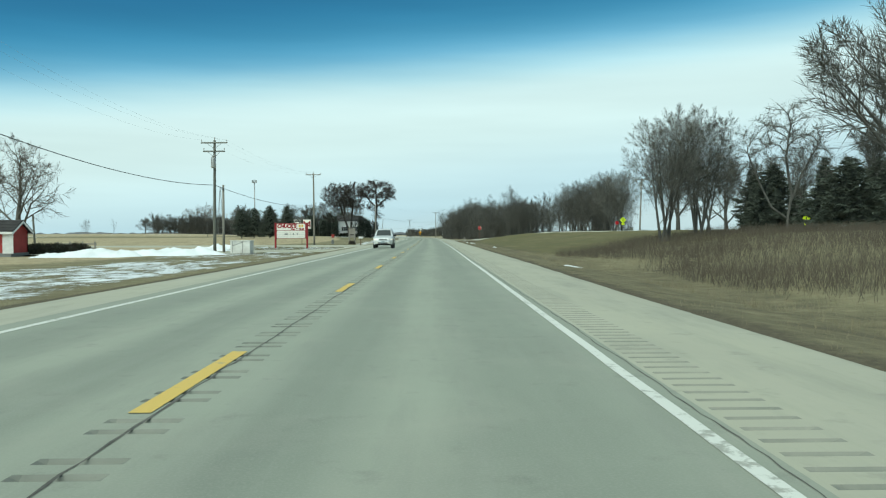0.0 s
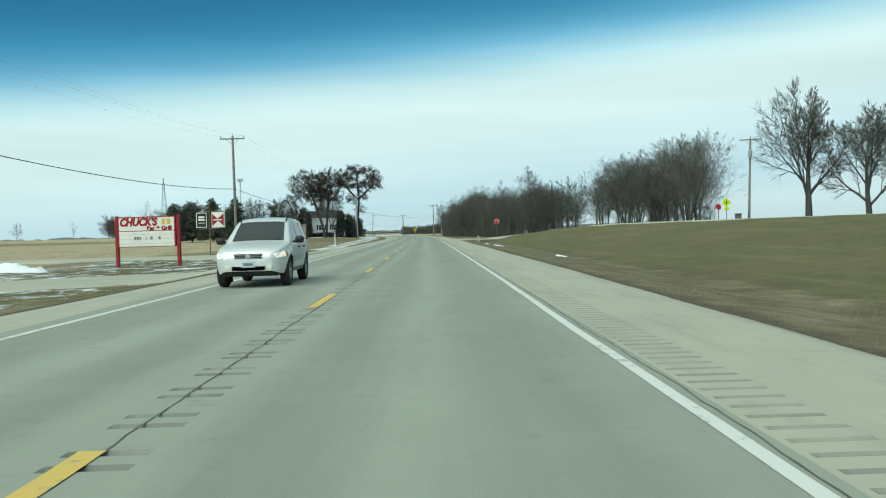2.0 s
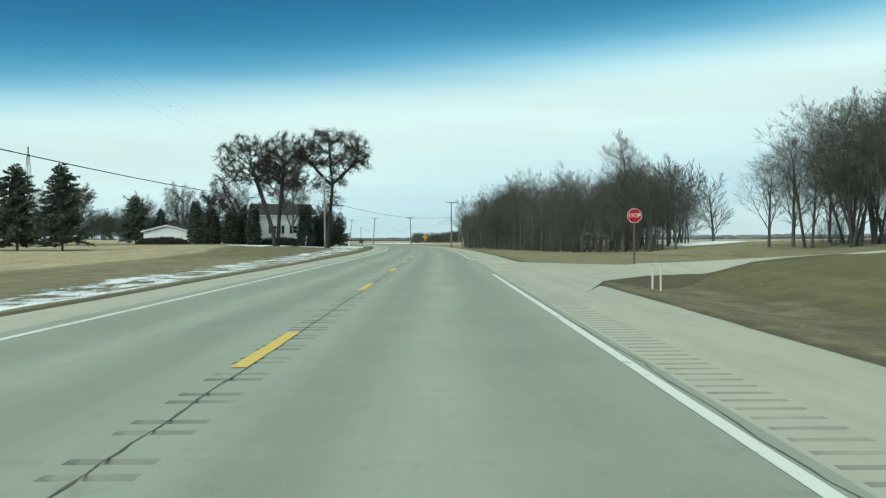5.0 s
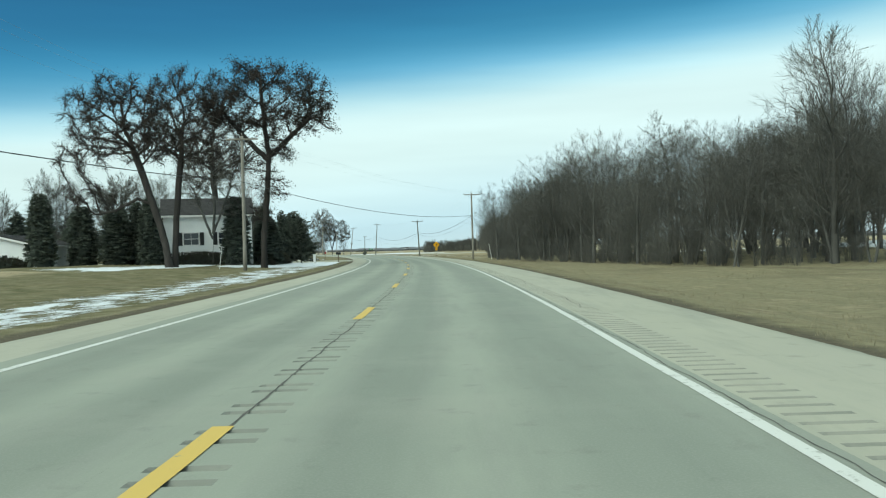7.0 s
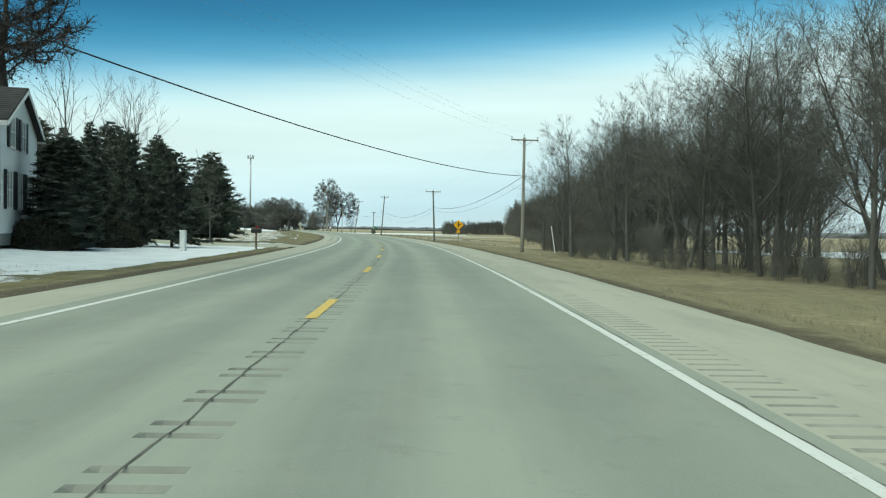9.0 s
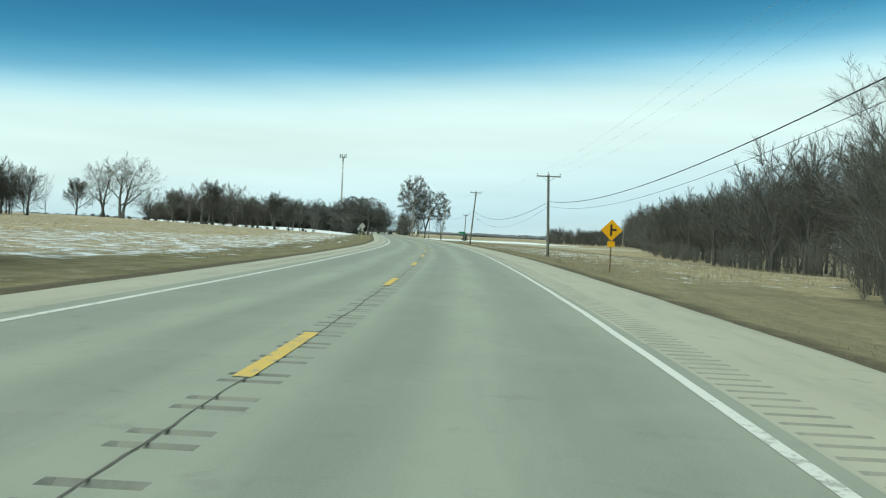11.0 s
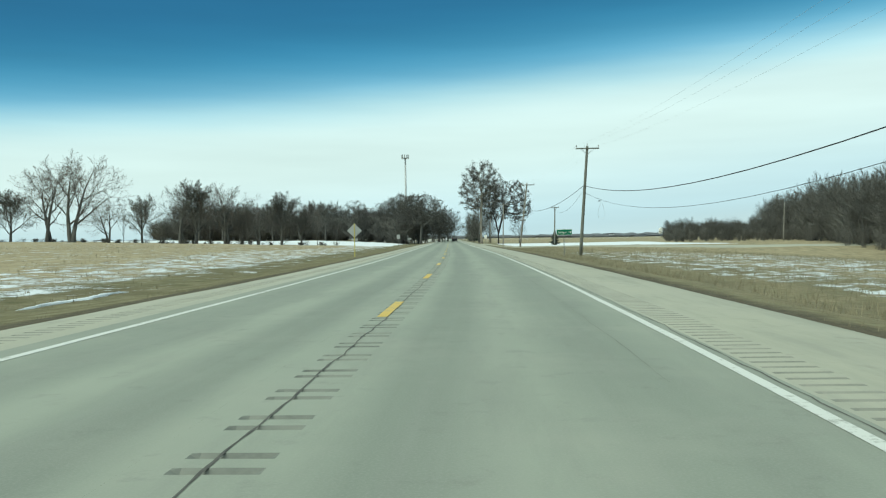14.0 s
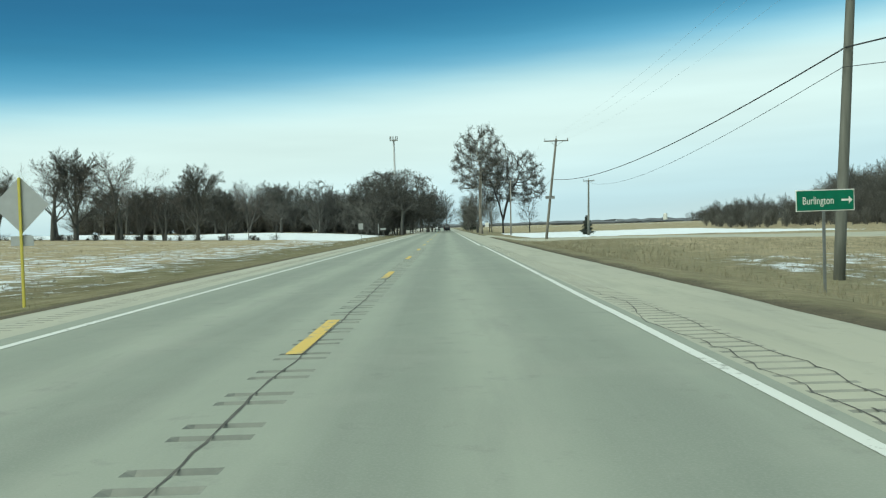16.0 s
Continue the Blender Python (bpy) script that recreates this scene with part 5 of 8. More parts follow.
def conifer_parts(seed, height, width, shape=1.0, base=0.04, plumes=False, close=False):
    """Trunk, many drooping sprays and an added dark core, standing for inner shade, of a spruce, fir or cedar."""
    rng = np.random.default_rng(seed)
    P0, P1, R = [], [], []
    n = int(90 + height * (34 if close else 22))
    core_v = []
    ph = rng.uniform(0, 6, 4)
    for i in range(n):
        t = base + (1 - base) * (i + rng.random()) / n
        z = t * height
        a = i * 2.39996 + rng.normal(0, 0.3)
        lump = 1 + 0.16 * math.sin(3 * a + 9 * t + ph[0]) + 0.14 * math.sin(2 * a - 14 * t + ph[1]) + 0.10 * math.sin(26 * t + ph[2])
        if plumes:
            lump += 0.25 * math.sin(5 * a + 17 * t + ph[3]) * math.sin(21 * t + 2 * a)
        r = width * (1 - t) ** shape * min(1.0, 0.55 + 4.0 * t) * (rng.uniform(0.88, 1.04) * (1 + 0.35 * (lump - 1)) if close else rng.uniform(0.66, 1.1) * lump) + (0.05 if close else 0.15)
        d = np.array([math.cos(a), math.sin(a), 0])
        side = np.array([-d[1], d[0], 0])
        q0 = np.array([0, 0, z])
        tip = d * r + np.array([0, 0, z + r * rng.uniform(-0.22, 0.30)])
        for f in np.linspace(0.45, 1.0, 13):
            b = q0 + (tip - q0) * f
            for sgn in (-1, 0, 1):
                w = 0.72 * r * 0.26 * (1.2 - 0.6 * f) * rng.uniform(0.5, 1.4) + 0.14
                P0.append(b)
                P1.append(b + d * w * 0.7 + side * (sgn + rng.normal(0, 0.3)) * w * rng.uniform(0.4, 1.1) + np.array([0, 0, rng.uniform(-0.5, 0.6) * w]))
                R.append(0.022 + w * 0.11)
    leaf = slivers(np.array(P0), np.array(P1), np.array(R), rng)
    # added core: blocks light so the crown looks dense and dark inside
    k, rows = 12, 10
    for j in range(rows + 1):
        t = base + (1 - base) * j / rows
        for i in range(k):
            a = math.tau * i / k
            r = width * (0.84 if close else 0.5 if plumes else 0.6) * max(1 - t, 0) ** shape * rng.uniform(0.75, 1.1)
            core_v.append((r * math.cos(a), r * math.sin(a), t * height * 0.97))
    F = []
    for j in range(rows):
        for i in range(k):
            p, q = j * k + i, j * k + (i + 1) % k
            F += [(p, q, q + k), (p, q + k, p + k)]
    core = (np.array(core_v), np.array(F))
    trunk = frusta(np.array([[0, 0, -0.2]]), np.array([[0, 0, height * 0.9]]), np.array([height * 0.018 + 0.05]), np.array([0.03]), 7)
    return [("trunk", mesh_data("trunk", *trunk, M["bark"])), ("inner_mass", mesh_data("inner_mass", *core, M["foliage_shade"])),
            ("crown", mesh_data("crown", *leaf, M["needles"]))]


CON = {"spruce": (10.0, conifer_parts(1, 10.0, 3.4, 0.75)), "spruce_b": (9.0, conifer_parts(2, 9.0, 3.7, 0.6)), "pine": (9.0, conifer_parts(3, 9.0, 4.0, 0.5, 0.10, True)),
       "cedar": (6.0, conifer_parts(4, 6.0, 1.05, 0.32, 0.02, close=True)), "small": (4.0, conifer_parts(5, 4.0, 1.3, 0.9))}
CON_LABEL = {"spruce": "dark green spruce with dense drooping boughs", "spruce_b": "broad dark spruce reaching to the ground", "pine": "bushy dark evergreen with an uneven crown",
             "cedar": "narrow columnar dark evergreen", "small": "small pointed evergreen in the open field"}


def conifer(key, x, y, height, turn=0.0, z=None, wide=1.0, group=""):
    h, parts = CON[key]
    k = height / h
    top = new("evergreen")
    top.matrix_basis = pose(x, y, (land_xy(x, y) if z is None else z) - 0.05, 0, 0, turn) @ Matrix.Diagonal((k * wide, k * wide, k, 1))
    tagged(top, CON_LABEL[key], "evergreen tree", group)
    for name, me in parts:
        ob = new(name, me)
        ob.parent = top
    return top


def round_bush(x, y, rx, ry, h, seed, label, category="bush", turn=0.0, material="hedge_leaf"):
    """A clipped or rounded bush: a skin of short sprays round an added core coloured as inner shade."""
    rng = np.random.default_rng(seed)
    n = int(500 + 320 * rx * ry + 240 * rx * h)
    n = min(n, 3500)
    a, c = rng.uniform(0, math.tau, n), rng.uniform(-0.05, 1, n)
    q = np.sqrt(np.maximum(1 - c * c, 0)) ** 0.7
    N = np.stack([np.cos(a) * q, np.sin(a) * q, c], -1)
    P = N * np.array([rx, ry, h]) * rng.uniform(0.86, 1.0, (n, 1))
    E = P + (N + rng.normal(0, 0.55, (n, 3))) * 0.16
    leaf = spikes(P, E, np.full(n, 0.05))
    # dark filler inside the bush, its colour standing for shade
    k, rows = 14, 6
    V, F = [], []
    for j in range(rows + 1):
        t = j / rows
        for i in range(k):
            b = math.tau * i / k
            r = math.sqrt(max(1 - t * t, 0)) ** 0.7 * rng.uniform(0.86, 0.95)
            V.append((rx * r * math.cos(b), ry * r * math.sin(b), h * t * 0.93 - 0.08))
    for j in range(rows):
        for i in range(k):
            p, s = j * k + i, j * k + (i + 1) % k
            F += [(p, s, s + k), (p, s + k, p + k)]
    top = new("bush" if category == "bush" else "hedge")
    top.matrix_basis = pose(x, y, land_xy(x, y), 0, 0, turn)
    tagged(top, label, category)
    for name, (vv, ff), mt in (("inner_mass", (np.array(V), np.array(F)), "foliage_shade"), ("foliage", leaf, material)):
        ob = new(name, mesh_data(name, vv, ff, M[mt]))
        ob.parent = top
    return top


# right-hand bank, nearest first
G1 = "trees along the side road"
plant("clump", 20.2, 60.5, 10.8, 20, group=G1, wide=1.1)
plant("clump", 24.8, 66.5, 11.6, 150, group=G1, wide=1.1)
plant("forest_c", 27.5, 72.0, 11.5, 40, group=G1)
plant("fan", 31.5, 47.0, 16.5, 75, group=G1, wide=1.1)
plant("forked", 47.0, 101.0, 16.2, 0, group=G1)
plant("fan", 45.2, 142.8, 16.5, 10, group=G1, wide=0.82)
plant("fan_b", 57.0, 152.0, 15.5, 200, group=G1)
plant("fan", 62.0, 134.0, 15.0, 120, group=G1)
plant("fan_b", 52.0, 88.0, 14.0, 260, group=G1)
for i, (x, y, h, k) in enumerate(((59.0, 143.5, 12.0, "spruce_b"), (52.0, 118.0, 10.0, "spruce_b"), (47.5, 92.0, 8.5, "spruce"), (51.0, 86.0, 8.0, "spruce_b"), (55.5, 96.0, 9.0, "spruce"), (44.5, 80.0, 7.5, "pine"), (70.0, 150.0, 9.0, "spruce_b"))):
    conifer(k, x, y, h, i * 50, wide=0.78 if h > 11 else 1.0, group="evergreens behind the bank")
rngt = np.random.default_rng(77)
# the grove past the junction
G2 = "trees of the grove by the junction"
for row, (count, back, h0) in enumerate(((11, 0.0, 13.0), (8, 4.6, 14.0), (5, 9.0, 14.2))):
    for i in range(count):
        u = (i + 0.5) / count
        y = 214 - 55 * u + rngt.uniform(-1.4, 1.4)
        x = 34.2 + 4.2 * u + back * (1 - 0.75 * u) + rngt.uniform(-0.9, 1.1)
        if row == 2 and u > 0.7:
            continue
        plant(("forest", "forest_b", "forest_c", "clump")[(i + row) % 4], x, y, h0 * rngt.uniform(0.78, 1.1), i * 67 + row * 31, group=G2, wide=1.15)
for i in range(14):
    plant("scrub" if i % 2 else "scrub_b", 36 + rngt.uniform(0, 9), 168 + i * 3.4, rngt.uniform(3.0, 5.5), i * 49, group="scrub in the grove")
# the near corner of the roadside wood
spots = [on_road(s, 27 + (s - 234) * 0.15 + rngt.uniform(0, 1) * max(4, (s - 230) * 0.62)) for s in np.arange(238, 264, 1.0)]
merged_trees("woodland", spots, "dense corner of the bare roadside wood", "woodland", ("light", "light_b", "light_c"), 9, 12.5, 21)
# the roadside wood on the right
G3 = "trees of the roadside wood"


def wood_edge(s):
    return np.interp(s, [222, 232, 243, 254, 271, 290, 302, 318, 335, 380, 404, 490, 560, 700, 900], [27, 25, 20, 18, 16, 15, 15.5, 18, 24, 30, 31, 36, 48, 60, 70])


plant("forest_b", 24.0, 232.0, 16.0, 60, group=G3, wide=1.1)
plant("forest", 25.8, 233.5, 14.5, 200, group=G3)
for i, (s, o) in enumerate(((262, 19.5), (268, 22), (274, 18.5), (282, 20.5), (250, 24))):
    plant(("forest_b", "forest_c", "forest")[i % 3], *on_road(s, o), 11.8 + 0.9 * math.sin(i * 2.1), i * 77, group=G3, wide=1.15)
plant("forest_c", 27.0, 228.0, 10.5, 160, group=G3)
cnt = 0
for row in range(3):
    for s in np.arange(224, 318, 4.2 + 0.8 * row):
        o = wood_edge(s) + row * 4.2 + rngt.uniform(-1.2, 1.6)
        x, y = on_road(s + rngt.uniform(-1.2, 1.2), o)
        h = rngt.uniform(9.0, 11.0) + (-0.8, 1.4, 2.4, 3.0)[row] + 1.8 * float(step(252, 262, s) * (1 - step(298, 306, s)))
        if ((s < 240 or 264 < s < 306) and row > 1) or (262 < s < 306 and rngt.random() < (0.15, 0.4, 1)[row]):
            continue
        plant(("forest", "forest_b", "forest_c")[rngt.integers(3)], x, y, h, rngt.uniform(0, 360), group=G3, wide=rngt.uniform(0.9, 1.25))
        cnt += 1
for s in np.arange(232, 330, 1.5):
    o = wood_edge(s) + rngt.uniform(-0.8, 4.5)
    x, y = on_road(s, o)
    if 260 < s < 306 and rngt.random() < 0.85:
        continue
    plant(("scrub", "scrub_b")[rngt.integers(2)], x, y, rngt.uniform(3.0, 6.4), rngt.uniform(0, 360), group="scrub along the wood's edge", wide=1.1)
spots = [on_road(s, wood_edge(s) + 15 + rngt.uniform(0, 14)) for s in np.arange(256, 322, 1.8) if s < 260 or s > 304 or int(s * 5) % 5 == 0]
merged_trees("woodland", spots, "dense bare woodland behind the front trees", "woodland", ("light", "light_b", "light_c"), 11, 14.5, 1)
spots = [on_road(s, wood_edge(s) + rngt.uniform(4, 14)) for s in np.arange(250, 322, 1.5) if s < 264 or s > 300]
merged_trees("undergrowth", spots, "tangled bare undergrowth between the trunks", "undergrowth", ("scrub", "scrub_b"), 2.6, 5.5, 9)


# the wood's straight western edge beyond the bend, then its far tail
def far_edge(y):
    return np.interp(y, [316, 340, 365, 420, 520, 600, 700, 900, 1200], [11.5, 14, 15, 16, 12.5, 13, 15, -2, -6])


spots = [(far_edge(y) + rngt.uniform(0, 15), y + rngt.uniform(-2, 2)) for y in np.arange(318, 700, 1.75)]
merged_trees("woodland", spots[:114], "bare wood along the far edge of a field", "woodland", ("light", "light_b", "light_c"), 12.0, 15.5, 2)
merged_trees("woodland", spots[114:], "bare wood along the far edge of a field", "woodland", ("light", "light_b", "light_c"), 11.5, 15.0, 12)
spots = [(rngt.uniform(-17, 9), rngt.uniform(575, 665)) for _ in range(85)]
merged_trees("woodland", spots, "low bare scrub trailing off from the wood", "woodland", ("scrub", "light_b", "light_c"), 4.5, 7.0, 14)
spots = [on_road(s, wood_edge(s) + rngt.uniform(-1.2, 3.5)) for s in np.arange(225, 320, 0.8)]
merged_trees("undergrowth", spots, "dark low brush under the front trees", "undergrowth", ("scrub_b",), 1.0, 2.5, 13)
spots = [on_road(s, wood_edge(s) + rngt.uniform(0.5, 8.5)) for s in np.arange(256, 308, 2.6)]
merged_trees("undergrowth", spots, "knee-high bare brush on the floor of the wood", "undergrowth", ("scrub_b",), 0.7, 1.6, 17)
spots = [(far_edge(y) + rngt.uniform(1, 11), y) for y in np.arange(500, 700, 2.4)]
merged_trees("undergrowth", spots, "tall bare brush thickening the wood's front", "undergrowth", ("thicket",), 4.0, 8.5, 24, wide=1.5)
spots = [(far_edge(y) + rngt.uniform(-1.5, 4), y) for y in np.arange(316, 640, 3.4)]
merged_trees("undergrowth", spots, "tangled bare undergrowth at the wood's foot", "undergrowth", ("scrub", "scrub_b"), 2.5, 5.0, 3)
spots = [(rngt.uniform(-17, 11), rngt.uniform(568, 680)) for _ in range(50)]
merged_trees("undergrowth", spots, "low bare brush at the foot of the trailing scrub", "undergrowth", ("thicket",), 2.2, 4.2, 23)
spots = [(far_edge(y) + rngt.uniform(0, 30), y + rngt.uniform(-4, 4)) for y in np.arange(700, 1200, 7)]
merged_trees("woodland", spots, "far bare wood beyond the fields", "woodland", ("light", "light_b", "light_c"), 8, 11, 4)

# left: the willow yard, the far hedgerow, the evergreen screen
plant("willow", -39.8, 80.0, 12.0, 0, group="yard trees")
plant("willow", -44.0, 60.0, 11.0, 140, group="yard trees")
for i, (x, y, k, h, w) in enumerate(((-45.6, 205, "pine", 7.4, 0.80), (-42.8, 206.5, "pine", 7.6, 0.85), (-38.8, 206, "pine", 8.2, 0.72), (-34.3, 205.5, "pine", 8.2, 0.68))):
    conifer(k, x, y, h, 40 * i + 20, wide=w, group="evergreen screen")
for i, (x, y, k, h, w) in enumerate(((-36.0, 254, "cedar", 6.5, 1.15), (-35.8, 262, "cedar", 5.8, 1.5), (-32.6, 262, "cedar", 5.4, 1.75), (-31.0, 263.2, "cedar", 6.2, 0.9), (-29.0, 261.6, "cedar", 6.6, 1.1),
                                     (-20.7, 262.0, "cedar", 6.7, 1.25), (-38.5, 266, "spruce_b", 5.6, 0.8), (-34, 267.5, "spruce", 6.0, 0.9), (-50.3, 268, "pine", 8.3, 0.75), (-47.0, 271, "spruce_b", 6.2, 0.9),
                                     (-21.6, 277.2, "spruce", 6.6, 0.75), (-19.4, 277, "spruce_b", 6.2, 0.6), (-17.4, 278, "pine", 5.4, 0.75), (-19.6, 270.4, "cedar", 5.0, 1.9))):
    conifer(k, x, y, h, 33 * i, wide=w, group="evergreens round the houses")
spots = [(-98 - rngt.uniform(0, 37), 394 + rngt.uniform(0, 30)) for _ in range(64)]
merged_trees("woodland", spots, "bare hedgerow wood across the field", "woodland", ("light", "light_b", "light_c"), 7.5, 11.0, 5)
for i, (x, y, h) in enumerate(((-60, 268, 11), (-52, 276, 10), (-66, 250, 10), (-45, 276, 11.5), (-40.5, 281, 11.5), (-56, 246, 9), (-49, 283, 10.5), (-37, 284, 12))):
    plant(("fan_b", "light_b", "young", "clump")[i % 4], x, y, h, i * 70, group="trees behind the houses")
plant("light", -134, 327, 6.5, 0, group="field trees")
# the oaks in front of the house
plant("oak", -15.8, 252.3, 17.8, 0, group="front-yard oaks")
plant("oak_leaning", -23.3, 250.4, 16.4, 0, group="front-yard oaks")
plant("oak_upright", -23.1, 251.0, 16.8, 0, group="front-yard oaks")
plant("oak_upright", -27.0, 279.0, 18.0, 150, group="trees behind the houses", wide=1.15)
plant("yard_tree", -22.8, 261.0, 12.0, 0, group="front-yard trees")
plant("young", -30.2, 304.5, 14.2, 40, group="side-yard trees")
# evergreens past the house
for i, (x, y, k, h, w) in enumerate(((-35.0, 297, "spruce_b", 9.0, 0.9), (-31.0, 301, "pine", 9.4, 0.8), (-26.8, 300, "spruce_b", 8.4, 0.85), (-22.7, 301, "pine", 7.3, 0.85), (-28.8, 306, "spruce_b", 8.4, 0.9),
                                     (-24.4, 306.5, "spruce_b", 7.2, 0.9), (-36.5, 304, "spruce", 9.2, 1.0), (-29.0, 293, "spruce_b", 7.4, 0.85))):
    conifer(k, x, y, h, i * 60, wide=w, group="evergreen row by the lawn")
plant("young", *on_road(281, -17.5), 12.0, 20, group="side-yard trees")
plant("young", -20.1, 292.9, 7.0, 60, group="side-yard trees")
plant("young", *on_road(299, -19.5), 13.0, 220, group="side-yard trees")
x, y = on_road(277, -14.2)
round_bush(x, y, 1.7, 1.7, 1.35, 3, "dark rounded evergreen bush on the snowy lawn")
x, y = on_road(271, -15.0)
round_bush(x, y, 1.5, 1.4, 1.2, 4, "dark rounded evergreen bush beside the house")
x, y = on_road(283, -16)
round_bush(x, y, 2.2, 1.3, 0.9, 5, "low brown shrub at the lawn's edge", material="brush")

# left, past the curve: field trees, a belt of woods and the roadside oaks
G4 = "field trees"
for i, (x, y, h, k) in enumerate(((-139.6, 518.3, 20.0, "field_tree"), (-146.0, 519.5, 17.5, "field_tree"), (-131.7, 520.2, 9.8, "field_tree"), (-128.6, 520.9, 8.6, "young"), (-124.8, 521.9, 10.8, "fan_b"),
                                  (-116.6, 523.8, 13.6, "field_tree"), (-113.6, 524.6, 14.4, "fan_b"), (-107.3, 526.0, 13.6, "field_tree"), (-110.6, 525.0, 10.5, "young"), (-96.0, 529.0, 12.0, "fan_b"), (-152, 515, 12.0, "fan_b"),
                                  (-160, 512, 12.5, "young"), (-172, 508, 11.0, "fan_b"), (-190, 505, 10.0, "young"), (-88.5, 530.5, 8.5, "young"), (-100.6, 527.6, 9.0, "field_tree"), (-91.8, 530.0, 7.6, "fan_b"), (-84.6, 531.6, 6.4, "young"), (-104.0, 526.6, 8.2, "clump"))):
    plant(k, x, y, h, i * 83, group=G4)
spots = [(x + rngt.uniform(-3, 3), 590 + (x + 75) * -0.25 + rngt.uniform(0, 60)) for x in np.arange(-180, -84, 0.7)]
merged_trees("woodland", spots, "dark bare wood behind a snowy field", "woodland", ("light", "light_b", "light_c"), 10, 13.6, 6)
spots = [(x + rngt.uniform(-3, 3), 586 + (x + 75) * -0.25 + rngt.uniform(0, 14)) for x in np.arange(-182, -86, 0.85)]
merged_trees("undergrowth", spots, "tangled bare undergrowth at the wood's foot", "undergrowth", ("thicket",), 5.0, 9.0, 7, wide=1.7)
spots = [(-195 + i * 1.5 + rngt.uniform(-1, 1), 511 + i * 0.22 + rngt.uniform(-1.5, 2.5)) for i in range(75)]
merged_trees("undergrowth", spots, "low brushy fence row across the field", "undergrowth", ("scrub_b", "thicket"), 0.5, 1.3, 8, wide=2.6)
for i, (x, y, h, k) in enumerate(((-168, 606, 12.5, "fan_b"), (-159, 603, 13.4, "field_tree"), (-150, 601, 12.0, "fan_b"), (-141, 600, 13.0, "forked"), (-131, 597, 12.0, "fan_b"),
                                  (-121, 594, 12.8, "field_tree"), (-112, 592, 11.8, "fan_b"), (-102, 590, 11.8, "forked"))):
    plant(k, x, y, h, i * 61, group="front trees of the belt", wide=1.1)
plant("oak_broad", -80.5, 582, 13.5, 20, group="roadside oaks", wide=1.1)
plant("oak_broad", -88.5, 596, 14.5, 110, group="roadside oaks")
plant("oak_broad", -96.0, 610, 14.0, 230, group="roadside oaks", wide=1.05)
x, y = on_road(596, 9.0)
plant("sycamore", x, y, 22.5, 15, group="roadside giants")
x, y = on_road(600, 13.8)
plant("elm", x, y, 18.6, 0, group="roadside giants")
for i, (s, o, h) in enumerate(((622, 9, 12), (640, 10, 11), (660, 9, 12), (690, 9, 13), (720, 9.5, 12), (655, 14, 12), (605, 20, 9), (630, -11, 12), (660, -10, 13), (700, -10, 12), (740, -10, 12), (760, 10, 12))):
    x, y = on_road(s, o)
    plant(("light", "light_b")[i % 2], x, y, h, i * 77, group="trees lining the far road")
x, y = on_road(545, 22.6)
conifer("small", x, y, 2.9, 10, group="field evergreens")
for s, o, h in ((780, 12, 12), (790, -14, 10), (830, 14, 13)):
    x, y = on_road(s, o)
    conifer("spruce", x, y, h, s, group="far evergreens")


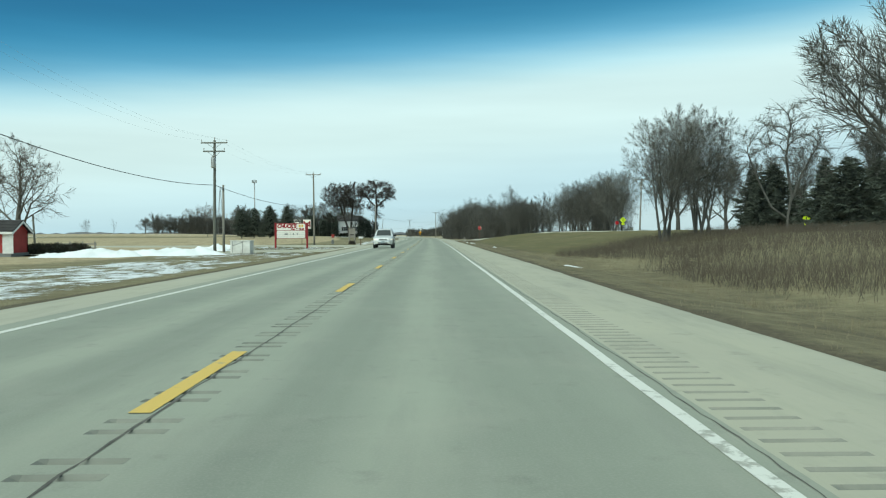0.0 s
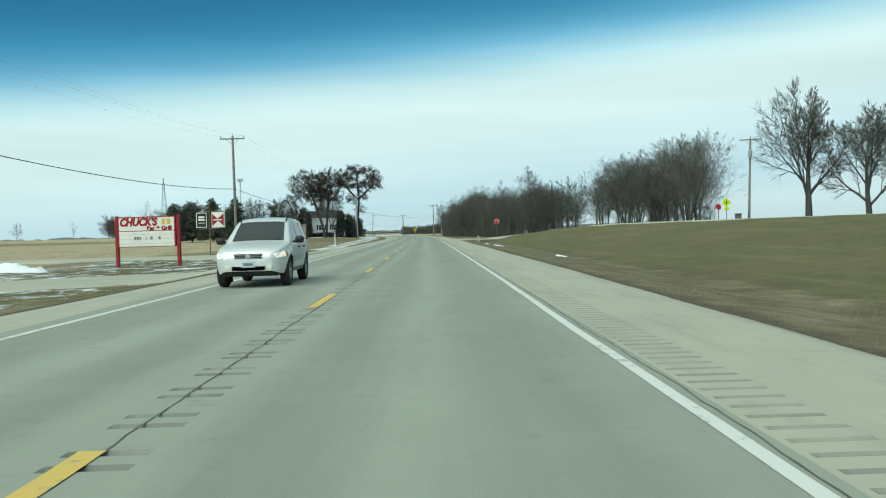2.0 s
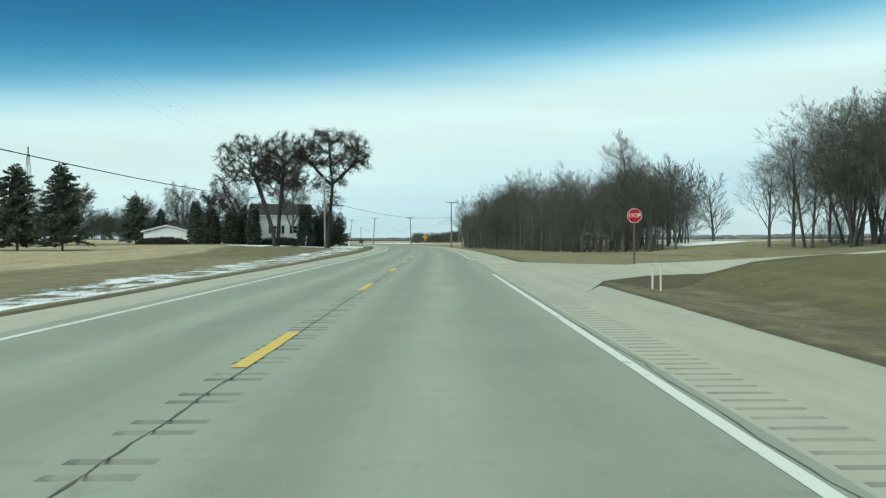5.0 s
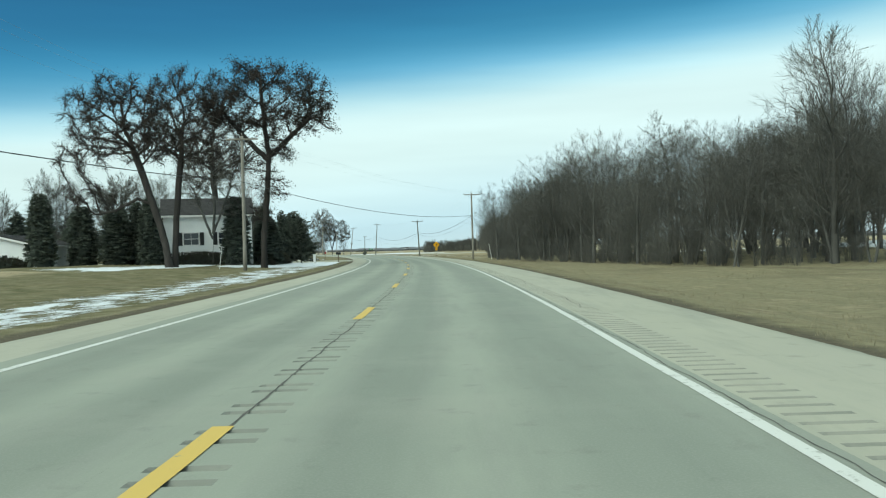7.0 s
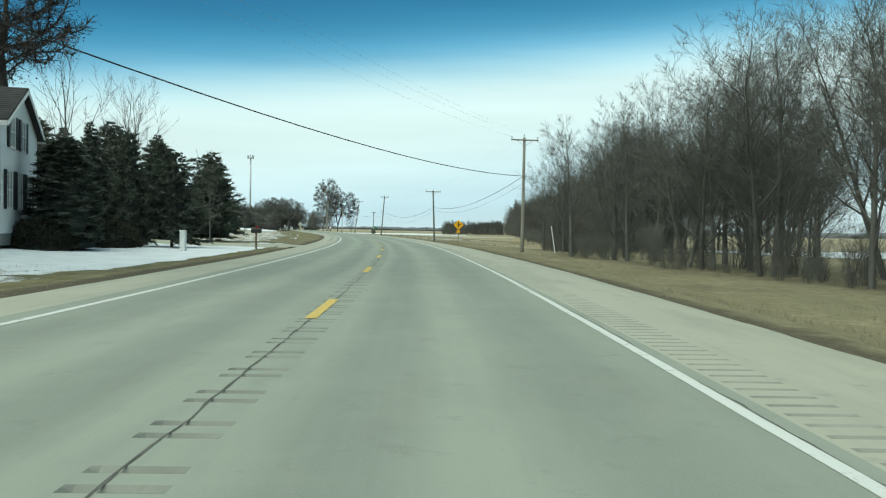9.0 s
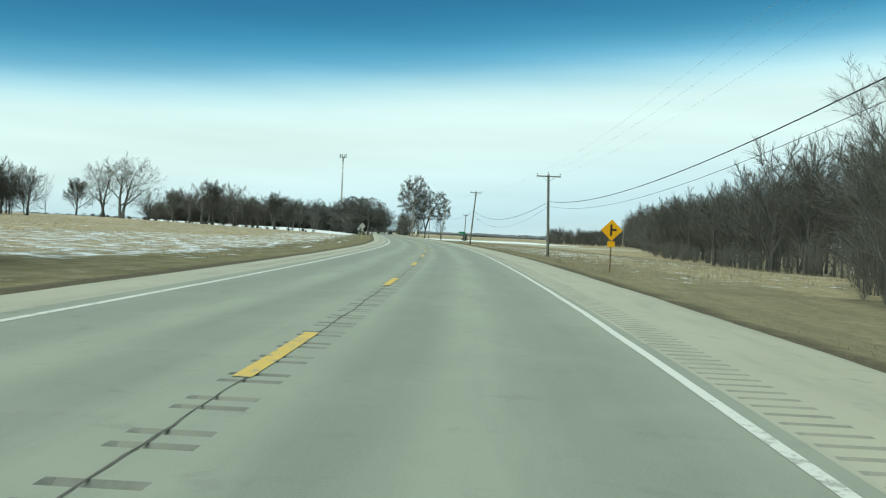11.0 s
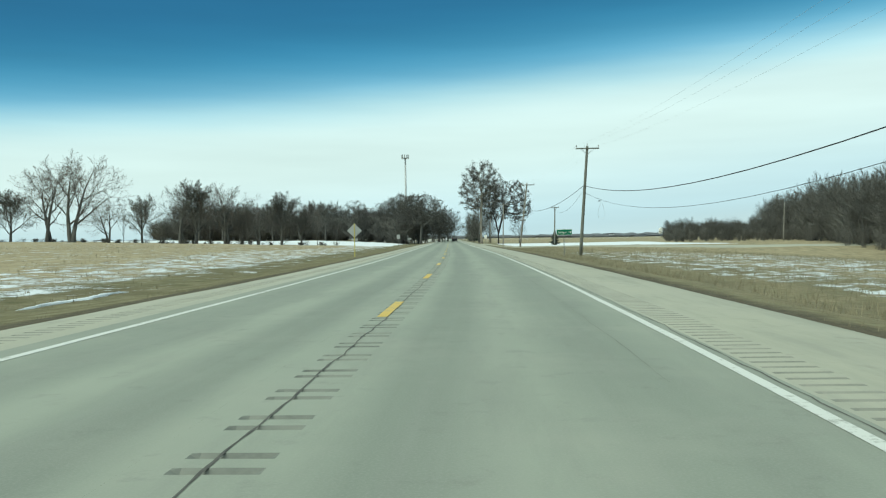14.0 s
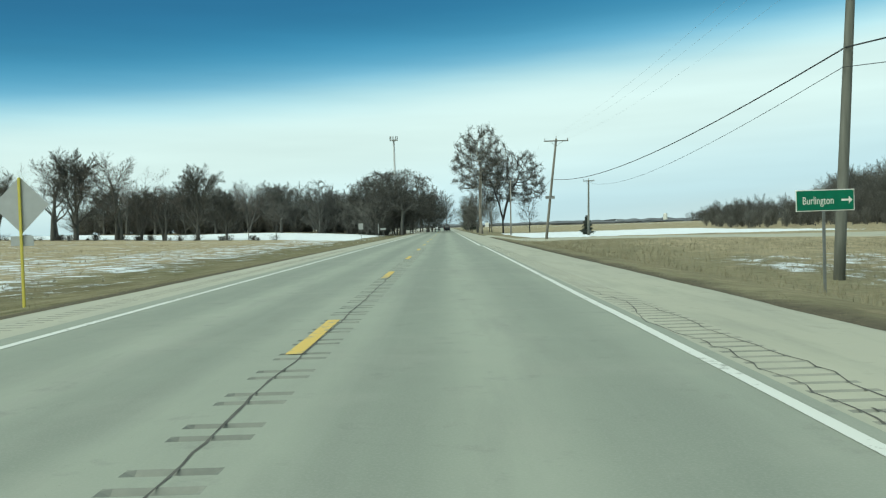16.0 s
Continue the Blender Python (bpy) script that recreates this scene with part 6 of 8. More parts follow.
# ---- utility poles and wires ----
def utility_pole(base, top, arm=2.4, arm_turn=0.0, wood="pole_wood", transformer=False, second_arm=False, fork=True, label="", lamp=False, plate_at=None):
    """A leaning wooden pole with crossarm, braces and insulators; returns the attachment points."""
    b, t = Vector(base), Vector(top)
    p = thing("utility_pole", (b.x, b.y, b.z, 0, 0, 0), label or "weathered wooden utility pole with a crossarm and insulators", "utility pole", "utility poles")
    up = t - b
    g = Geo()
    n = 7
    g.tube([up * (i / n) - Vector((0, 0, 0.3 if i == 0 else 0)) for i in range(n + 1)], [0.155 - 0.045 * i / n for i in range(n + 1)], 10)
    g.obj("shaft", wood, p, smooth=True)
    ends = []
    turn = Matrix.Rotation(radians(arm_turn), 3, "Z")
    ax = turn @ Vector((1, 0, 0))
    ay = turn @ Vector((0, 1, 0))

    def crossarm(h, length):
        c = up * h
        m = turn
        Geo().box(c + ay * -0.14, (length, 0.10, 0.12), m, 0.012).obj("crossarm", wood, p)
        if fork:
            for s in (-1, 1):
                Geo().tube([c + ay * -0.2 + ax * s * length * 0.28 + Vector((0, 0, -0.05)), c + ay * -0.13 + Vector((0, 0, -0.55))], 0.018, 5).obj("brace", "steel_post", p)
        pts = []
        for s in (-0.47, 0.47):
            q = c + ay * -0.14 + ax * s * length + Vector((0, 0, 0.06))
            Geo().lathe([(0.012, 0.0), (0.015, 0.09), (0.05, 0.10), (0.055, 0.14), (0.03, 0.16), (0.045, 0.18), (0.045, 0.21), (0.012, 0.23)], q, n=10).obj("insulator", "porcelain", p)
            pts.append(b + q + Vector((0, 0, 0.2)))
        return pts

    if arm:
        ends += crossarm(0.975, arm)
        q = up * 1.0
        Geo().lathe([(0.012, 0.0), (0.015, 0.12), (0.05, 0.13), (0.055, 0.17), (0.03, 0.19), (0.045, 0.21), (0.012, 0.24)], q, n=10).obj("insulator", "porcelain", p)
        ends.append(b + q + Vector((0, 0, 0.2)))
    if second_arm:
        crossarm(0.90, arm * 0.82)
    if transformer:
        c = up * 0.80 + ay * -0.38
        can = Geo().lathe([(0.02, -0.52), (0.21, -0.5), (0.225, -0.45), (0.225, 0.36), (0.21, 0.42), (0.06, 0.48), (0.02, 0.49)], c, n=16).obj("transformer", "grey_metal", p, "grey transformer can", smooth=True)
        for s in (-1, 1):
            Geo().lathe([(0.02, 0.0), (0.05, 0.03), (0.03, 0.08), (0.05, 0.12), (0.02, 0.2)], c + Vector((0.1 * s, 0, 0.42)), n=8).obj("bushing", "porcelain", can)
        Geo().box(c + ay * 0.2, (0.12, 0.2, 0.5), turn, 0.01).obj("bracket", "steel_post", p)
    if plate_at:
        Geo().box(up * plate_at + Vector((0, -0.2, 0)), (1.0, 0.05, 0.32), None, 0.01).obj("notice_plate", "steel_post", p, "dark plate fixed across the pole")
    return ends


def wire(name, a, b, sag, r, material, label, group="overhead wires", n=18):
    a, b = Vector(a), Vector(b)
    pts = [a.lerp(b, t) - Vector((0, 0, 4 * sag * t * (1 - t))) for t in (i / n for i in range(n + 1))]
    ob = Geo().tube(pts, r, 5, False).obj(name, material, None)
    return tagged(ob, label, "cable", group)


eZ = utility_pole((-18.6, 31.5, -0.45), (-18.6, 31.6, 10.1))
eA = utility_pole((-17.8, 71.0, -0.41), (-17.74, 71.06, 9.8), transformer=True, second_arm=True, wood="pole_dark", label="wooden utility pole with two crossarms and a grey transformer")
eB = utility_pole((-17.1, 130.3, -0.5), (-17.2, 130.45, 11.1), second_arm=False, transformer=False)
eD = utility_pole((-14.73, 241.7, 0.1), (-15.0, 243.0, 10.1), arm_turn=8)
eR1 = utility_pole((2.99, 305.68, -0.6), (3.01, 305.44, 9.25), arm_turn=12)
eR2 = utility_pole((-8.15, 372.0, -0.75), (-8.45, 371.45, 7.65), arm=2.45, arm_turn=12, wood="pole_dark", label="brown wooden utility pole beside a stubble field")
eR3 = utility_pole((-25.1, 441.1, -0.6), (-24.42, 441.79, 9.35), arm=2.1, arm_turn=14, wood="pole_dark", label="leaning brown utility pole beside a stubble field")
eR5 = utility_pole((-41.6, 508.0, -0.5), (-40.14, 507.34, 10.3), arm=2.6, arm_turn=14, plate_at=0.42, label="utility pole with a crossarm and a plate across it")
eR4 = utility_pole((-39.4, 538.0, -0.4), (-39.2, 538.03, 7.3), arm=1.6, arm_turn=14, wood="pole_dark", label="short dark utility pole by a snowy field")
eC = utility_pole((38.6, 143.6, 1.5), (38.95, 143.58, 10.9), arm=2.4, arm_turn=-20, transformer=True, label="utility pole with a grey transformer above the bank")
x6, y6 = on_road(575, 13.5)
eR6 = utility_pole((x6, y6, -0.4), (x6 + 0.2, y6, 9.5), arm=2.2, arm_turn=14)
x7, y7 = on_road(640, 13.5)
eR7 = utility_pole((x7, y7, -0.3), (x7, y7, 9.5), arm=2.2, arm_turn=14)
x8, y8 = (8.8, 570.5)
utility_pole((x8, y8, -0.3), (x8 + 0.3, y8, 8.0), arm=1.8, arm_turn=80)
st = thing("utility_pole", (-17.87, 74.6, -0.45), "short bare pole with a lamp bracket beside the taller one", "utility pole", "utility poles")
Geo().tube([(0, 0, -0.3), (0, 0, 3.2), (0, 0, 6.4)], [0.13, 0.115, 0.10], 10).obj("shaft", "pole_wood", st, smooth=True)
Geo().lathe([(0.03, 0.0), (0.13, 0.05), (0.10, 0.22), (0.03, 0.26)], (0.0, -0.25, 5.95), n=12).obj("lamp_head", "grey_metal", st)

st = thing("utility_pole", (-41.0, 86.0, -0.45, 0, -3, 0), "short bare pole standing alone behind the yard", "utility pole", "utility poles")
Geo().tube([(0, 0, -0.3), (0, 0, 2.0), (0, 0, 3.9)], [0.12, 0.11, 0.10], 10).obj("shaft", "pole_dark", st, smooth=True)
Geo().lathe([(0.115, 0.0), (0.115, 0.05), (0.02, 0.09)], (0, 0, 3.88), n=10).obj("cap", "steel_post", st)

chain = [eZ, eA, eB, eD]
for a, b in zip(chain, chain[1:]):
    for k in range(3):
        wire("power_line", a[k], b[k], 0.9, 0.003, "wire", "thin bare power line between poles")
right_chain = [eR1, eR2, eR3, eR5, eR6, eR7]
for a, b in zip(right_chain, right_chain[1:]):
    for k in range(3):
        wire("power_line", a[k], b[k], 0.8, 0.003, "wire", "thin bare power line between poles")
for k in range(3):
    wire("power_line", eD[k], eR1[k], 0.9, 0.003, "wire", "thin bare power line crossing the highway")
CAB = [(-18.6, 31.6, 6.3), (-17.8, 71.0, 5.75), (-17.15, 130.35, 5.9), (-14.85, 242.3, 6.6), (3.0, 305.55, 5.95)]
for i, (a, b) in enumerate(zip(CAB, CAB[1:])):
    wire("telephone_cable", a, b, (0.7, 0.75, 1.4, 1.1)[i], 0.024, "cable", "thick black telephone cable slung between poles")
CAB = [(3.0, 305.55, 5.95), (-8.3, 371.7, 4.95), (-24.75, 441.45, 5.75), (-40.8, 507.6, 6.0), (x6, y6, 5.6)]
for i, (a, b) in enumerate(zip(CAB, CAB[1:])):
    wire("telephone_cable", a, b, (1.2, 1.7, 1.15, 1.4)[i], 0.022, "cable", "thick black telephone cable slung between poles")
CAB = [(3.0, 305.55, 5.35), (-8.3, 371.7, 4.5), (-24.85, 441.35, 5.2), (-39.3, 538.0, 6.9)]
for i, (a, b) in enumerate(zip(CAB, CAB[1:])):
    wire("telephone_cable", a, b, (1.3, 2.3, 1.3)[i], 0.010, "cable", "slim black telephone cable below the main one")
# splice box and a spare loop hanging on the cable
ax_, bx_ = Vector((-8.3, 371.7, 4.5)), Vector((-24.85, 441.35, 5.2))
sp = ax_.lerp(bx_, 0.86) - Vector((0, 0, 4 * 2.3 * 0.86 * 0.14))
along_c = (bx_ - ax_).normalized()
tagged(Geo().tube([sp + along_c * k - Vector((0, 0, 0.045)) for k in (0.5, 0.65, 1.25, 1.4)], [0.02, 0.045, 0.045, 0.02], 8).obj("splice_case", "steel_post"), "slim grey splice case hung under a cable", "splice case")
loop = [sp + Vector((math.sin(a) * 0.3 * (1 - math.cos(a)) * 0.7, 0.0, -0.004 - 0.75 * (1 - math.cos(a)))) for a in (math.tau * i / 20 for i in range(21))]
tagged(Geo().tube(loop, 0.006, 5, False).obj("cable_loop", "wire"), "spare loop of grey cable hanging in the air", "cable")

# ---- cell tower, windmill mast ----
tw = thing("cell_tower", (-203, 969, 0), "slender grey cell tower with a ring of antennas at the top", "cell tower")
Geo().tube([(0, 0, -0.5), (0, 0, 30), (0, 0, 61)], [1.0, 0.75, 0.55], 10).obj("mast", "grey_metal", tw, smooth=True)
Geo().lathe([(0.3, 61.0), (2.4, 61.2), (2.4, 61.6), (0.3, 61.8)], (0, 0, 0), n=12).obj("platform", "grey_metal", tw)
for k in range(9):
    a = math.tau * k / 9
    Geo().box((2.6 * math.cos(a), 2.6 * math.sin(a), 62.4), (0.5, 0.5, 3.2), Matrix.Rotation(a, 3, "Z"), 0.08).obj("antenna_panel", "grey_metal", tw)
t2 = thing("lattice_tower", (-245, 1010, 0), "distant grey radio mast above the woods", "radio mast")
Geo().tube([(0, 0, 0), (0, 0, 26)], [0.5, 0.35], 6).obj("mast", "grey_metal", t2)
Geo().box((0, 0, 26), (5.0, 0.4, 0.5), None, 0.05).obj("crossbar", "grey_metal", t2)
wm = thing("windmill_tower", (-65, 261.5, -0.4), "old lattice windmill tower without its wheel", "windmill tower")
for sx in (-1, 1):
    for sy in (-1, 1):
        Geo().tube([(sx * 1.0, sy * 1.0, 0), (sx * 0.12, sy * 0.12, 15.6)], 0.05, 4).obj("leg", "steel_post", wm)
for i in range(1, 8):
    h, w = i * 2.0, 1.0 - 0.88 * (i * 2.0) / 15.6
    g = Geo()
    for p, q in (((-1, -1), (1, -1)), ((1, -1), (1, 1)), ((1, 1), (-1, 1)), ((-1, 1), (-1, -1))):
        g.tube([(p[0] * w, p[1] * w, h), (q[0] * w, q[1] * w, h)], 0.025, 4)
    g.obj("girt", "steel_post", wm)
Geo().tube([(0, 0, 15.4), (0, 0, 16.8)], 0.12, 6).obj("head", "steel_post", wm)


# ---- signs ----
def post_box(name, parent, x, z0, z1, w=0.06, d=0.06, material="steel_post", y=0.0):
    return Geo().box((x, y, (z0 + z1) / 2), (w, d, z1 - z0), None, 0.006).obj(name, material, parent)


def regular(n, r, turn=0.0):
    return [(r * math.sin(math.tau * (k + turn) / n), r * math.cos(math.tau * (k + turn) / n)) for k in range(n)]


# the bar's roadside sign
cs = thing("roadside_sign", (-15.75, 100.2, -0.5, 0, 0, -9), "roadside sign of a bar and grill between two red posts", "sign")
for sx in (-1, 1):
    Geo().box((sx * 2.05, 0, 1.6), (0.20, 0.20, 3.2), None, 0.015).obj("post", "red_paint", cs, "red square post")
cab = Geo().box((0, 0, 2.18), (3.84, 0.30, 1.90), None, 0.02).obj("cabinet", "red_paint", cs, "red sign cabinet")
Geo().box((0, -0.155, 2.66), (3.66, 0.02, 0.80), None, 0.004).obj("name_panel", "sign_white", cab, "cream name panel")
Geo().box((0, -0.155, 1.74), (3.66, 0.02, 0.94), None, 0.004).obj("message_panel", "sign_white", cab, "pale changeable-letter panel")
words("lettering", "CHUCK'S", 0.66, "sign_letter_red", cab, pose(-0.55, -0.172, 2.77, 0, 0, 0), squeeze=0.90, shear=0.22, bold=0.036)
words("lettering", "Bar & Grill", 0.33, "sign_letter_red", cab, pose(0.86, -0.172, 2.385, 0, 0, 0), squeeze=1.15, bold=0.02)
for x0 in (1.15, 1.48):
    Geo().plate([(x0 - 0.12, 2.62), (x0 + 0.10, 2.62), (x0 + 0.12, 2.95), (x0 - 0.12, 2.98)], 0.012, Matrix.Translation((0, -0.172, 0))).obj("mug_shape", "sign_gold", cab)
for x0, w in ((-0.75, 0.16), (-0.58, 0.14), (-0.42, 0.12), (-0.02, 0.05), (0.32, 0.18), (0.85, 0.16)):
    Geo().box((x0, -0.17, 1.78), (w * 0.9, 0.008, 0.19)).obj("message_bar", "cladding", cab)
for i in range(3):
    Geo().box((0, -0.168, 1.45 + 0.28 * i), (3.6, 0.008, 0.015)).obj("letter_rail", "grey_metal", cab)

bs = thing("bar_sign_post", (-18.2, 124.6, -0.55, 0, 0, -5), "dark post carrying two small lit-box signs", "sign")
Geo().tube([(0, 0, -0.2), (0, 0, 4.9)], 0.05, 10).obj("post", "brown_wood", bs, "dark round post")
for z in (2.55, 4.15):
    Geo().tube([(-0.9, 0, z), (1.0, 0, z)], 0.03, 6).obj("arm", "steel_post", bs)
b1 = Geo().box((-0.72, 0, 3.35), (1.05, 0.22, 1.42), None, 0.03).obj("sign_box", "sign_black", bs, "dark box sign with a pale border")
for z, w, h in ((3.62, 0.55, 0.16), (3.38, 0.6, 0.16), (3.08, 0.5, 0.05)):
    Geo().box((-0.72, -0.115, z), (w, 0.012, h)).obj("text_bar", "sign_white", b1)
g = Geo()
for c, s in (((-0.72, 4.0), (0.95, 0.05)), ((-0.72, 2.70), (0.95, 0.05)), ((-1.18, 3.35), (0.05, 1.3)), ((-0.26, 3.35), (0.05, 1.3))):
    g.box((c[0], -0.115, c[1]), (s[0], 0.012, s[1]))
g.obj("border", "sign_white", b1)
b2 = Geo().box((0.82, 0, 3.35), (1.20, 0.22, 1.42), None, 0.03).obj("sign_box", "sign_white", bs, "white box sign with a red bow shape")
Geo().plate([(0.28, 3.92), (0.82, 3.45), (1.36, 3.92), (1.36, 2.80), (0.82, 3.25), (0.28, 2.80)], 0.02, Matrix.Translation((0, -0.118, 0))).obj("bow_shape", "red_paint", b2)
Geo().box((0.82, -0.132, 3.35), (0.8, 0.008, 0.10)).obj("text_bar", "sign_white", b2)

ss_ = thing("stop_sign", (11.76, 171.4, land_xy(11.76, 171.4), 0, 0, 4), "red octagonal stop sign on a pale wooden post", "stop sign", "stop signs")
post_box("post", ss_, 0, -0.3, 2.75 - land_xy(11.76, 171.4), 0.09, 0.09, "brown_wood", 0.07)
zc = 2.41 - land_xy(11.76, 171.4)
face = Geo().plate([(a, b + zc) for a, b in regular(8, 0.41, 0.5)], 0.012).obj("face", "sign_white", ss_)
Geo().plate([(a, b + zc) for a, b in regular(8, 0.385, 0.5)], 0.006, Matrix.Translation((0, -0.010, 0))).obj("red_field", "stop_red", face)
words("lettering", "STOP", 0.30, "sign_white", face, pose(0, -0.016, zc, 0, 0, 0), squeeze=0.9, depth=0.002)

for (x, y, z, sz) in ((52.16, 107.28, 3.04, 0.62), (34.94, 140.5, 3.47, 0.56)):
    gz0 = land_xy(x, y)
    w_ = thing("warning_sign", (x, y, gz0, 0, 0, 5), "fluorescent yellow-green diamond warning sign beside the side road", "road sign", "school warning signs")
    post_box("post", w_, 0, -0.3, z - gz0 + 0.3, 0.07, 0.05, "steel_post", 0.04)
    dd = Geo().plate([(0, z - gz0 + sz), (sz, z - gz0), (0, z - gz0 - sz), (-sz, z - gz0)], 0.012).obj("diamond", "sign_lime", w_)
    Geo().box((0, -0.012, z - gz0), (0.12, 0.006, 0.42)).obj("symbol", "sign_black", dd)
    Geo().box((0, 0, z - gz0 - sz - 0.12), (0.55, 0.012, 0.3), None, 0.003).obj("sub_plate", "sign_lime", w_)
w_ = thing("stop_sign", (33.6, 139.2, land_xy(33.6, 139.2), 0, 0, 5), "small weathered red sign on a short post by the side road", "road sign")
post_box("post", w_, 0, -0.3, 1.9, 0.08, 0.06, "brown_wood", 0.05)
Geo().plate([(a, b + 1.55) for a, b in regular(8, 0.32, 0.5)], 0.012).obj("face", "stop_red", w_)
w_ = thing("box", (36.6, 141.5, land_xy(36.6, 141.5)), "small dark utility box beside the pole", "utility box")
Geo().box((0, 0, 0.35), (0.6, 0.5, 0.8), None, 0.04).obj("body", "pole_dark", w_)
Geo().box((0, 0, 0.78), (0.68, 0.58, 0.08), None, 0.02).obj("lid", "black_plastic", w_)

# junction warning sign
gz0 = land_xy(-3.26, 335.16)
ys = thing("warning_sign", (-3.26, 335.16, gz0, 0, 0, 9), "yellow diamond side-road warning sign with a small plate", "road sign")
zc = 1.85 - gz0
post_box("post", ys, 0, -0.3, zc + 0.3, 0.07, 0.05, "brown_wood", 0.04)
dd = Geo().plate([(0, zc + 0.62), (0.62, zc), (0, zc - 0.62), (-0.62, zc)], 0.012).obj("diamond", "sign_yellow", ys)
g = Geo()
g.box((-0.03, -0.012, zc), (0.12, 0.006, 0.66))
g.box((0.14, -0.012, zc + 0.02), (0.26, 0.006, 0.12))
g.obj("junction_symbol", "sign_black", dd)
Geo().box((0, 0, zc - 0.80), (0.42, 0.012, 0.32), None, 0.003).obj("distance_plate", "sign_yellow", ys)

# destination sign
gz0 = land_xy(-26.1, 437.2)
ds = thing("direction_sign", (-26.1, 437.2, gz0, 0, 0, 12), "green direction sign with white lettering and an arrow", "road sign")
zc = 1.54 - gz0
for sx in (-0.02,):
    post_box("post", ds, sx, -0.3, zc + 0.3, 0.06, 0.05, "steel_post", 0.04)
pan = Geo().box((0, 0, zc), (1.32, 0.014, 0.49), None, 0.004).obj("panel", "sign_white", ds, "green panel with a white border")
Geo().box((0, -0.009, zc), (1.28, 0.008, 0.45), None, 0.002).obj("green_field", "sign_green", pan)
words("lettering", "Burlington", 0.25, "sign_white", pan, pose(-0.16, -0.015, zc - 0.01, 0, 0, 0), squeeze=0.68, depth=0.002)
g = Geo()
g.box((0.45, -0.0145, zc), (0.17, 0.006, 0.045))
g.plate([(0.53, zc + 0.085), (0.61, zc), (0.53, zc - 0.085), (0.53, zc - 0.03), (0.53, zc + 0.03)], 0.006, Matrix.Translation((0, -0.0145, 0)))
g.obj("arrow", "sign_white", pan)

# the back of a diamond sign, and plates further on
gz0 = land_xy(-43.26, 431.89)
db = thing("warning_sign", (-43.26, 431.89, gz0, 0, 0, 14), "bare metal back of a diamond sign on a yellow post", "road sign")
zc = 1.95 - gz0
Geo().plate([(0, zc + 0.62), (0.62, zc), (0, zc - 0.62), (-0.62, zc)], 0.012, Matrix.Translation((0, 0.03, 0))).obj("diamond", "sign_back", db)
post_box("post", db, 0, -0.3, zc + 0.6, 0.06, 0.04, "yellow_post", -0.01)
Geo().box((0, 0.03, zc - 0.78), (0.5, 0.012, 0.22), None, 0.003).obj("sub_plate", "sign_back", db)
for (s, o, z, w, h) in ((531, -9.8, 1.95, 0.62, 0.8), (545, -8.6, 1.6, 0.12, 1.4), (560, -9.0, 1.5, 0.9, 0.32), (585, 9.6, 1.9, 0.7, 0.9)):
    x, y = on_road(s, o)
    gz0 = land_xy(x, y)
    q = thing("plate_sign", (x, y, gz0, 0, 0, 14), "grey sign plate on a thin metal post at the roadside", "road sign", "roadside plates")
    post_box("post", q, 0, -0.3, z + 0.4, 0.06, 0.05, "steel_post", 0.04)
    Geo().box((0, 0, z), (w, 0.014, h), None, 0.004).obj("plate", "sign_back" if o < 0 else "sign_white", q)


# ---- small roadside things ----
def mailbox(x, y, z, material, label, turn=0.0):
    m_ = thing("mailbox", (x, y, land_xy(x, y), 0, 0, turn), label, "mailbox", "mailboxes")
    h = z - land_xy(x, y)
    post_box("post", m_, 0, -0.3, h, 0.10, 0.10, "brown_wood")
    prof = [(-0.10, 0), (0.10, 0), (0.10, 0.13)] + [(0.10 * math.cos(a), 0.13 + 0.10 * math.sin(a)) for a in (math.pi * k / 8 for k in range(1, 8))] + [(-0.10, 0.13)]
    Geo().plate([(a * 1.25, b * 1.2 + h) for a, b in prof], 0.55).obj("body", material, m_)
    Geo().plate([(a * 1.3, b * 1.22 + h) for a, b in prof], 0.02, Matrix.Translation((0, -0.285, 0))).obj("door", material, m_)
    Geo().box((0.14, 0.05, h + 0.22), (0.012, 0.05, 0.2)).obj("flag", "red_paint", m_)
    return m_


mailbox(-8.2, 113.2, 0.62, "white_paint", "white mailbox on a wooden post beside the drive", 80)
mailbox(-13.49, 280.75, 0.85, "black_plastic", "dark mailbox on a brown post at the verge", 95)
r_ = thing("marker_sign", (-13.9, 128.4, land_xy(-13.9, 128.4)), "small square red sign on a stake", "marker sign")
post_box("stake", r_, 0, -0.2, 1.4, 0.06, 0.05, "steel_post")
Geo().box((0, -0.04, 1.45), (0.45, 0.02, 0.5), None, 0.004).obj("plate", "barn_red", r_)
Geo().box((-0.05, 0.02, 0.5), (0.35, 0.3, 0.7), None, 0.05).obj("meter_box", "cladding", r_)

nb = thing("notice_board", (-11.5, 135.1, land_xy(-11.5, 135.1), 0, 0, -14), "weathered wooden notice board on two thick posts", "notice board")
for sx in (-0.48, 0.48):
    Geo().box((sx, 0, 1.3), (0.19, 0.18, 2.9), None, 0.02).obj("post", "grey_wood", nb)
for z, h, mt in ((2.15, 0.95, "grey_wood"), (1.32, 0.42, "grey_wood")):
    pn = Geo().box((0, -0.02, z), (0.80, 0.06, h), None, 0.01).obj("panel", mt, nb)
    for k in range(4):
        Geo().box((0, -0.055, z - h / 2 + h * (k + 0.5) / 4), (0.77, 0.012, h / 4 - 0.012), None, 0.003).obj("board", mt, pn)
Geo().box((0, 0, 2.72), (1.2, 0.28, 0.06), None, 0.01).obj("cap", "grey_wood", nb)
round_bush(-11.5, 134.8, 0.45, 0.4, 0.55, 9, "small dry plant at the foot of the board", material="brush")


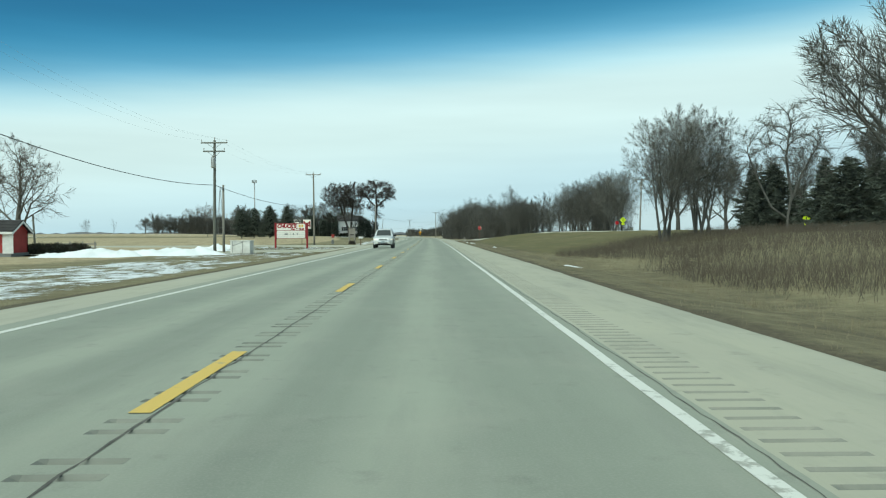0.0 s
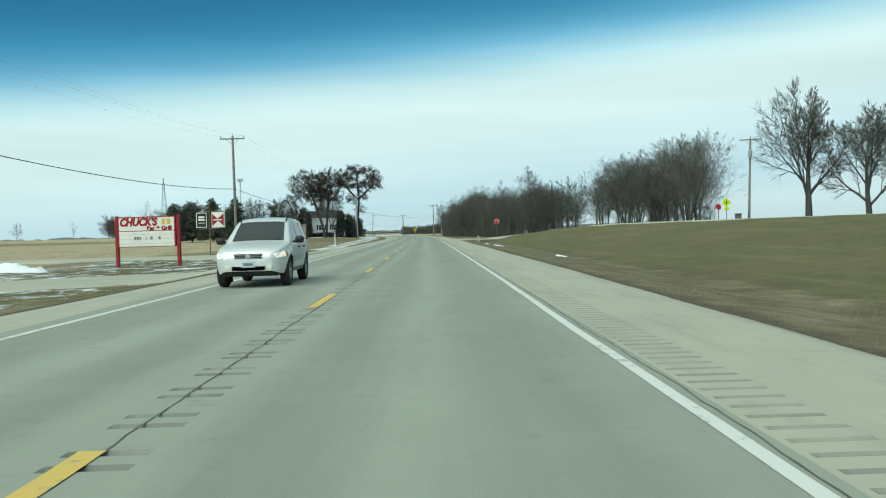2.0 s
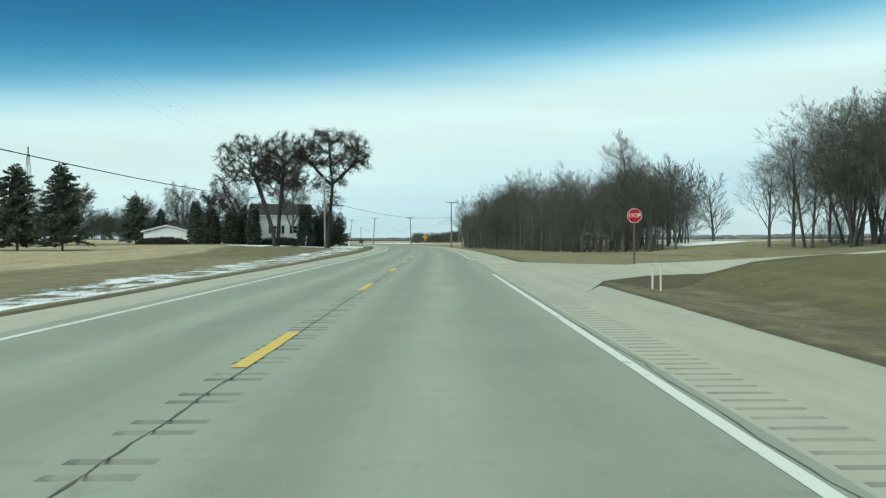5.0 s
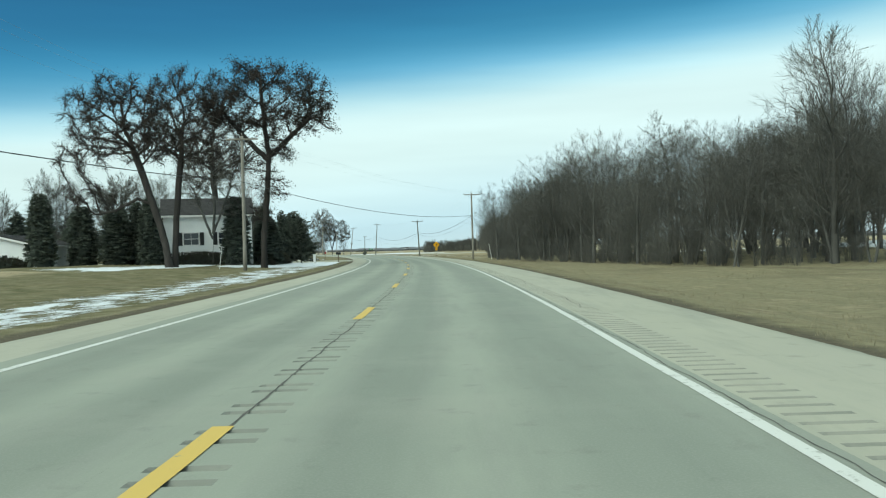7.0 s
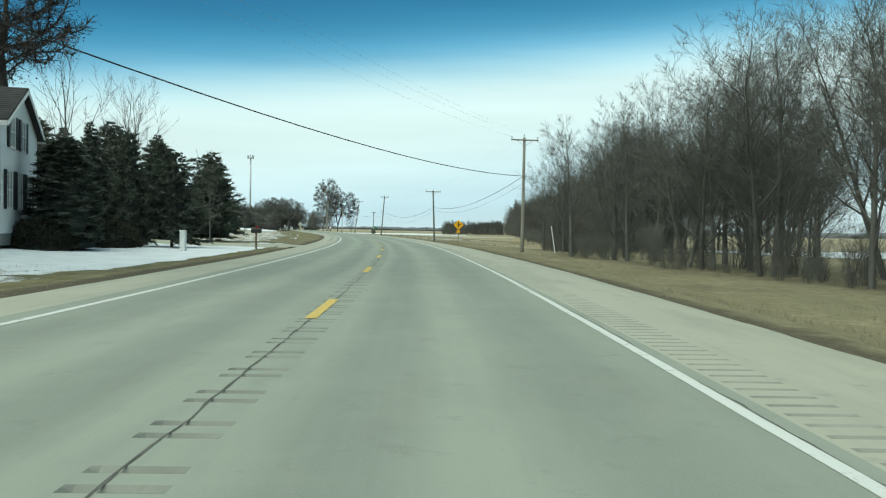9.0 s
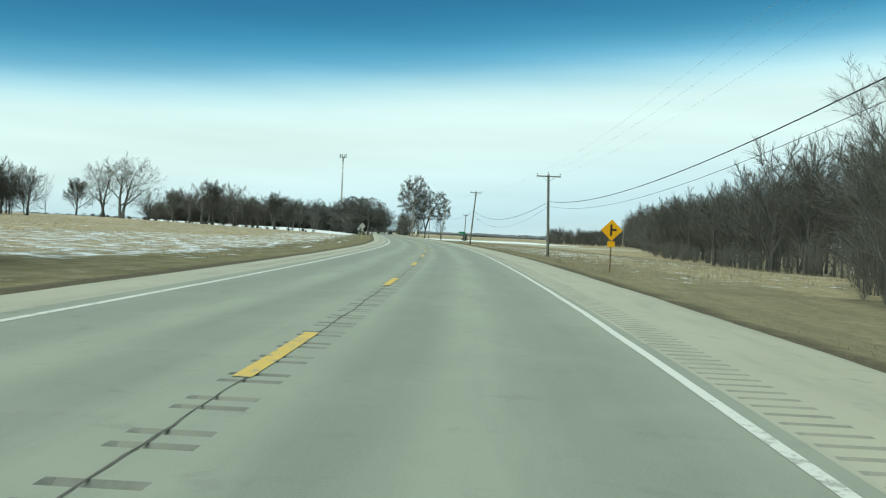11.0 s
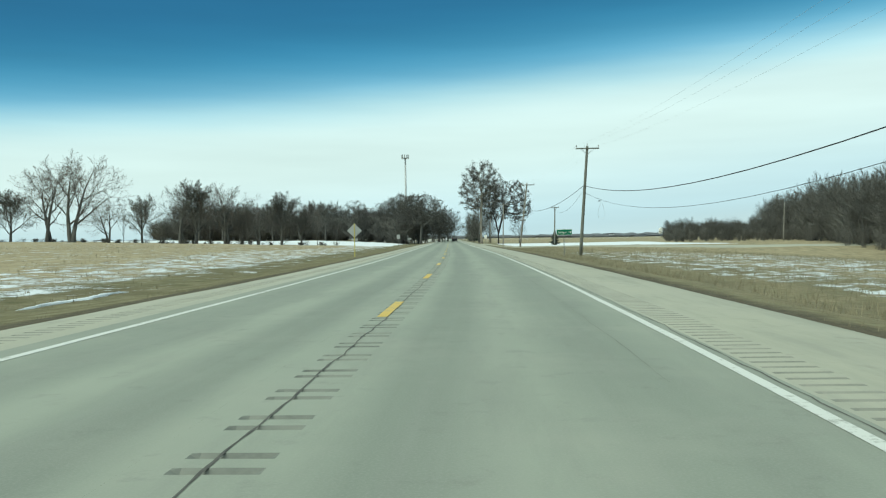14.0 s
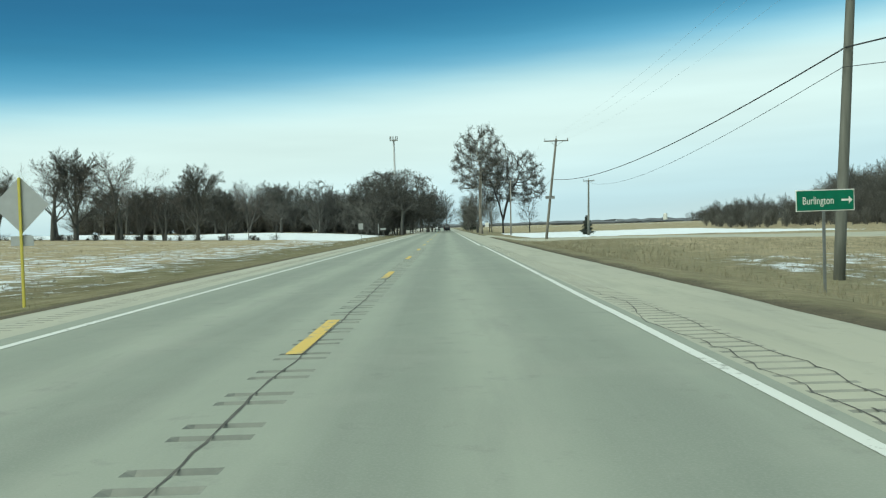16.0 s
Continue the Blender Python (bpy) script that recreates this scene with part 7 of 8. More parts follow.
def marker_post(x, y, h, w, label, turn=0.0, material="white_paint"):
    q = thing("marker_post", (x, y, land_xy(x, y), 0, 0, turn), label, "marker post", "marker posts")
    Geo().box((0, 0, h / 2 - 0.15), (w, w, h + 0.3), None, 0.02).obj("post", material, q)
    Geo().box((0, 0, h + 0.01), (w * 1.15, w * 1.15, 0.05), None, 0.015).obj("cap", material, q)
    return q


marker_post(-7.1, 127.2, 1.42, 0.10, "plain white wooden post at the verge")
marker_post(-15.03, 273.1, 1.0, 0.26, "stout white post on the snowy lawn")
rm = thing("marker_stake", (-17.6, 296.1, land_xy(-17.6, 296.1), 4, 6, 0), "thin stake with a red reflector, leaning", "marker stake")
post_box("stake", rm, 0, -0.2, 1.3, 0.06, 0.04, "brown_wood")
Geo().box((0, -0.04, 1.2), (0.2, 0.02, 0.28), None, 0.004).obj("reflector", "red_paint", rm)
x, y = on_road(302, 14.6)
gl = thing("guy_marker", (x, y, land_xy(x, y), 0, -9, 0), "thin white leaning guy-wire guard beside the pole", "guy guard")
Geo().tube([(0, 0, -0.1), (0, 0, 2.3)], 0.035, 8).obj("guard", "white_paint", gl)
x, y = on_road(151, 8.2)
dm = thing("delineator", (x, y, land_xy(x, y)), "small pale frame marker near the side road's mouth", "marker")
for sx in (-0.12, 0.12):
    post_box("leg", dm, sx, -0.2, 0.75, 0.05, 0.05, "weathered_white")
Geo().box((0, 0, 0.72), (0.32, 0.05, 0.06), None, 0.01).obj("bar", "weathered_white", dm)
ss2 = thing("stake", (-18.6, 248.6, land_xy(-18.6, 248.6), 0, 8, 0), "thin white stake leaning in the lawn", "stake")
Geo().tube([(0, 0, -0.1), (0, 0, 1.7)], 0.025, 6).obj("rod", "white_paint", ss2)

wp = thing("utility_cabinet", (-15.25, 70.6, -0.52, 0, 0, -12), "white sheet-metal cabinet with crossed braces on its face", "cabinet")
Geo().box((0, 0, 0.62), (1.9, 0.8, 1.14), None, 0.03).obj("body", "weathered_white", wp)
for pts in (((-0.72, 0.15), (-0.72, 1.15)), ((0.25, 0.15), (0.25, 1.15)), ((-0.72, 0.75), (0.25, 1.1))):
    (x0, z0), (x1, z1) = pts
    Geo().tube([(x0, -0.42, z0), (x1, -0.42, z1)], 0.02, 5).obj("brace", "steel_post", wp)
Geo().box((0, 0, 1.22), (2.0, 0.9, 0.06), None, 0.015).obj("lid", "weathered_white", wp)


# ---- buildings ----
def gable_house(name, at, w, d, eave, ridge, label, wall_mat, windows=(), end_windows=(), siding=True, trim="white_paint", category="house", overhang=0.35, ridge_x=True):
    """A gabled house: clapboard walls on all sides, a thick roof, windows with frames and shutters. Ridge along x."""
    h = thing(name, at, label, category)
    # walls as one shell with gable ends
    t = 0.18
    for sy in (-1, 1):
        wl_ = Geo().box((0, sy * (d / 2 - t / 2), eave / 2), (w, t, eave)).obj("wall", wall_mat, h)
        if siding:
            g2 = Geo()
            n = int(eave / 0.16)
            for k in range(n):
                g2 = Geo()
                g2.add([(-w / 2, sy * (d / 2 + 0.028), k * 0.16), (w / 2, sy * (d / 2 + 0.028), k * 0.16), (w / 2, sy * (d / 2 + 0.006), k * 0.16 + 0.16), (-w / 2, sy * (d / 2 + 0.006), k * 0.16 + 0.16),
                        (-w / 2, sy * (d / 2 + 0.002), k * 0.16), (w / 2, sy * (d / 2 + 0.002), k * 0.16)], [(0, 1, 2, 3), (4, 5, 1, 0)])
                g2.obj("clapboard", wall_mat, wl_)
    for sx in (-1, 1):
        out = [(-d / 2, 0), (d / 2, 0), (d / 2, eave), (0, ridge), (-d / 2, eave)]
        wl_ = Geo().plate(out, t, Matrix.Translation((sx * (w / 2 - t / 2), 0, 0)) @ Matrix.Rotation(radians(90), 4, "Z")).obj("gable_wall", wall_mat, h)
        if siding:
            g2 = Geo()
            for k in range(int(ridge / 0.16)):
                z0, z1 = k * 0.16, k * 0.16 + 0.16
                f = lambda z: d / 2 if z <= eave else d / 2 * max(0, (ridge - z) / (ridge - eave))
                a0, a1 = f(z0), f(z1)
                xo, xi = sx * (w / 2 + 0.028), sx * (w / 2 + 0.006)
                Geo().add([(xo, -a0, z0), (xo, a0, z0), (xi, a1, z1), (xi, -a1, z1)], [(0, 1, 2, 3)]).obj("clapboard", wall_mat, wl_)
    Geo().box((0, 0, 0.0), (w + 0.1, d + 0.1, 0.5)).obj("foundation", "cladding", h)
    slope = math.atan2(ridge - eave, d / 2)
    ln = (d / 2 + overhang) / math.cos(slope)
    for sy in (-1, 1):
        mid = (0, sy * (d / 2 + overhang) / 2, ridge + 0.06 - (d / 2 + overhang) / 2 * math.tan(slope))
        rf = Geo().box(mid, (w + 2 * overhang, ln, 0.12), Matrix.Rotation(-sy * slope, 3, "X"), 0.02).obj("roof", "shingle", h, "dark shingled roof slope")
        g2 = Geo()
        nrow = int(ln / 0.28)
        for k in range(nrow):
            c = Matrix.Rotation(-sy * slope, 3, "X") @ Vector((0, sy * (-ln / 2 + 0.28 * (k + 0.5)), 0.07 + 0.008))
            g2.box(Vector(mid) + c, (w + 2 * overhang - 0.02, 0.27, 0.018), Matrix.Rotation(-sy * slope + sy * 0.05, 3, "X"))
        g2.obj("shingle_course", "shingle", rf)
        Geo().box((0, sy * (d / 2 + overhang), eave - overhang * math.tan(slope) + 0.0), (w + 2 * overhang, 0.04, 0.2), None, 0.008).obj("fascia", trim, h)
        for sx in (-1, 1):
            Geo().box((sx * (w / 2 + overhang), mid[1], mid[2] - 0.1), (0.04, ln, 0.18), Matrix.Rotation(-sy * slope, 3, "X"), 0.006).obj("bargeboard", trim, h)

    def window(c, facing, ww, wh, shutters):
        turn = Matrix.Rotation(radians(facing), 4, "Z")
        wnd = new("window")
        wnd.parent = h
        wnd.matrix_basis = Matrix.Translation(c) @ turn
        Geo().box((0, -0.02, 0), (ww, 0.03, wh)).obj("pane", "window_dark", wnd)
        g2 = Geo()
        for cx, cz, sx_, sz_ in ((0, wh / 2, ww + 0.16, 0.09), (0, -wh / 2, ww + 0.2, 0.10), (-ww / 2, 0, 0.09, wh), (ww / 2, 0, 0.09, wh), (0, 0, ww, 0.05), (0, 0, 0.035, wh)):
            g2.box((cx, -0.055, cz), (sx_, 0.05, sz_), None, 0.006)
        g2.obj("frame", trim, wnd)
        if shutters:
            for s in (-1, 1):
                g3 = Geo().box((s * (ww / 2 + 0.30), -0.055, 0), (0.40, 0.04, wh + 0.06), None, 0.006)
                for k in range(8):
                    g3.box((s * (ww / 2 + 0.30), -0.08, -wh / 2 + wh * (k + 0.5) / 8), (0.32, 0.02, wh / 8 * 0.7))
                g3.obj("shutter", "shutter", wnd)
    for (wx, wz, ww, wh, sh) in windows:
        window((wx, -d / 2 - 0.01, wz), 0, ww, wh, sh)
    for (wy, wz, ww, wh, sh) in end_windows:
        window((w / 2 + 0.01, wy, wz), 90, ww, wh, sh)
    return h


gable_house("house", (-25.5, 268.65, 0.5, 0, 0, 18), 8.6, 7.6, 4.9, 6.65, "white clapboard two-storey house with dark shutters and a dark roof", "white_siding",
            windows=((-1.7, 2.45, 1.5, 1.25, True), (1.7, 2.45, 1.5, 1.25, True)),
            end_windows=((-2.3, 2.1, 0.95, 1.6, True), (-0.3, 2.1, 0.95, 1.6, True), (1.8, 2.1, 0.95, 1.6, True), (-1.8, 4.6, 0.85, 1.35, True), (0.4, 4.6, 0.85, 1.35, True)))
gable_house("garage", (-41.4, 260.5, 0.42, 0, 0, 94), 9.0, 7.0, 2.3, 3.2, "low white garage with a shallow gable and one dark window", "white_siding", category="garage")
gwin = thing("window_1", (-41.1, 255.92, 1.35, 0, 0, 4), "small dark window with white frame in the garage gable", "window")
gwin["kind"] = "structure"
Geo().box((0, 0, 0), (0.95, 0.05, 0.9)).obj("pane", "window_dark", gwin)
for sx_ in (-1, 1):
    Geo().box((sx_ * 0.78, -0.03, 0), (0.42, 0.05, 1.0), None, 0.006).obj("shutter", "shutter", gwin)
g2 = Geo()
for cx, cz, sx_, sz_ in ((0, 0.47, 1.1, 0.09), (0, -0.47, 1.1, 0.09), (-0.5, 0, 0.09, 0.9), (0.5, 0, 0.09, 0.9), (0, 0, 0.05, 0.9), (0, 0, 0.95, 0.05)):
    g2.box((cx, -0.03, cz), (sx_, 0.05, sz_), None, 0.006)
g2.obj("frame", "white_paint", gwin)
hx, hy = -41.2, 254.4
round_bush(hx, hy, 4.2, 0.9, 1.0, 11, "clipped dark hedge in front of the garage", "hedge")
round_bush(-25.6, 264.2, 4.4, 0.9, 1.25, 12, "clipped dark hedge under the house windows", "hedge")
gable_house("shed", (-35.0, 66.5, -0.45, 0, 0, 0), 3.6, 3.0, 2.1, 2.9, "small red shed with a white door and trim", "barn_red", siding=False, category="shed")
sd = thing("door_1", (-33.4, 64.95, -0.3), "white plank door of the red shed", "door")
sd["kind"] = "structure"
Geo().box((0, 0, 0.95), (0.9, 0.05, 1.8), None, 0.01).obj("leaf", "white_paint", sd)
for z in (0.35, 1.0, 1.6):
    Geo().box((0, -0.035, z), (0.86, 0.02, 0.12), None, 0.004).obj("rail", "white_paint", sd)
for k, (x, y) in enumerate(((-31.6, 69.5), (-33.4, 70.2), (-29.9, 70.2))):
    round_bush(x, y, 1.4, 1.1, 1.0, 30 + k, "low dark evergreen shrub in the yard")
fn = thing("rail_fence", (-32.8, 77.0, -0.45), "short grey post-and-rail fence in the yard", "fence")
for k in range(4):
    Geo().box((-1.8 + 1.2 * k, 0, 0.45), (0.12, 0.12, 1.3), None, 0.015).obj("post", "grey_wood", fn)
for z in (0.45, 0.85):
    Geo().box((0, -0.08, z), (4.0, 0.05, 0.13), None, 0.012).obj("rail", "grey_wood", fn)


def farm(x, y, w, d, h, label, material, name="barn"):
    gable_house(name, (x, y, land_xy(x, y), 0, 0, random.uniform(-20, 20)), w, d, h, h * 1.5, label, material, siding=False, category="farm building")


random.seed(4)
farm(-95, 1640, 16, 9, 3, "distant white farm shed on the horizon", "white_siding")
sil = thing("silo", (-20, 1560, 0), "distant pale concrete silo", "silo")
Geo().lathe([(2.6, 0), (2.6, 9), (1.8, 10.4), (0.3, 11)], (0, 0, 0), n=18).obj("body", "weathered_white", sil)


# ---- vehicles ----
def vehicle(name, at, label, paint, lights=True):
    """A compact sport-utility car pointing along -y: one smooth shell with open wheel arches, panes laid on it, wheels and fittings."""
    c = thing(name, at, label, "car")
    AXLES, WZ, WR = (-1.30, 1.27), 0.345, 0.345

    def top(y):
        return float(np.interp(y, [-2.10, -2.04, -1.9, -1.6, -1.05, -0.9, -0.55, -0.2, 0.0, 0.3, 0.7, 1.2, 1.6, 1.78, 1.95, 2.04, 2.08],
                               [0.74, 0.84, 0.92, 0.98, 1.05, 1.09, 1.33, 1.555, 1.625, 1.665, 1.68, 1.665, 1.63, 1.56, 1.22, 1.06, 0.98]))

    def belt(y):
        return min(top(y) - 0.025, float(np.interp(y, [-2.1, -1.9, -1.0, 0, 2.08], [0.70, 0.84, 1.00, 1.04, 1.09])))

    def half(y):
        return float(np.interp(y, [-2.10, -2.04, -1.9, -1.7, -1.4, -0.8, 1.2, 1.7, 1.9, 2.04, 2.08], [0.54, 0.66, 0.765, 0.82, 0.85, 0.86, 0.86, 0.845, 0.81, 0.74, 0.68]))

    def sill(y):
        z = float(np.interp(y, [-2.1, -1.9, -1.6, 1.6, 1.95, 2.08], [0.40, 0.33, 0.32, 0.34, 0.38, 0.46]))
        for a_ in AXLES:
            d = 0.415 ** 2 - (y - a_) ** 2
            if d > 0:
                z = max(z, WZ + math.sqrt(d))
        return z

    def side(y, z):
        """How far out the flank stands at height z."""
        w, zb, zt = half(y), belt(y), top(y)
        flare = sum(0.03 * math.exp(-((y - a_) / 0.42) ** 4) for a_ in AXLES) * float(np.interp(z, [0.3, 0.8, 0.95], [1, 1, 0]))
        if z <= zb:
            return w + flare - float(np.interp(z, [0.3, 0.45, 0.62, 0.8, zb - 0.05, zb], [0.07, 0.015, 0.0, 0.005, 0.02, 0.035]))
        roof_w = w - 0.035 - 0.19 * min(1, (zt - zb) / 0.6)
        f = (z - zb) / max(zt - zb, 1e-3)
        return (w - 0.035) + (roof_w - w + 0.035) * f - 0.02 * f * (1 - f)

    def ring(y):
        zs, zb, zt = sill(y), belt(y), top(y)
        hs = [zs + (zb - zs) * k for k in (0, 0.12, 0.3, 0.5, 0.7, 0.88, 1.0)]
        rise = max(zt - 0.045 - zb, 0.004)
        pts = [(side(y, z), z) for z in hs] + [(side(y, zb + rise * k), zb + rise * k) for k in (0.33, 0.66, 1.0)]
        e = pts[-1][0]
        pts += [(e * 0.93, zt - 0.012), (e * 0.72, zt + 0.008), (e * 0.36, zt + 0.02), (0, zt + 0.024)]
        return [(-x, y, z) for x, z in pts] + [(x, y, z) for x, z in reversed(pts[:-1])]

    ys_ = np.unique(np.concatenate([np.arange(-2.08, 2.08, 0.06), [-2.10, 2.08], *[a_ + 0.415 * np.cos(np.linspace(0, math.pi, 15)) for a_ in AXLES]]))
    rings = [ring(float(y)) for y in ys_]
    n = len(rings[0])
    g_ = Geo()
    g_.add([p for r in rings for p in r], [(i * n + k, i * n + k + 1, (i + 1) * n + k + 1, (i + 1) * n + k) for i in range(len(rings) - 1) for k in range(n - 1)]
           + [tuple(range(n - 1, -1, -1)), tuple(range((len(rings) - 1) * n, len(rings) * n))])
    g_.obj("body", paint, c, smooth=True)
    Geo().box((0, 0, 0.52), (1.34, 3.9, 0.50), None, 0.05).obj("underbody", "black_plastic", c)

    def panel(nm, material, fy, fz, s, out, nu=8, nv=5, parent=c, label=""):
        """A sheet on the flank: fy(u, v) and fz(u, v) give its place along and up."""
        vs, fs = [], []
        for i in range(nu + 1):
            for j in range(nv + 1):
                u, v = i / nu, j / nv
                y, z = fy(u, v), fz(u, v)
                vs.append((s * (side(y, z) + out), y, z))
        for i in range(nu):
            for j in range(nv):
                k = i * (nv + 1) + j
                fs.append((k, k + 1, k + nv + 2, k + nv + 1))
        return Geo().add(vs, fs).obj(nm, material, parent, label, smooth=True)

    def up(y, f):
        return belt(y) + 0.035 + (top(y) - 0.115 - belt(y)) * f

    for s in (-1, 1):
        for y0, y1, k0, k1 in ((-0.70, 0.20, 0.52, 0.0), (0.28, 1.02, 0.0, -0.02), (1.10, 1.80, -0.02, -0.22)):
            fy = lambda u, v, y0=y0, y1=y1, k0=k0, k1=k1: (y0 + k0 * v) * (1 - u) + (y1 + k1 * v) * u
            panel("side_window", "car_glass", fy, lambda u, v, fy=fy: up(fy(u, v), v), s, 0.006, label="dark tinted glass")
        panel("side_moulding", "silver_trim", lambda u, v: -0.80 + 1.55 * u, lambda u, v: 0.56 + 0.05 * u + 0.14 * v, s, 0.018, 10, 2, label="grey rubbing strip")
        panel("sill_cladding", "cladding", lambda u, v: -0.86 + 1.68 * u, lambda u, v: 0.35 + 0.07 * v, s, 0.010, 10, 2)
        for y0 in (-0.74, 0.24, 1.06):
            panel("door_gap", "black_plastic", lambda u, v, y0=y0: y0 + 0.012 * u, lambda u, v: 0.45 + (belt(y0) - 0.47) * v, s, 0.003, 1, 8)
        for y0 in (0.10, 0.92):
            Geo().box((s * (side(y0, 0.92) + 0.02), y0, 0.92), (0.04, 0.17, 0.035), None, 0.012).obj("door_handle", "black_plastic", c)
        rail = [(s * 0.575, y, top(y) + dz) for y, dz in ((-0.14, -0.012), (-0.06, 0.02), (0.1, 0.036), (0.4, 0.04), (0.8, 0.04), (1.2, 0.04), (1.48, 0.036), (1.62, 0.018), (1.70, -0.012))]
        Geo().tube(rail, 0.017, 8).obj("roof_rail", "black_plastic", c, smooth=True)
        mr_ = Geo().lathe([(0.02, -0.115), (0.06, -0.105), (0.085, -0.07), (0.092, 0.0), (0.085, 0.06), (0.06, 0.10), (0.02, 0.11)], (s * 0.99, -0.60, 1.11), "x", 18).obj("mirror", "black_plastic", c, smooth=True)
        Geo().box((s * 0.88, -0.62, 1.06), (0.12, 0.07, 0.06), None, 0.02).obj("mirror_stalk", "black_plastic", mr_)
        hl = panel("headlight", "headlight_on" if lights else "lamp_glass", lambda u, v: -2.05 + 0.33 * u, lambda u, v: 0.70 + 0.03 * u + (0.10 + 0.03 * u) * v, s, 0.008, 6, 3, label="lit headlight" if lights else "")
        panel("indicator", "amber_lens", lambda u, v: -1.72 + 0.13 * u, lambda u, v: 0.73 + (0.13 - 0.05 * u) * v, s, 0.009, 3, 3, hl)
        Geo().lathe([(0.02, -0.03), (0.06, -0.025), (0.065, 0.02), (0.02, 0.03)], (s * 0.50, -2.085, 0.50), "y", 14).obj("fog_lamp", "lamp_glass", c)
        panel("tail_lamp", "tail_red", lambda u, v: 1.94 + 0.09 * u, lambda u, v: 0.84 + 0.30 * v, s, 0.008, 3, 4)
        Geo().box((s * 0.72, -1.02, 0.22), (0.20, 0.012, 0.24), None, 0.004).obj("mud_flap", "black_plastic", c)
        Geo().box((s * 0.74, 1.70, 0.24), (0.20, 0.012, 0.28), None, 0.004).obj("mud_flap", "black_plastic", c)

    def pane(nm, ya, yb, hw):
        vs, fs = [], []
        for i in range(7):
            y = ya + (yb - ya) * i / 6
            for j in range(9):
                q = j / 8 * 2 - 1
                w_ = hw * (1 - 0.13 * i / 6)
                vs.append((q * w_, y, top(y) + 0.030 - 0.022 * abs(q) ** 3))
        for i in range(6):
            for j in range(8):
                k = i * 9 + j
                fs.append((k, k + 1, k + 10, k + 9))
        return Geo().add(vs, fs).obj(nm, "car_glass", c, "dark tinted glass", smooth=True)

    pane("windscreen", -0.90, -0.20, 0.64)
    pane("rear_window", 1.93, 1.74, 0.54)
    gr = Geo().box((0, -2.075, 0.74), (0.66, 0.05, 0.13), None, 0.02).obj("grille", "black_plastic", c)
    for k in range(3):
        Geo().box((0, -2.105, 0.70 + 0.04 * k), (0.62, 0.012, 0.012)).obj("grille_bar", "grey_metal", gr)
    Geo().lathe([(0.02, -0.012), (0.06, -0.008), (0.06, 0.008), (0.02, 0.012)], (0, -2.115, 0.74), "y", 14).obj("badge", "grey_metal", gr)
    Geo().box((0, -2.08, 0.46), (0.80, 0.04, 0.12), None, 0.02).obj("air_intake", "black_plastic", c)
    pl = Geo().box((0, -2.11, 0.56), (0.31, 0.02, 0.15), None, 0.004).obj("number_plate", "plate", c)
    Geo().box((0, -2.122, 0.56), (0.22, 0.004, 0.06)).obj("plate_bar", "cladding", pl)
    Geo().tube([(-0.6, -0.90, 1.115), (0, -0.96, 1.13), (0.55, -0.88, 1.14)], 0.012, 5).obj("wiper", "black_plastic", c)
    for s in (-1, 1):
        for y0 in AXLES:
            wh = new("wheel")
            wh.parent = c
            wh.matrix_basis = pose(s * 0.755, y0, WZ)
            Geo().lathe([(0.21, -0.02), (0.222, -0.10), (0.30, -0.11), (0.332, -0.09), (WR, -0.05), (WR, 0.05), (0.332, 0.09), (0.30, 0.11), (0.222, 0.10), (0.21, 0.02)], (0, 0, 0), "x", 36).obj("tyre", "tyre", wh, smooth=True)
            rim = Geo().lathe([(0.225, -0.08), (0.225, 0.085), (0.215, 0.10), (0.205, 0.085), (0.200, 0.03), (0.05, 0.02), (0.02, 0.02)] if s > 0 else [(0.02, -0.02), (0.05, -0.02), (0.200, -0.03), (0.205, -0.085), (0.215, -0.10), (0.225, -0.085), (0.225, 0.08)], (0, 0, 0), "x", 28).obj("rim", "steel_post", wh)
            for k in range(5):
                a = math.tau * (k + 0.25) / 5
                Geo().box((s * 0.075, 0.115 * math.cos(a), 0.115 * math.sin(a)), (0.03, 0.19, 0.062), Matrix.Rotation(a, 3, "X"), 0.012).obj("spoke", "grey_metal", rim)
            Geo().lathe([(0.01, -0.03), (0.055, -0.02), (0.055, 0.02), (0.01, 0.03)], (s * 0.082, 0, 0), "x", 14).obj("hub_cap", "grey_metal", rim)
    return c


x, y = on_road(68.9, -2.32)
vehicle("suv", (x, y, 0.0, 0, 0, 0), "silver compact sport-utility car with dark windows and lit headlights", "silver_paint")
x, y = on_road(640, 1.8)
vehicle("car", (x, y, 0.0, 0, 0, 180 + 14), "dark sport-utility car far ahead on the highway", "dark_paint", lights=False)
x, y = on_road(760, -1.8)
vehicle("car", (x, y, 0.0, 0, 0, 14), "pale car far off in the oncoming lane", "white_car_paint")


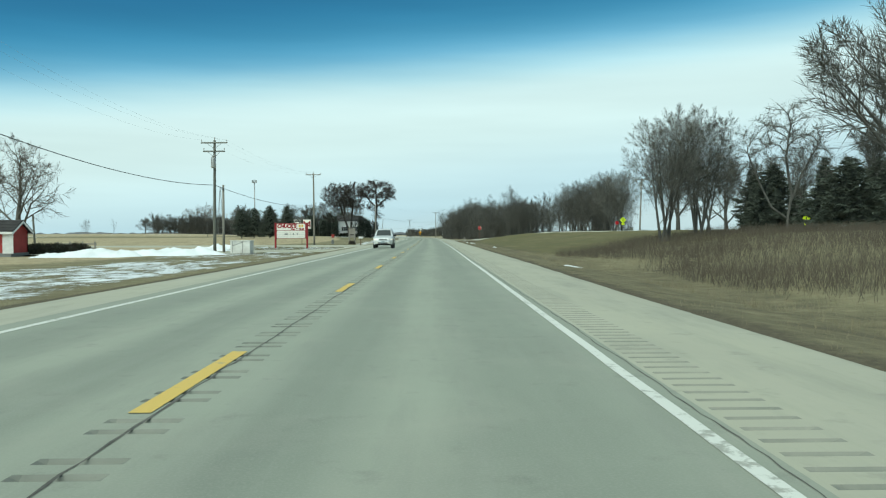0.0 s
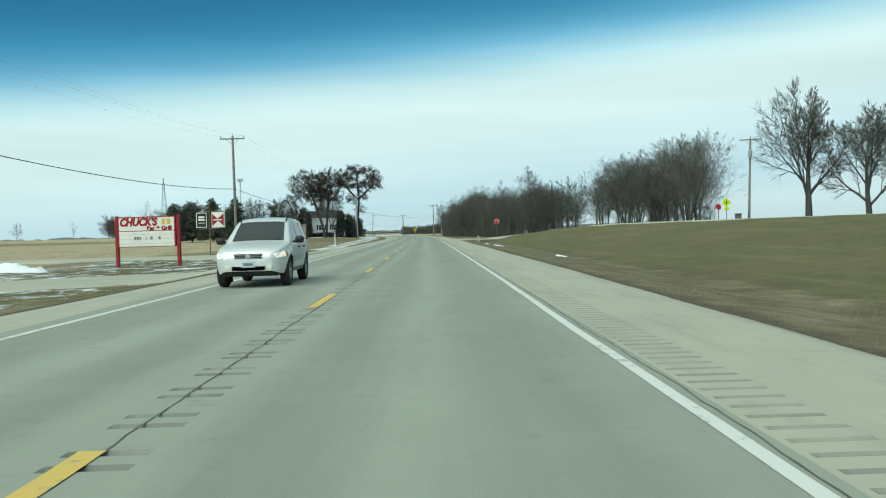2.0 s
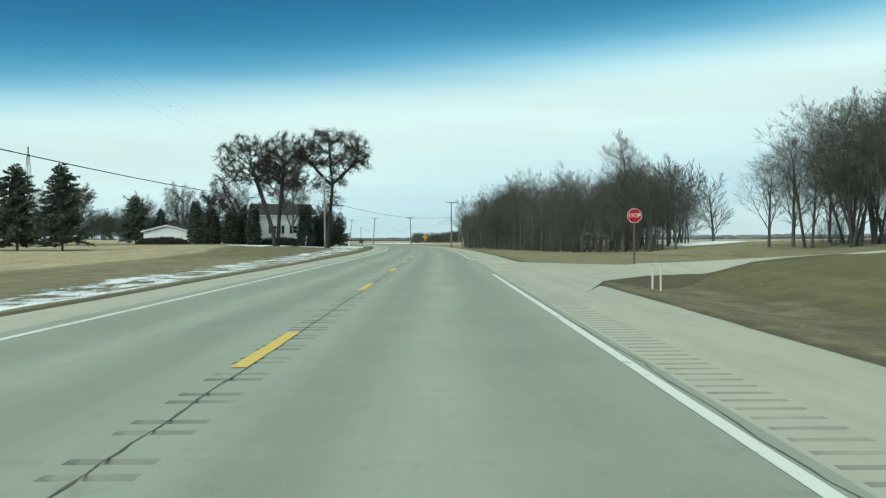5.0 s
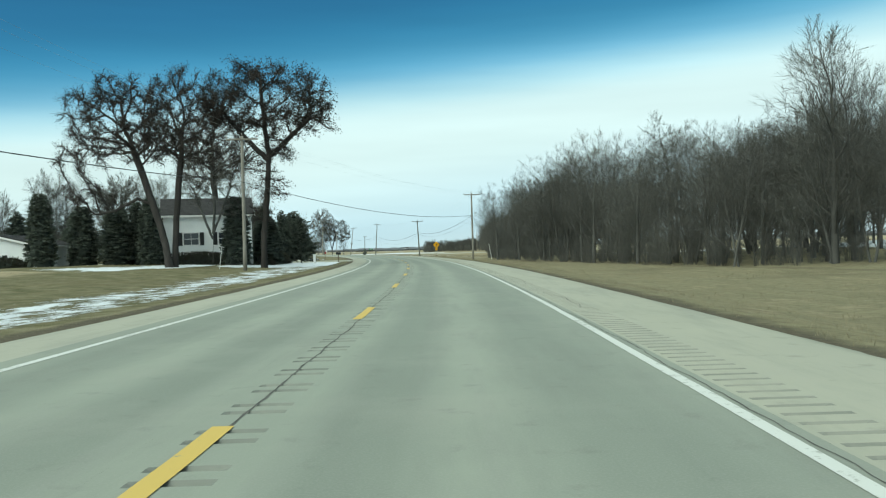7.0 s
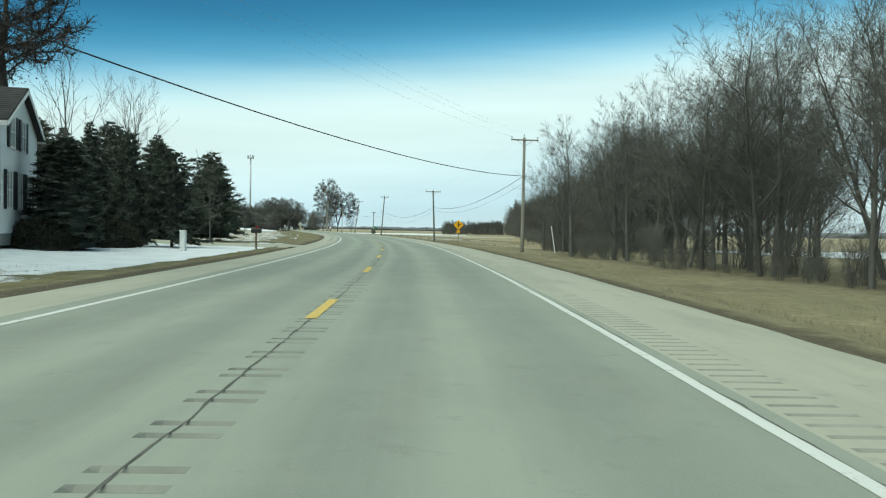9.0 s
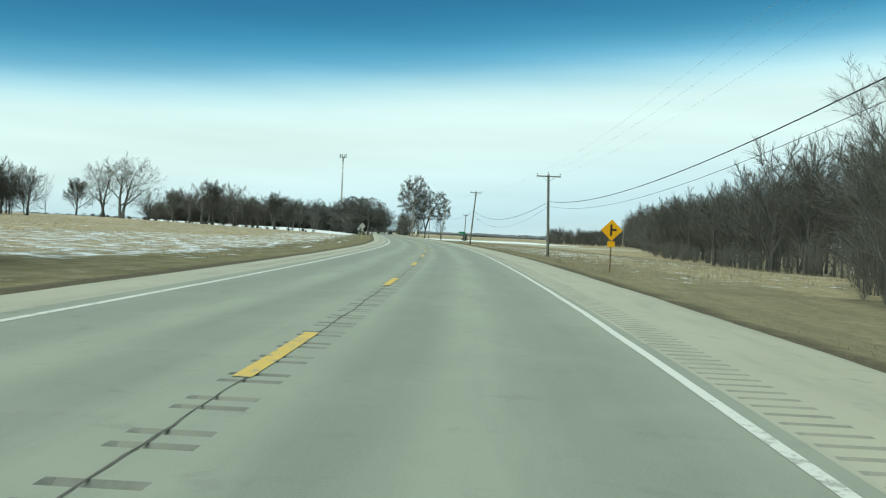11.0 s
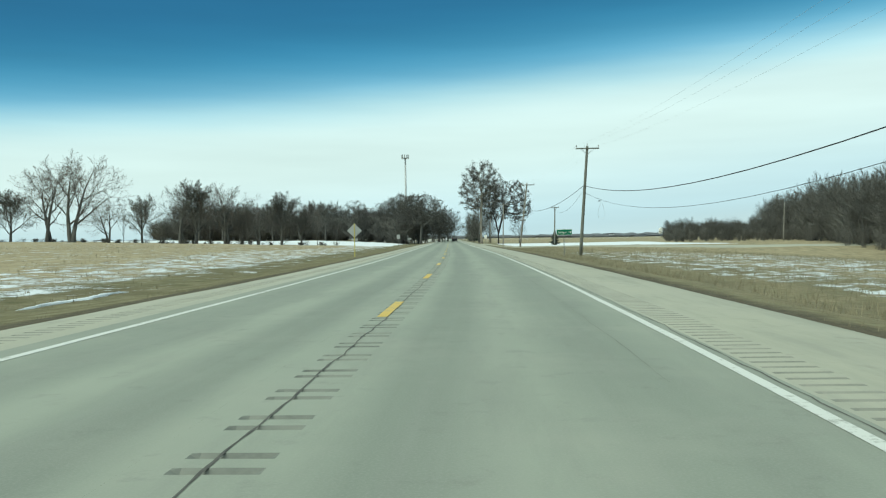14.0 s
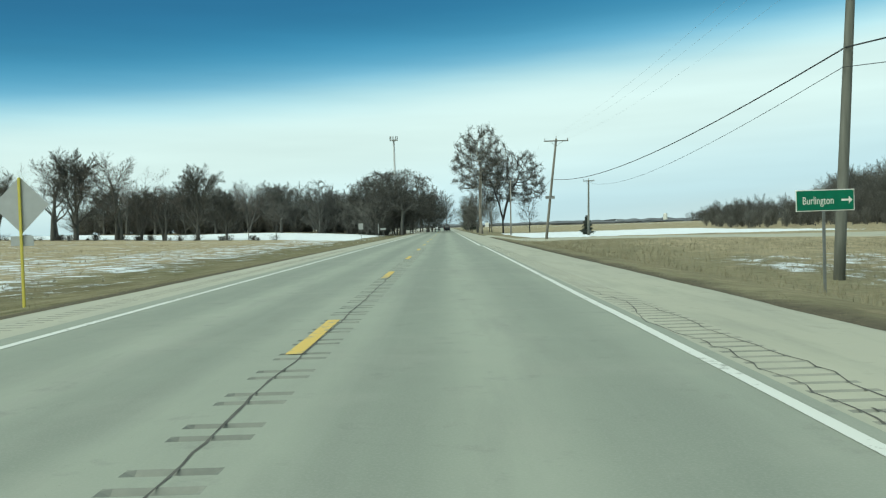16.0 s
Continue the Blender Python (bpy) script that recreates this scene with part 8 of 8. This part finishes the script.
# ---- snow heaps ----
def snow_heap(x, y, length, width, height, turn, seed, label):
    rng = np.random.default_rng(seed)
    nu, nv = 46, 16
    V = []
    for i in range(nu + 1):
        u = i / nu * 2 - 1
        for j in range(nv + 1):
            v = j / nv * 2 - 1
            px, py = u * length / 2, v * width / 2
            prof = max(0, 1 - abs(v) ** 2.2) * max(0, 1 - abs(u) ** 5)
            nz = noise.noise((px * 0.7 + seed, py * 0.9, 1.0)) * 0.5 + noise.noise((px * 2.3, py * 2.3, seed)) * 0.22 + noise.noise((px * 6, py * 6, seed)) * 0.07
            V.append((px, py + 0.4 * noise.noise((px * 0.3, seed, 0)), -0.15 + height * prof * (0.75 + nz)))
    I = np.arange((nu + 1) * (nv + 1)).reshape(nu + 1, nv + 1)
    F = np.stack([I[:-1, :-1], I[1:, :-1], I[1:, 1:], I[:-1, 1:]], -1).reshape(-1, 4)
    ob = new("snow_bank", mesh_data("snow_bank", np.array(V), F, M["snow"], True))
    ob.matrix_basis = pose(x, y, land_xy(x, y), 0, 0, turn)
    return tagged(ob, label, "snow heap", "ploughed snow heaps")


snow_heap(-22.5, 66.0, 15.0, 4.2, 0.9, 4, 2, "long lumpy heap of ploughed snow beside the yard")
snow_heap(-25.5, 61.5, 9.0, 3.0, 0.8, 10, 3, "long lumpy heap of ploughed snow beside the yard")
snow_heap(-20.2, 78.5, 4.4, 2.6, 0.95, 0, 5, "small lumpy heap of ploughed snow on the grass")
snow_heap(-22.5, 97.5, 3.2, 2.0, 0.7, 20, 6, "small lumpy heap of ploughed snow on the grass")
snow_heap(-24.0, 86.0, 7.0, 2.4, 0.6, 5, 7, "low dirty snow heap at the field's edge")


def snow_patch(s0, s1, o0, o1, seed, label="thin patch of old snow on the grass"):
    """A ragged sheet of old snow lying on the ground from one road place to another, thin at its rim."""
    rng = np.random.default_rng(seed)
    ns, no = max(int(abs(s1 - s0) / 0.25), 12), 9
    V = []
    for i in range(ns + 1):
        u = i / ns
        s = s0 + (s1 - s0) * u
        w = math.sin(math.pi * min(max(u, 0.02), 0.98)) ** 0.5 * max(0.0, 0.5 + 0.9 * noise.noise((s * 0.9, seed, 0)) + 0.5 * noise.noise((s * 3.1, seed, 2)))
        mid = (o0 + o1) / 2 + (o1 - o0) * 0.25 * noise.noise((s * 0.25, seed, 4))
        for j in range(no + 1):
            v = j / no * 2 - 1
            o = mid + v * (o1 - o0) / 2 * w * (1 + 0.5 * noise.noise((s * 2.6, v * 1.2, seed)))
            x, y = on_road(s, o)
            z = float(land(s, o)) + noise.noise((x * 0.45, y * 0.45, 0.0)) * 0.06 + noise.noise((x * 0.09, y * 0.09, 3.0)) * 0.10
            V.append((x, y, z + 0.085 * (1 - abs(v) ** 3) * min(1, 6 * min(u, 1 - u)) - 0.03 + 0.02 * noise.noise((x * 3, y * 3, seed))))
    I = np.arange((ns + 1) * (no + 1)).reshape(ns + 1, no + 1)
    F = np.stack([I[:-1, :-1], I[:-1, 1:], I[1:, 1:], I[1:, :-1]], -1).reshape(-1, 4)
    return tagged(new("snow_patch", mesh_data("snow_patch", np.array(V), F, M["snow"], True)), label, "snow patch", "patches of old snow")


for i, (s0, s1, o0, o1) in enumerate(((118, 125.5, 7.7, 8.6), (92.4, 97.2, 9.1, 9.8), (129, 131, 7.4, 8.2),
                                      (33, 36, 7.9, 9.3), (384, 392, -9.7, -9.3), (352, 358, -9.9, -9.3),
                                      (130, 152, -8.8, -7.2))):
    snow_patch(s0, s1, o0, o1, i + 1)


# ---- grass, weeds and far woods ----
def blades(name, S, O, h0, h1, width, material, label, seed, lean=0.35, per=1):
    """Tufts of dry blades at stations S and offsets O."""
    rng = np.random.default_rng(seed)
    S, O = np.repeat(S, per), np.repeat(O, per)
    S, O = S + rng.normal(0, 0.05, len(S)), O + rng.normal(0, 0.05, len(O))
    X, Y = on_road(S, O)
    Z = land(S, O) - 0.04
    P = np.stack([X, Y, Z], -1)
    h = rng.uniform(h0, h1, len(S))
    a = rng.uniform(0, math.tau, len(S))
    ln = h * rng.uniform(0.1, 1.0, len(S)) * lean * 2
    E = P + np.stack([np.cos(a) * ln, np.sin(a) * ln, h], -1)
    V, F = slivers(P, E, np.full(len(S), width * 1.2), rng)
    ob = new(name, mesh_data(name, V, F, M[material]))
    return tagged(ob, label, "grass" if "grass" in name else "weeds", kind="stuff")


rg = np.random.default_rng(9)
n = 17000
S, O = rg.uniform(-5, 460, n), 6.35 + rg.exponential(2.2, n)
keep = ((S < 40) | (S > 150) | (O < 7.6)) & ((S < 157) | (S > 180))
blades("verge_grass", S[keep], O[keep], 0.04, 0.12, 0.005, "dry_grass", "short dry grass along the paved shoulder", 1, per=2)
S, O = rg.uniform(-5, 460, n), -5.85 - rg.exponential(2.2, n)
keep = ((S < 258) | (S > 300) | (O > -7.0)) & ((S < 80) | (S > 124) | ((S > 88) & (S < 113)))
blades("verge_grass", S[keep], O[keep], 0.04, 0.12, 0.005, "dry_grass", "short dry grass along the paved shoulder", 2, per=2)
n = 17000
S, O = rg.uniform(325, 500, n), 8.6 + 34 * rg.random(n) ** 1.5
blades("tall_grass", S, O, 0.10, 0.42, 0.009, "dry_grass", "tall straw-coloured grass in an untilled field", 3, 0.3, 2)
n = 9000
S, O = rg.uniform(320, 515, n), rg.uniform(-60, -9, n)
blades("stubble_grass", S, O, 0.08, 0.22, 0.014, "dry_grass", "pale stubble standing in thin snow", 4, 0.2, 2)
n = 22000
S = rg.uniform(184, 300, n)
O = 6.6 + rg.random(n) * np.interp(S, [184, 225, 254, 300], [22, 19, 12, 9])
blades("tall_grass", S, O, 0.05, 0.17, 0.0045, "dry_grass", "rank dry grass before the wood", 5, 0.5, 2)
n = 46000
S = rg.uniform(4, 70, n)
O = 10.5 + 34 * rg.random(n) ** 1.4
keep = O > 12 + 1.6 * np.sin(S * 0.21) + rg.normal(0, 0.8, n) + np.clip(S - 52, 0, 40) * 0.3
blades("brush_weeds", S[keep], O[keep], 0.2, 0.85, 0.005, "brush", "waist-high dull brown weeds and brush on the bank", 6, 0.35, 2)
n = 9000
S = rg.uniform(-5, 62, n)
O = 8.6 + rg.exponential(3.2, n)
blades("tall_grass", S, O, 0.06, 0.26, 0.004, "dry_grass", "clumps of bleached grass in the ditch", 7, 0.4, 2)


def far_ridge(pts, h, seed, label):
    """A distant wood as a lumpy solid band with a ragged top."""
    rng = np.random.default_rng(seed)
    V, F = [], []
    path = []
    for (x0, y0), (x1, y1) in zip(pts, pts[1:]):
        n = max(2, int(math.hypot(x1 - x0, y1 - y0) / 7))
        path += [(x0 + (x1 - x0) * i / n, y0 + (y1 - y0) * i / n) for i in range(n)]
    path.append(pts[-1])
    for i, (x, y) in enumerate(path):
        hh = h * (0.65 + 0.25 * noise.noise((i * 0.13, seed, 0)) + rng.uniform(-0.14, 0.14))
        for dx, z in ((0, -1.0), (-1.5, hh * 0.5), (3, hh * 0.86), (9, hh), (18, hh * 0.7), (22, -1.0)):
            V.append((x + rng.uniform(-2, 2), y + dx + rng.uniform(-1, 1), z))
    k = 6
    for i in range(len(path) - 1):
        for j in range(k - 1):
            F.append((i * k + j, (i + 1) * k + j, (i + 1) * k + j + 1, i * k + j + 1))
    ob = new("far_woods", mesh_data("far_woods", np.array(V), np.array(F), M["far_wood"]))
    return tagged(ob, label, "woodland", kind="stuff")


far_ridge([(-1500, 1150), (-900, 1350), (-500, 1300), (-330, 1420)], 8, 1, "low far wood along the horizon")
far_ridge([(-420, 1700), (-200, 1650), (50, 1750), (400, 1700), (900, 1500)], 7, 2, "low far wood along the horizon")
far_ridge([(-1400, 500), (-900, 640), (-600, 610), (-380, 680)], 4, 3, "low far tree line beyond the fields")
far_ridge([(120, 1150), (300, 1050), (500, 900)], 7, 4, "low far wood along the horizon")
far_ridge([(-130, 1240), (-60, 1200), (20, 1300)], 4, 5, "low far tree line beyond the fields")
far_ridge([(-700, 330), (-420, 400), (-260, 420)], 3, 6, "low far hedge beyond the fields")
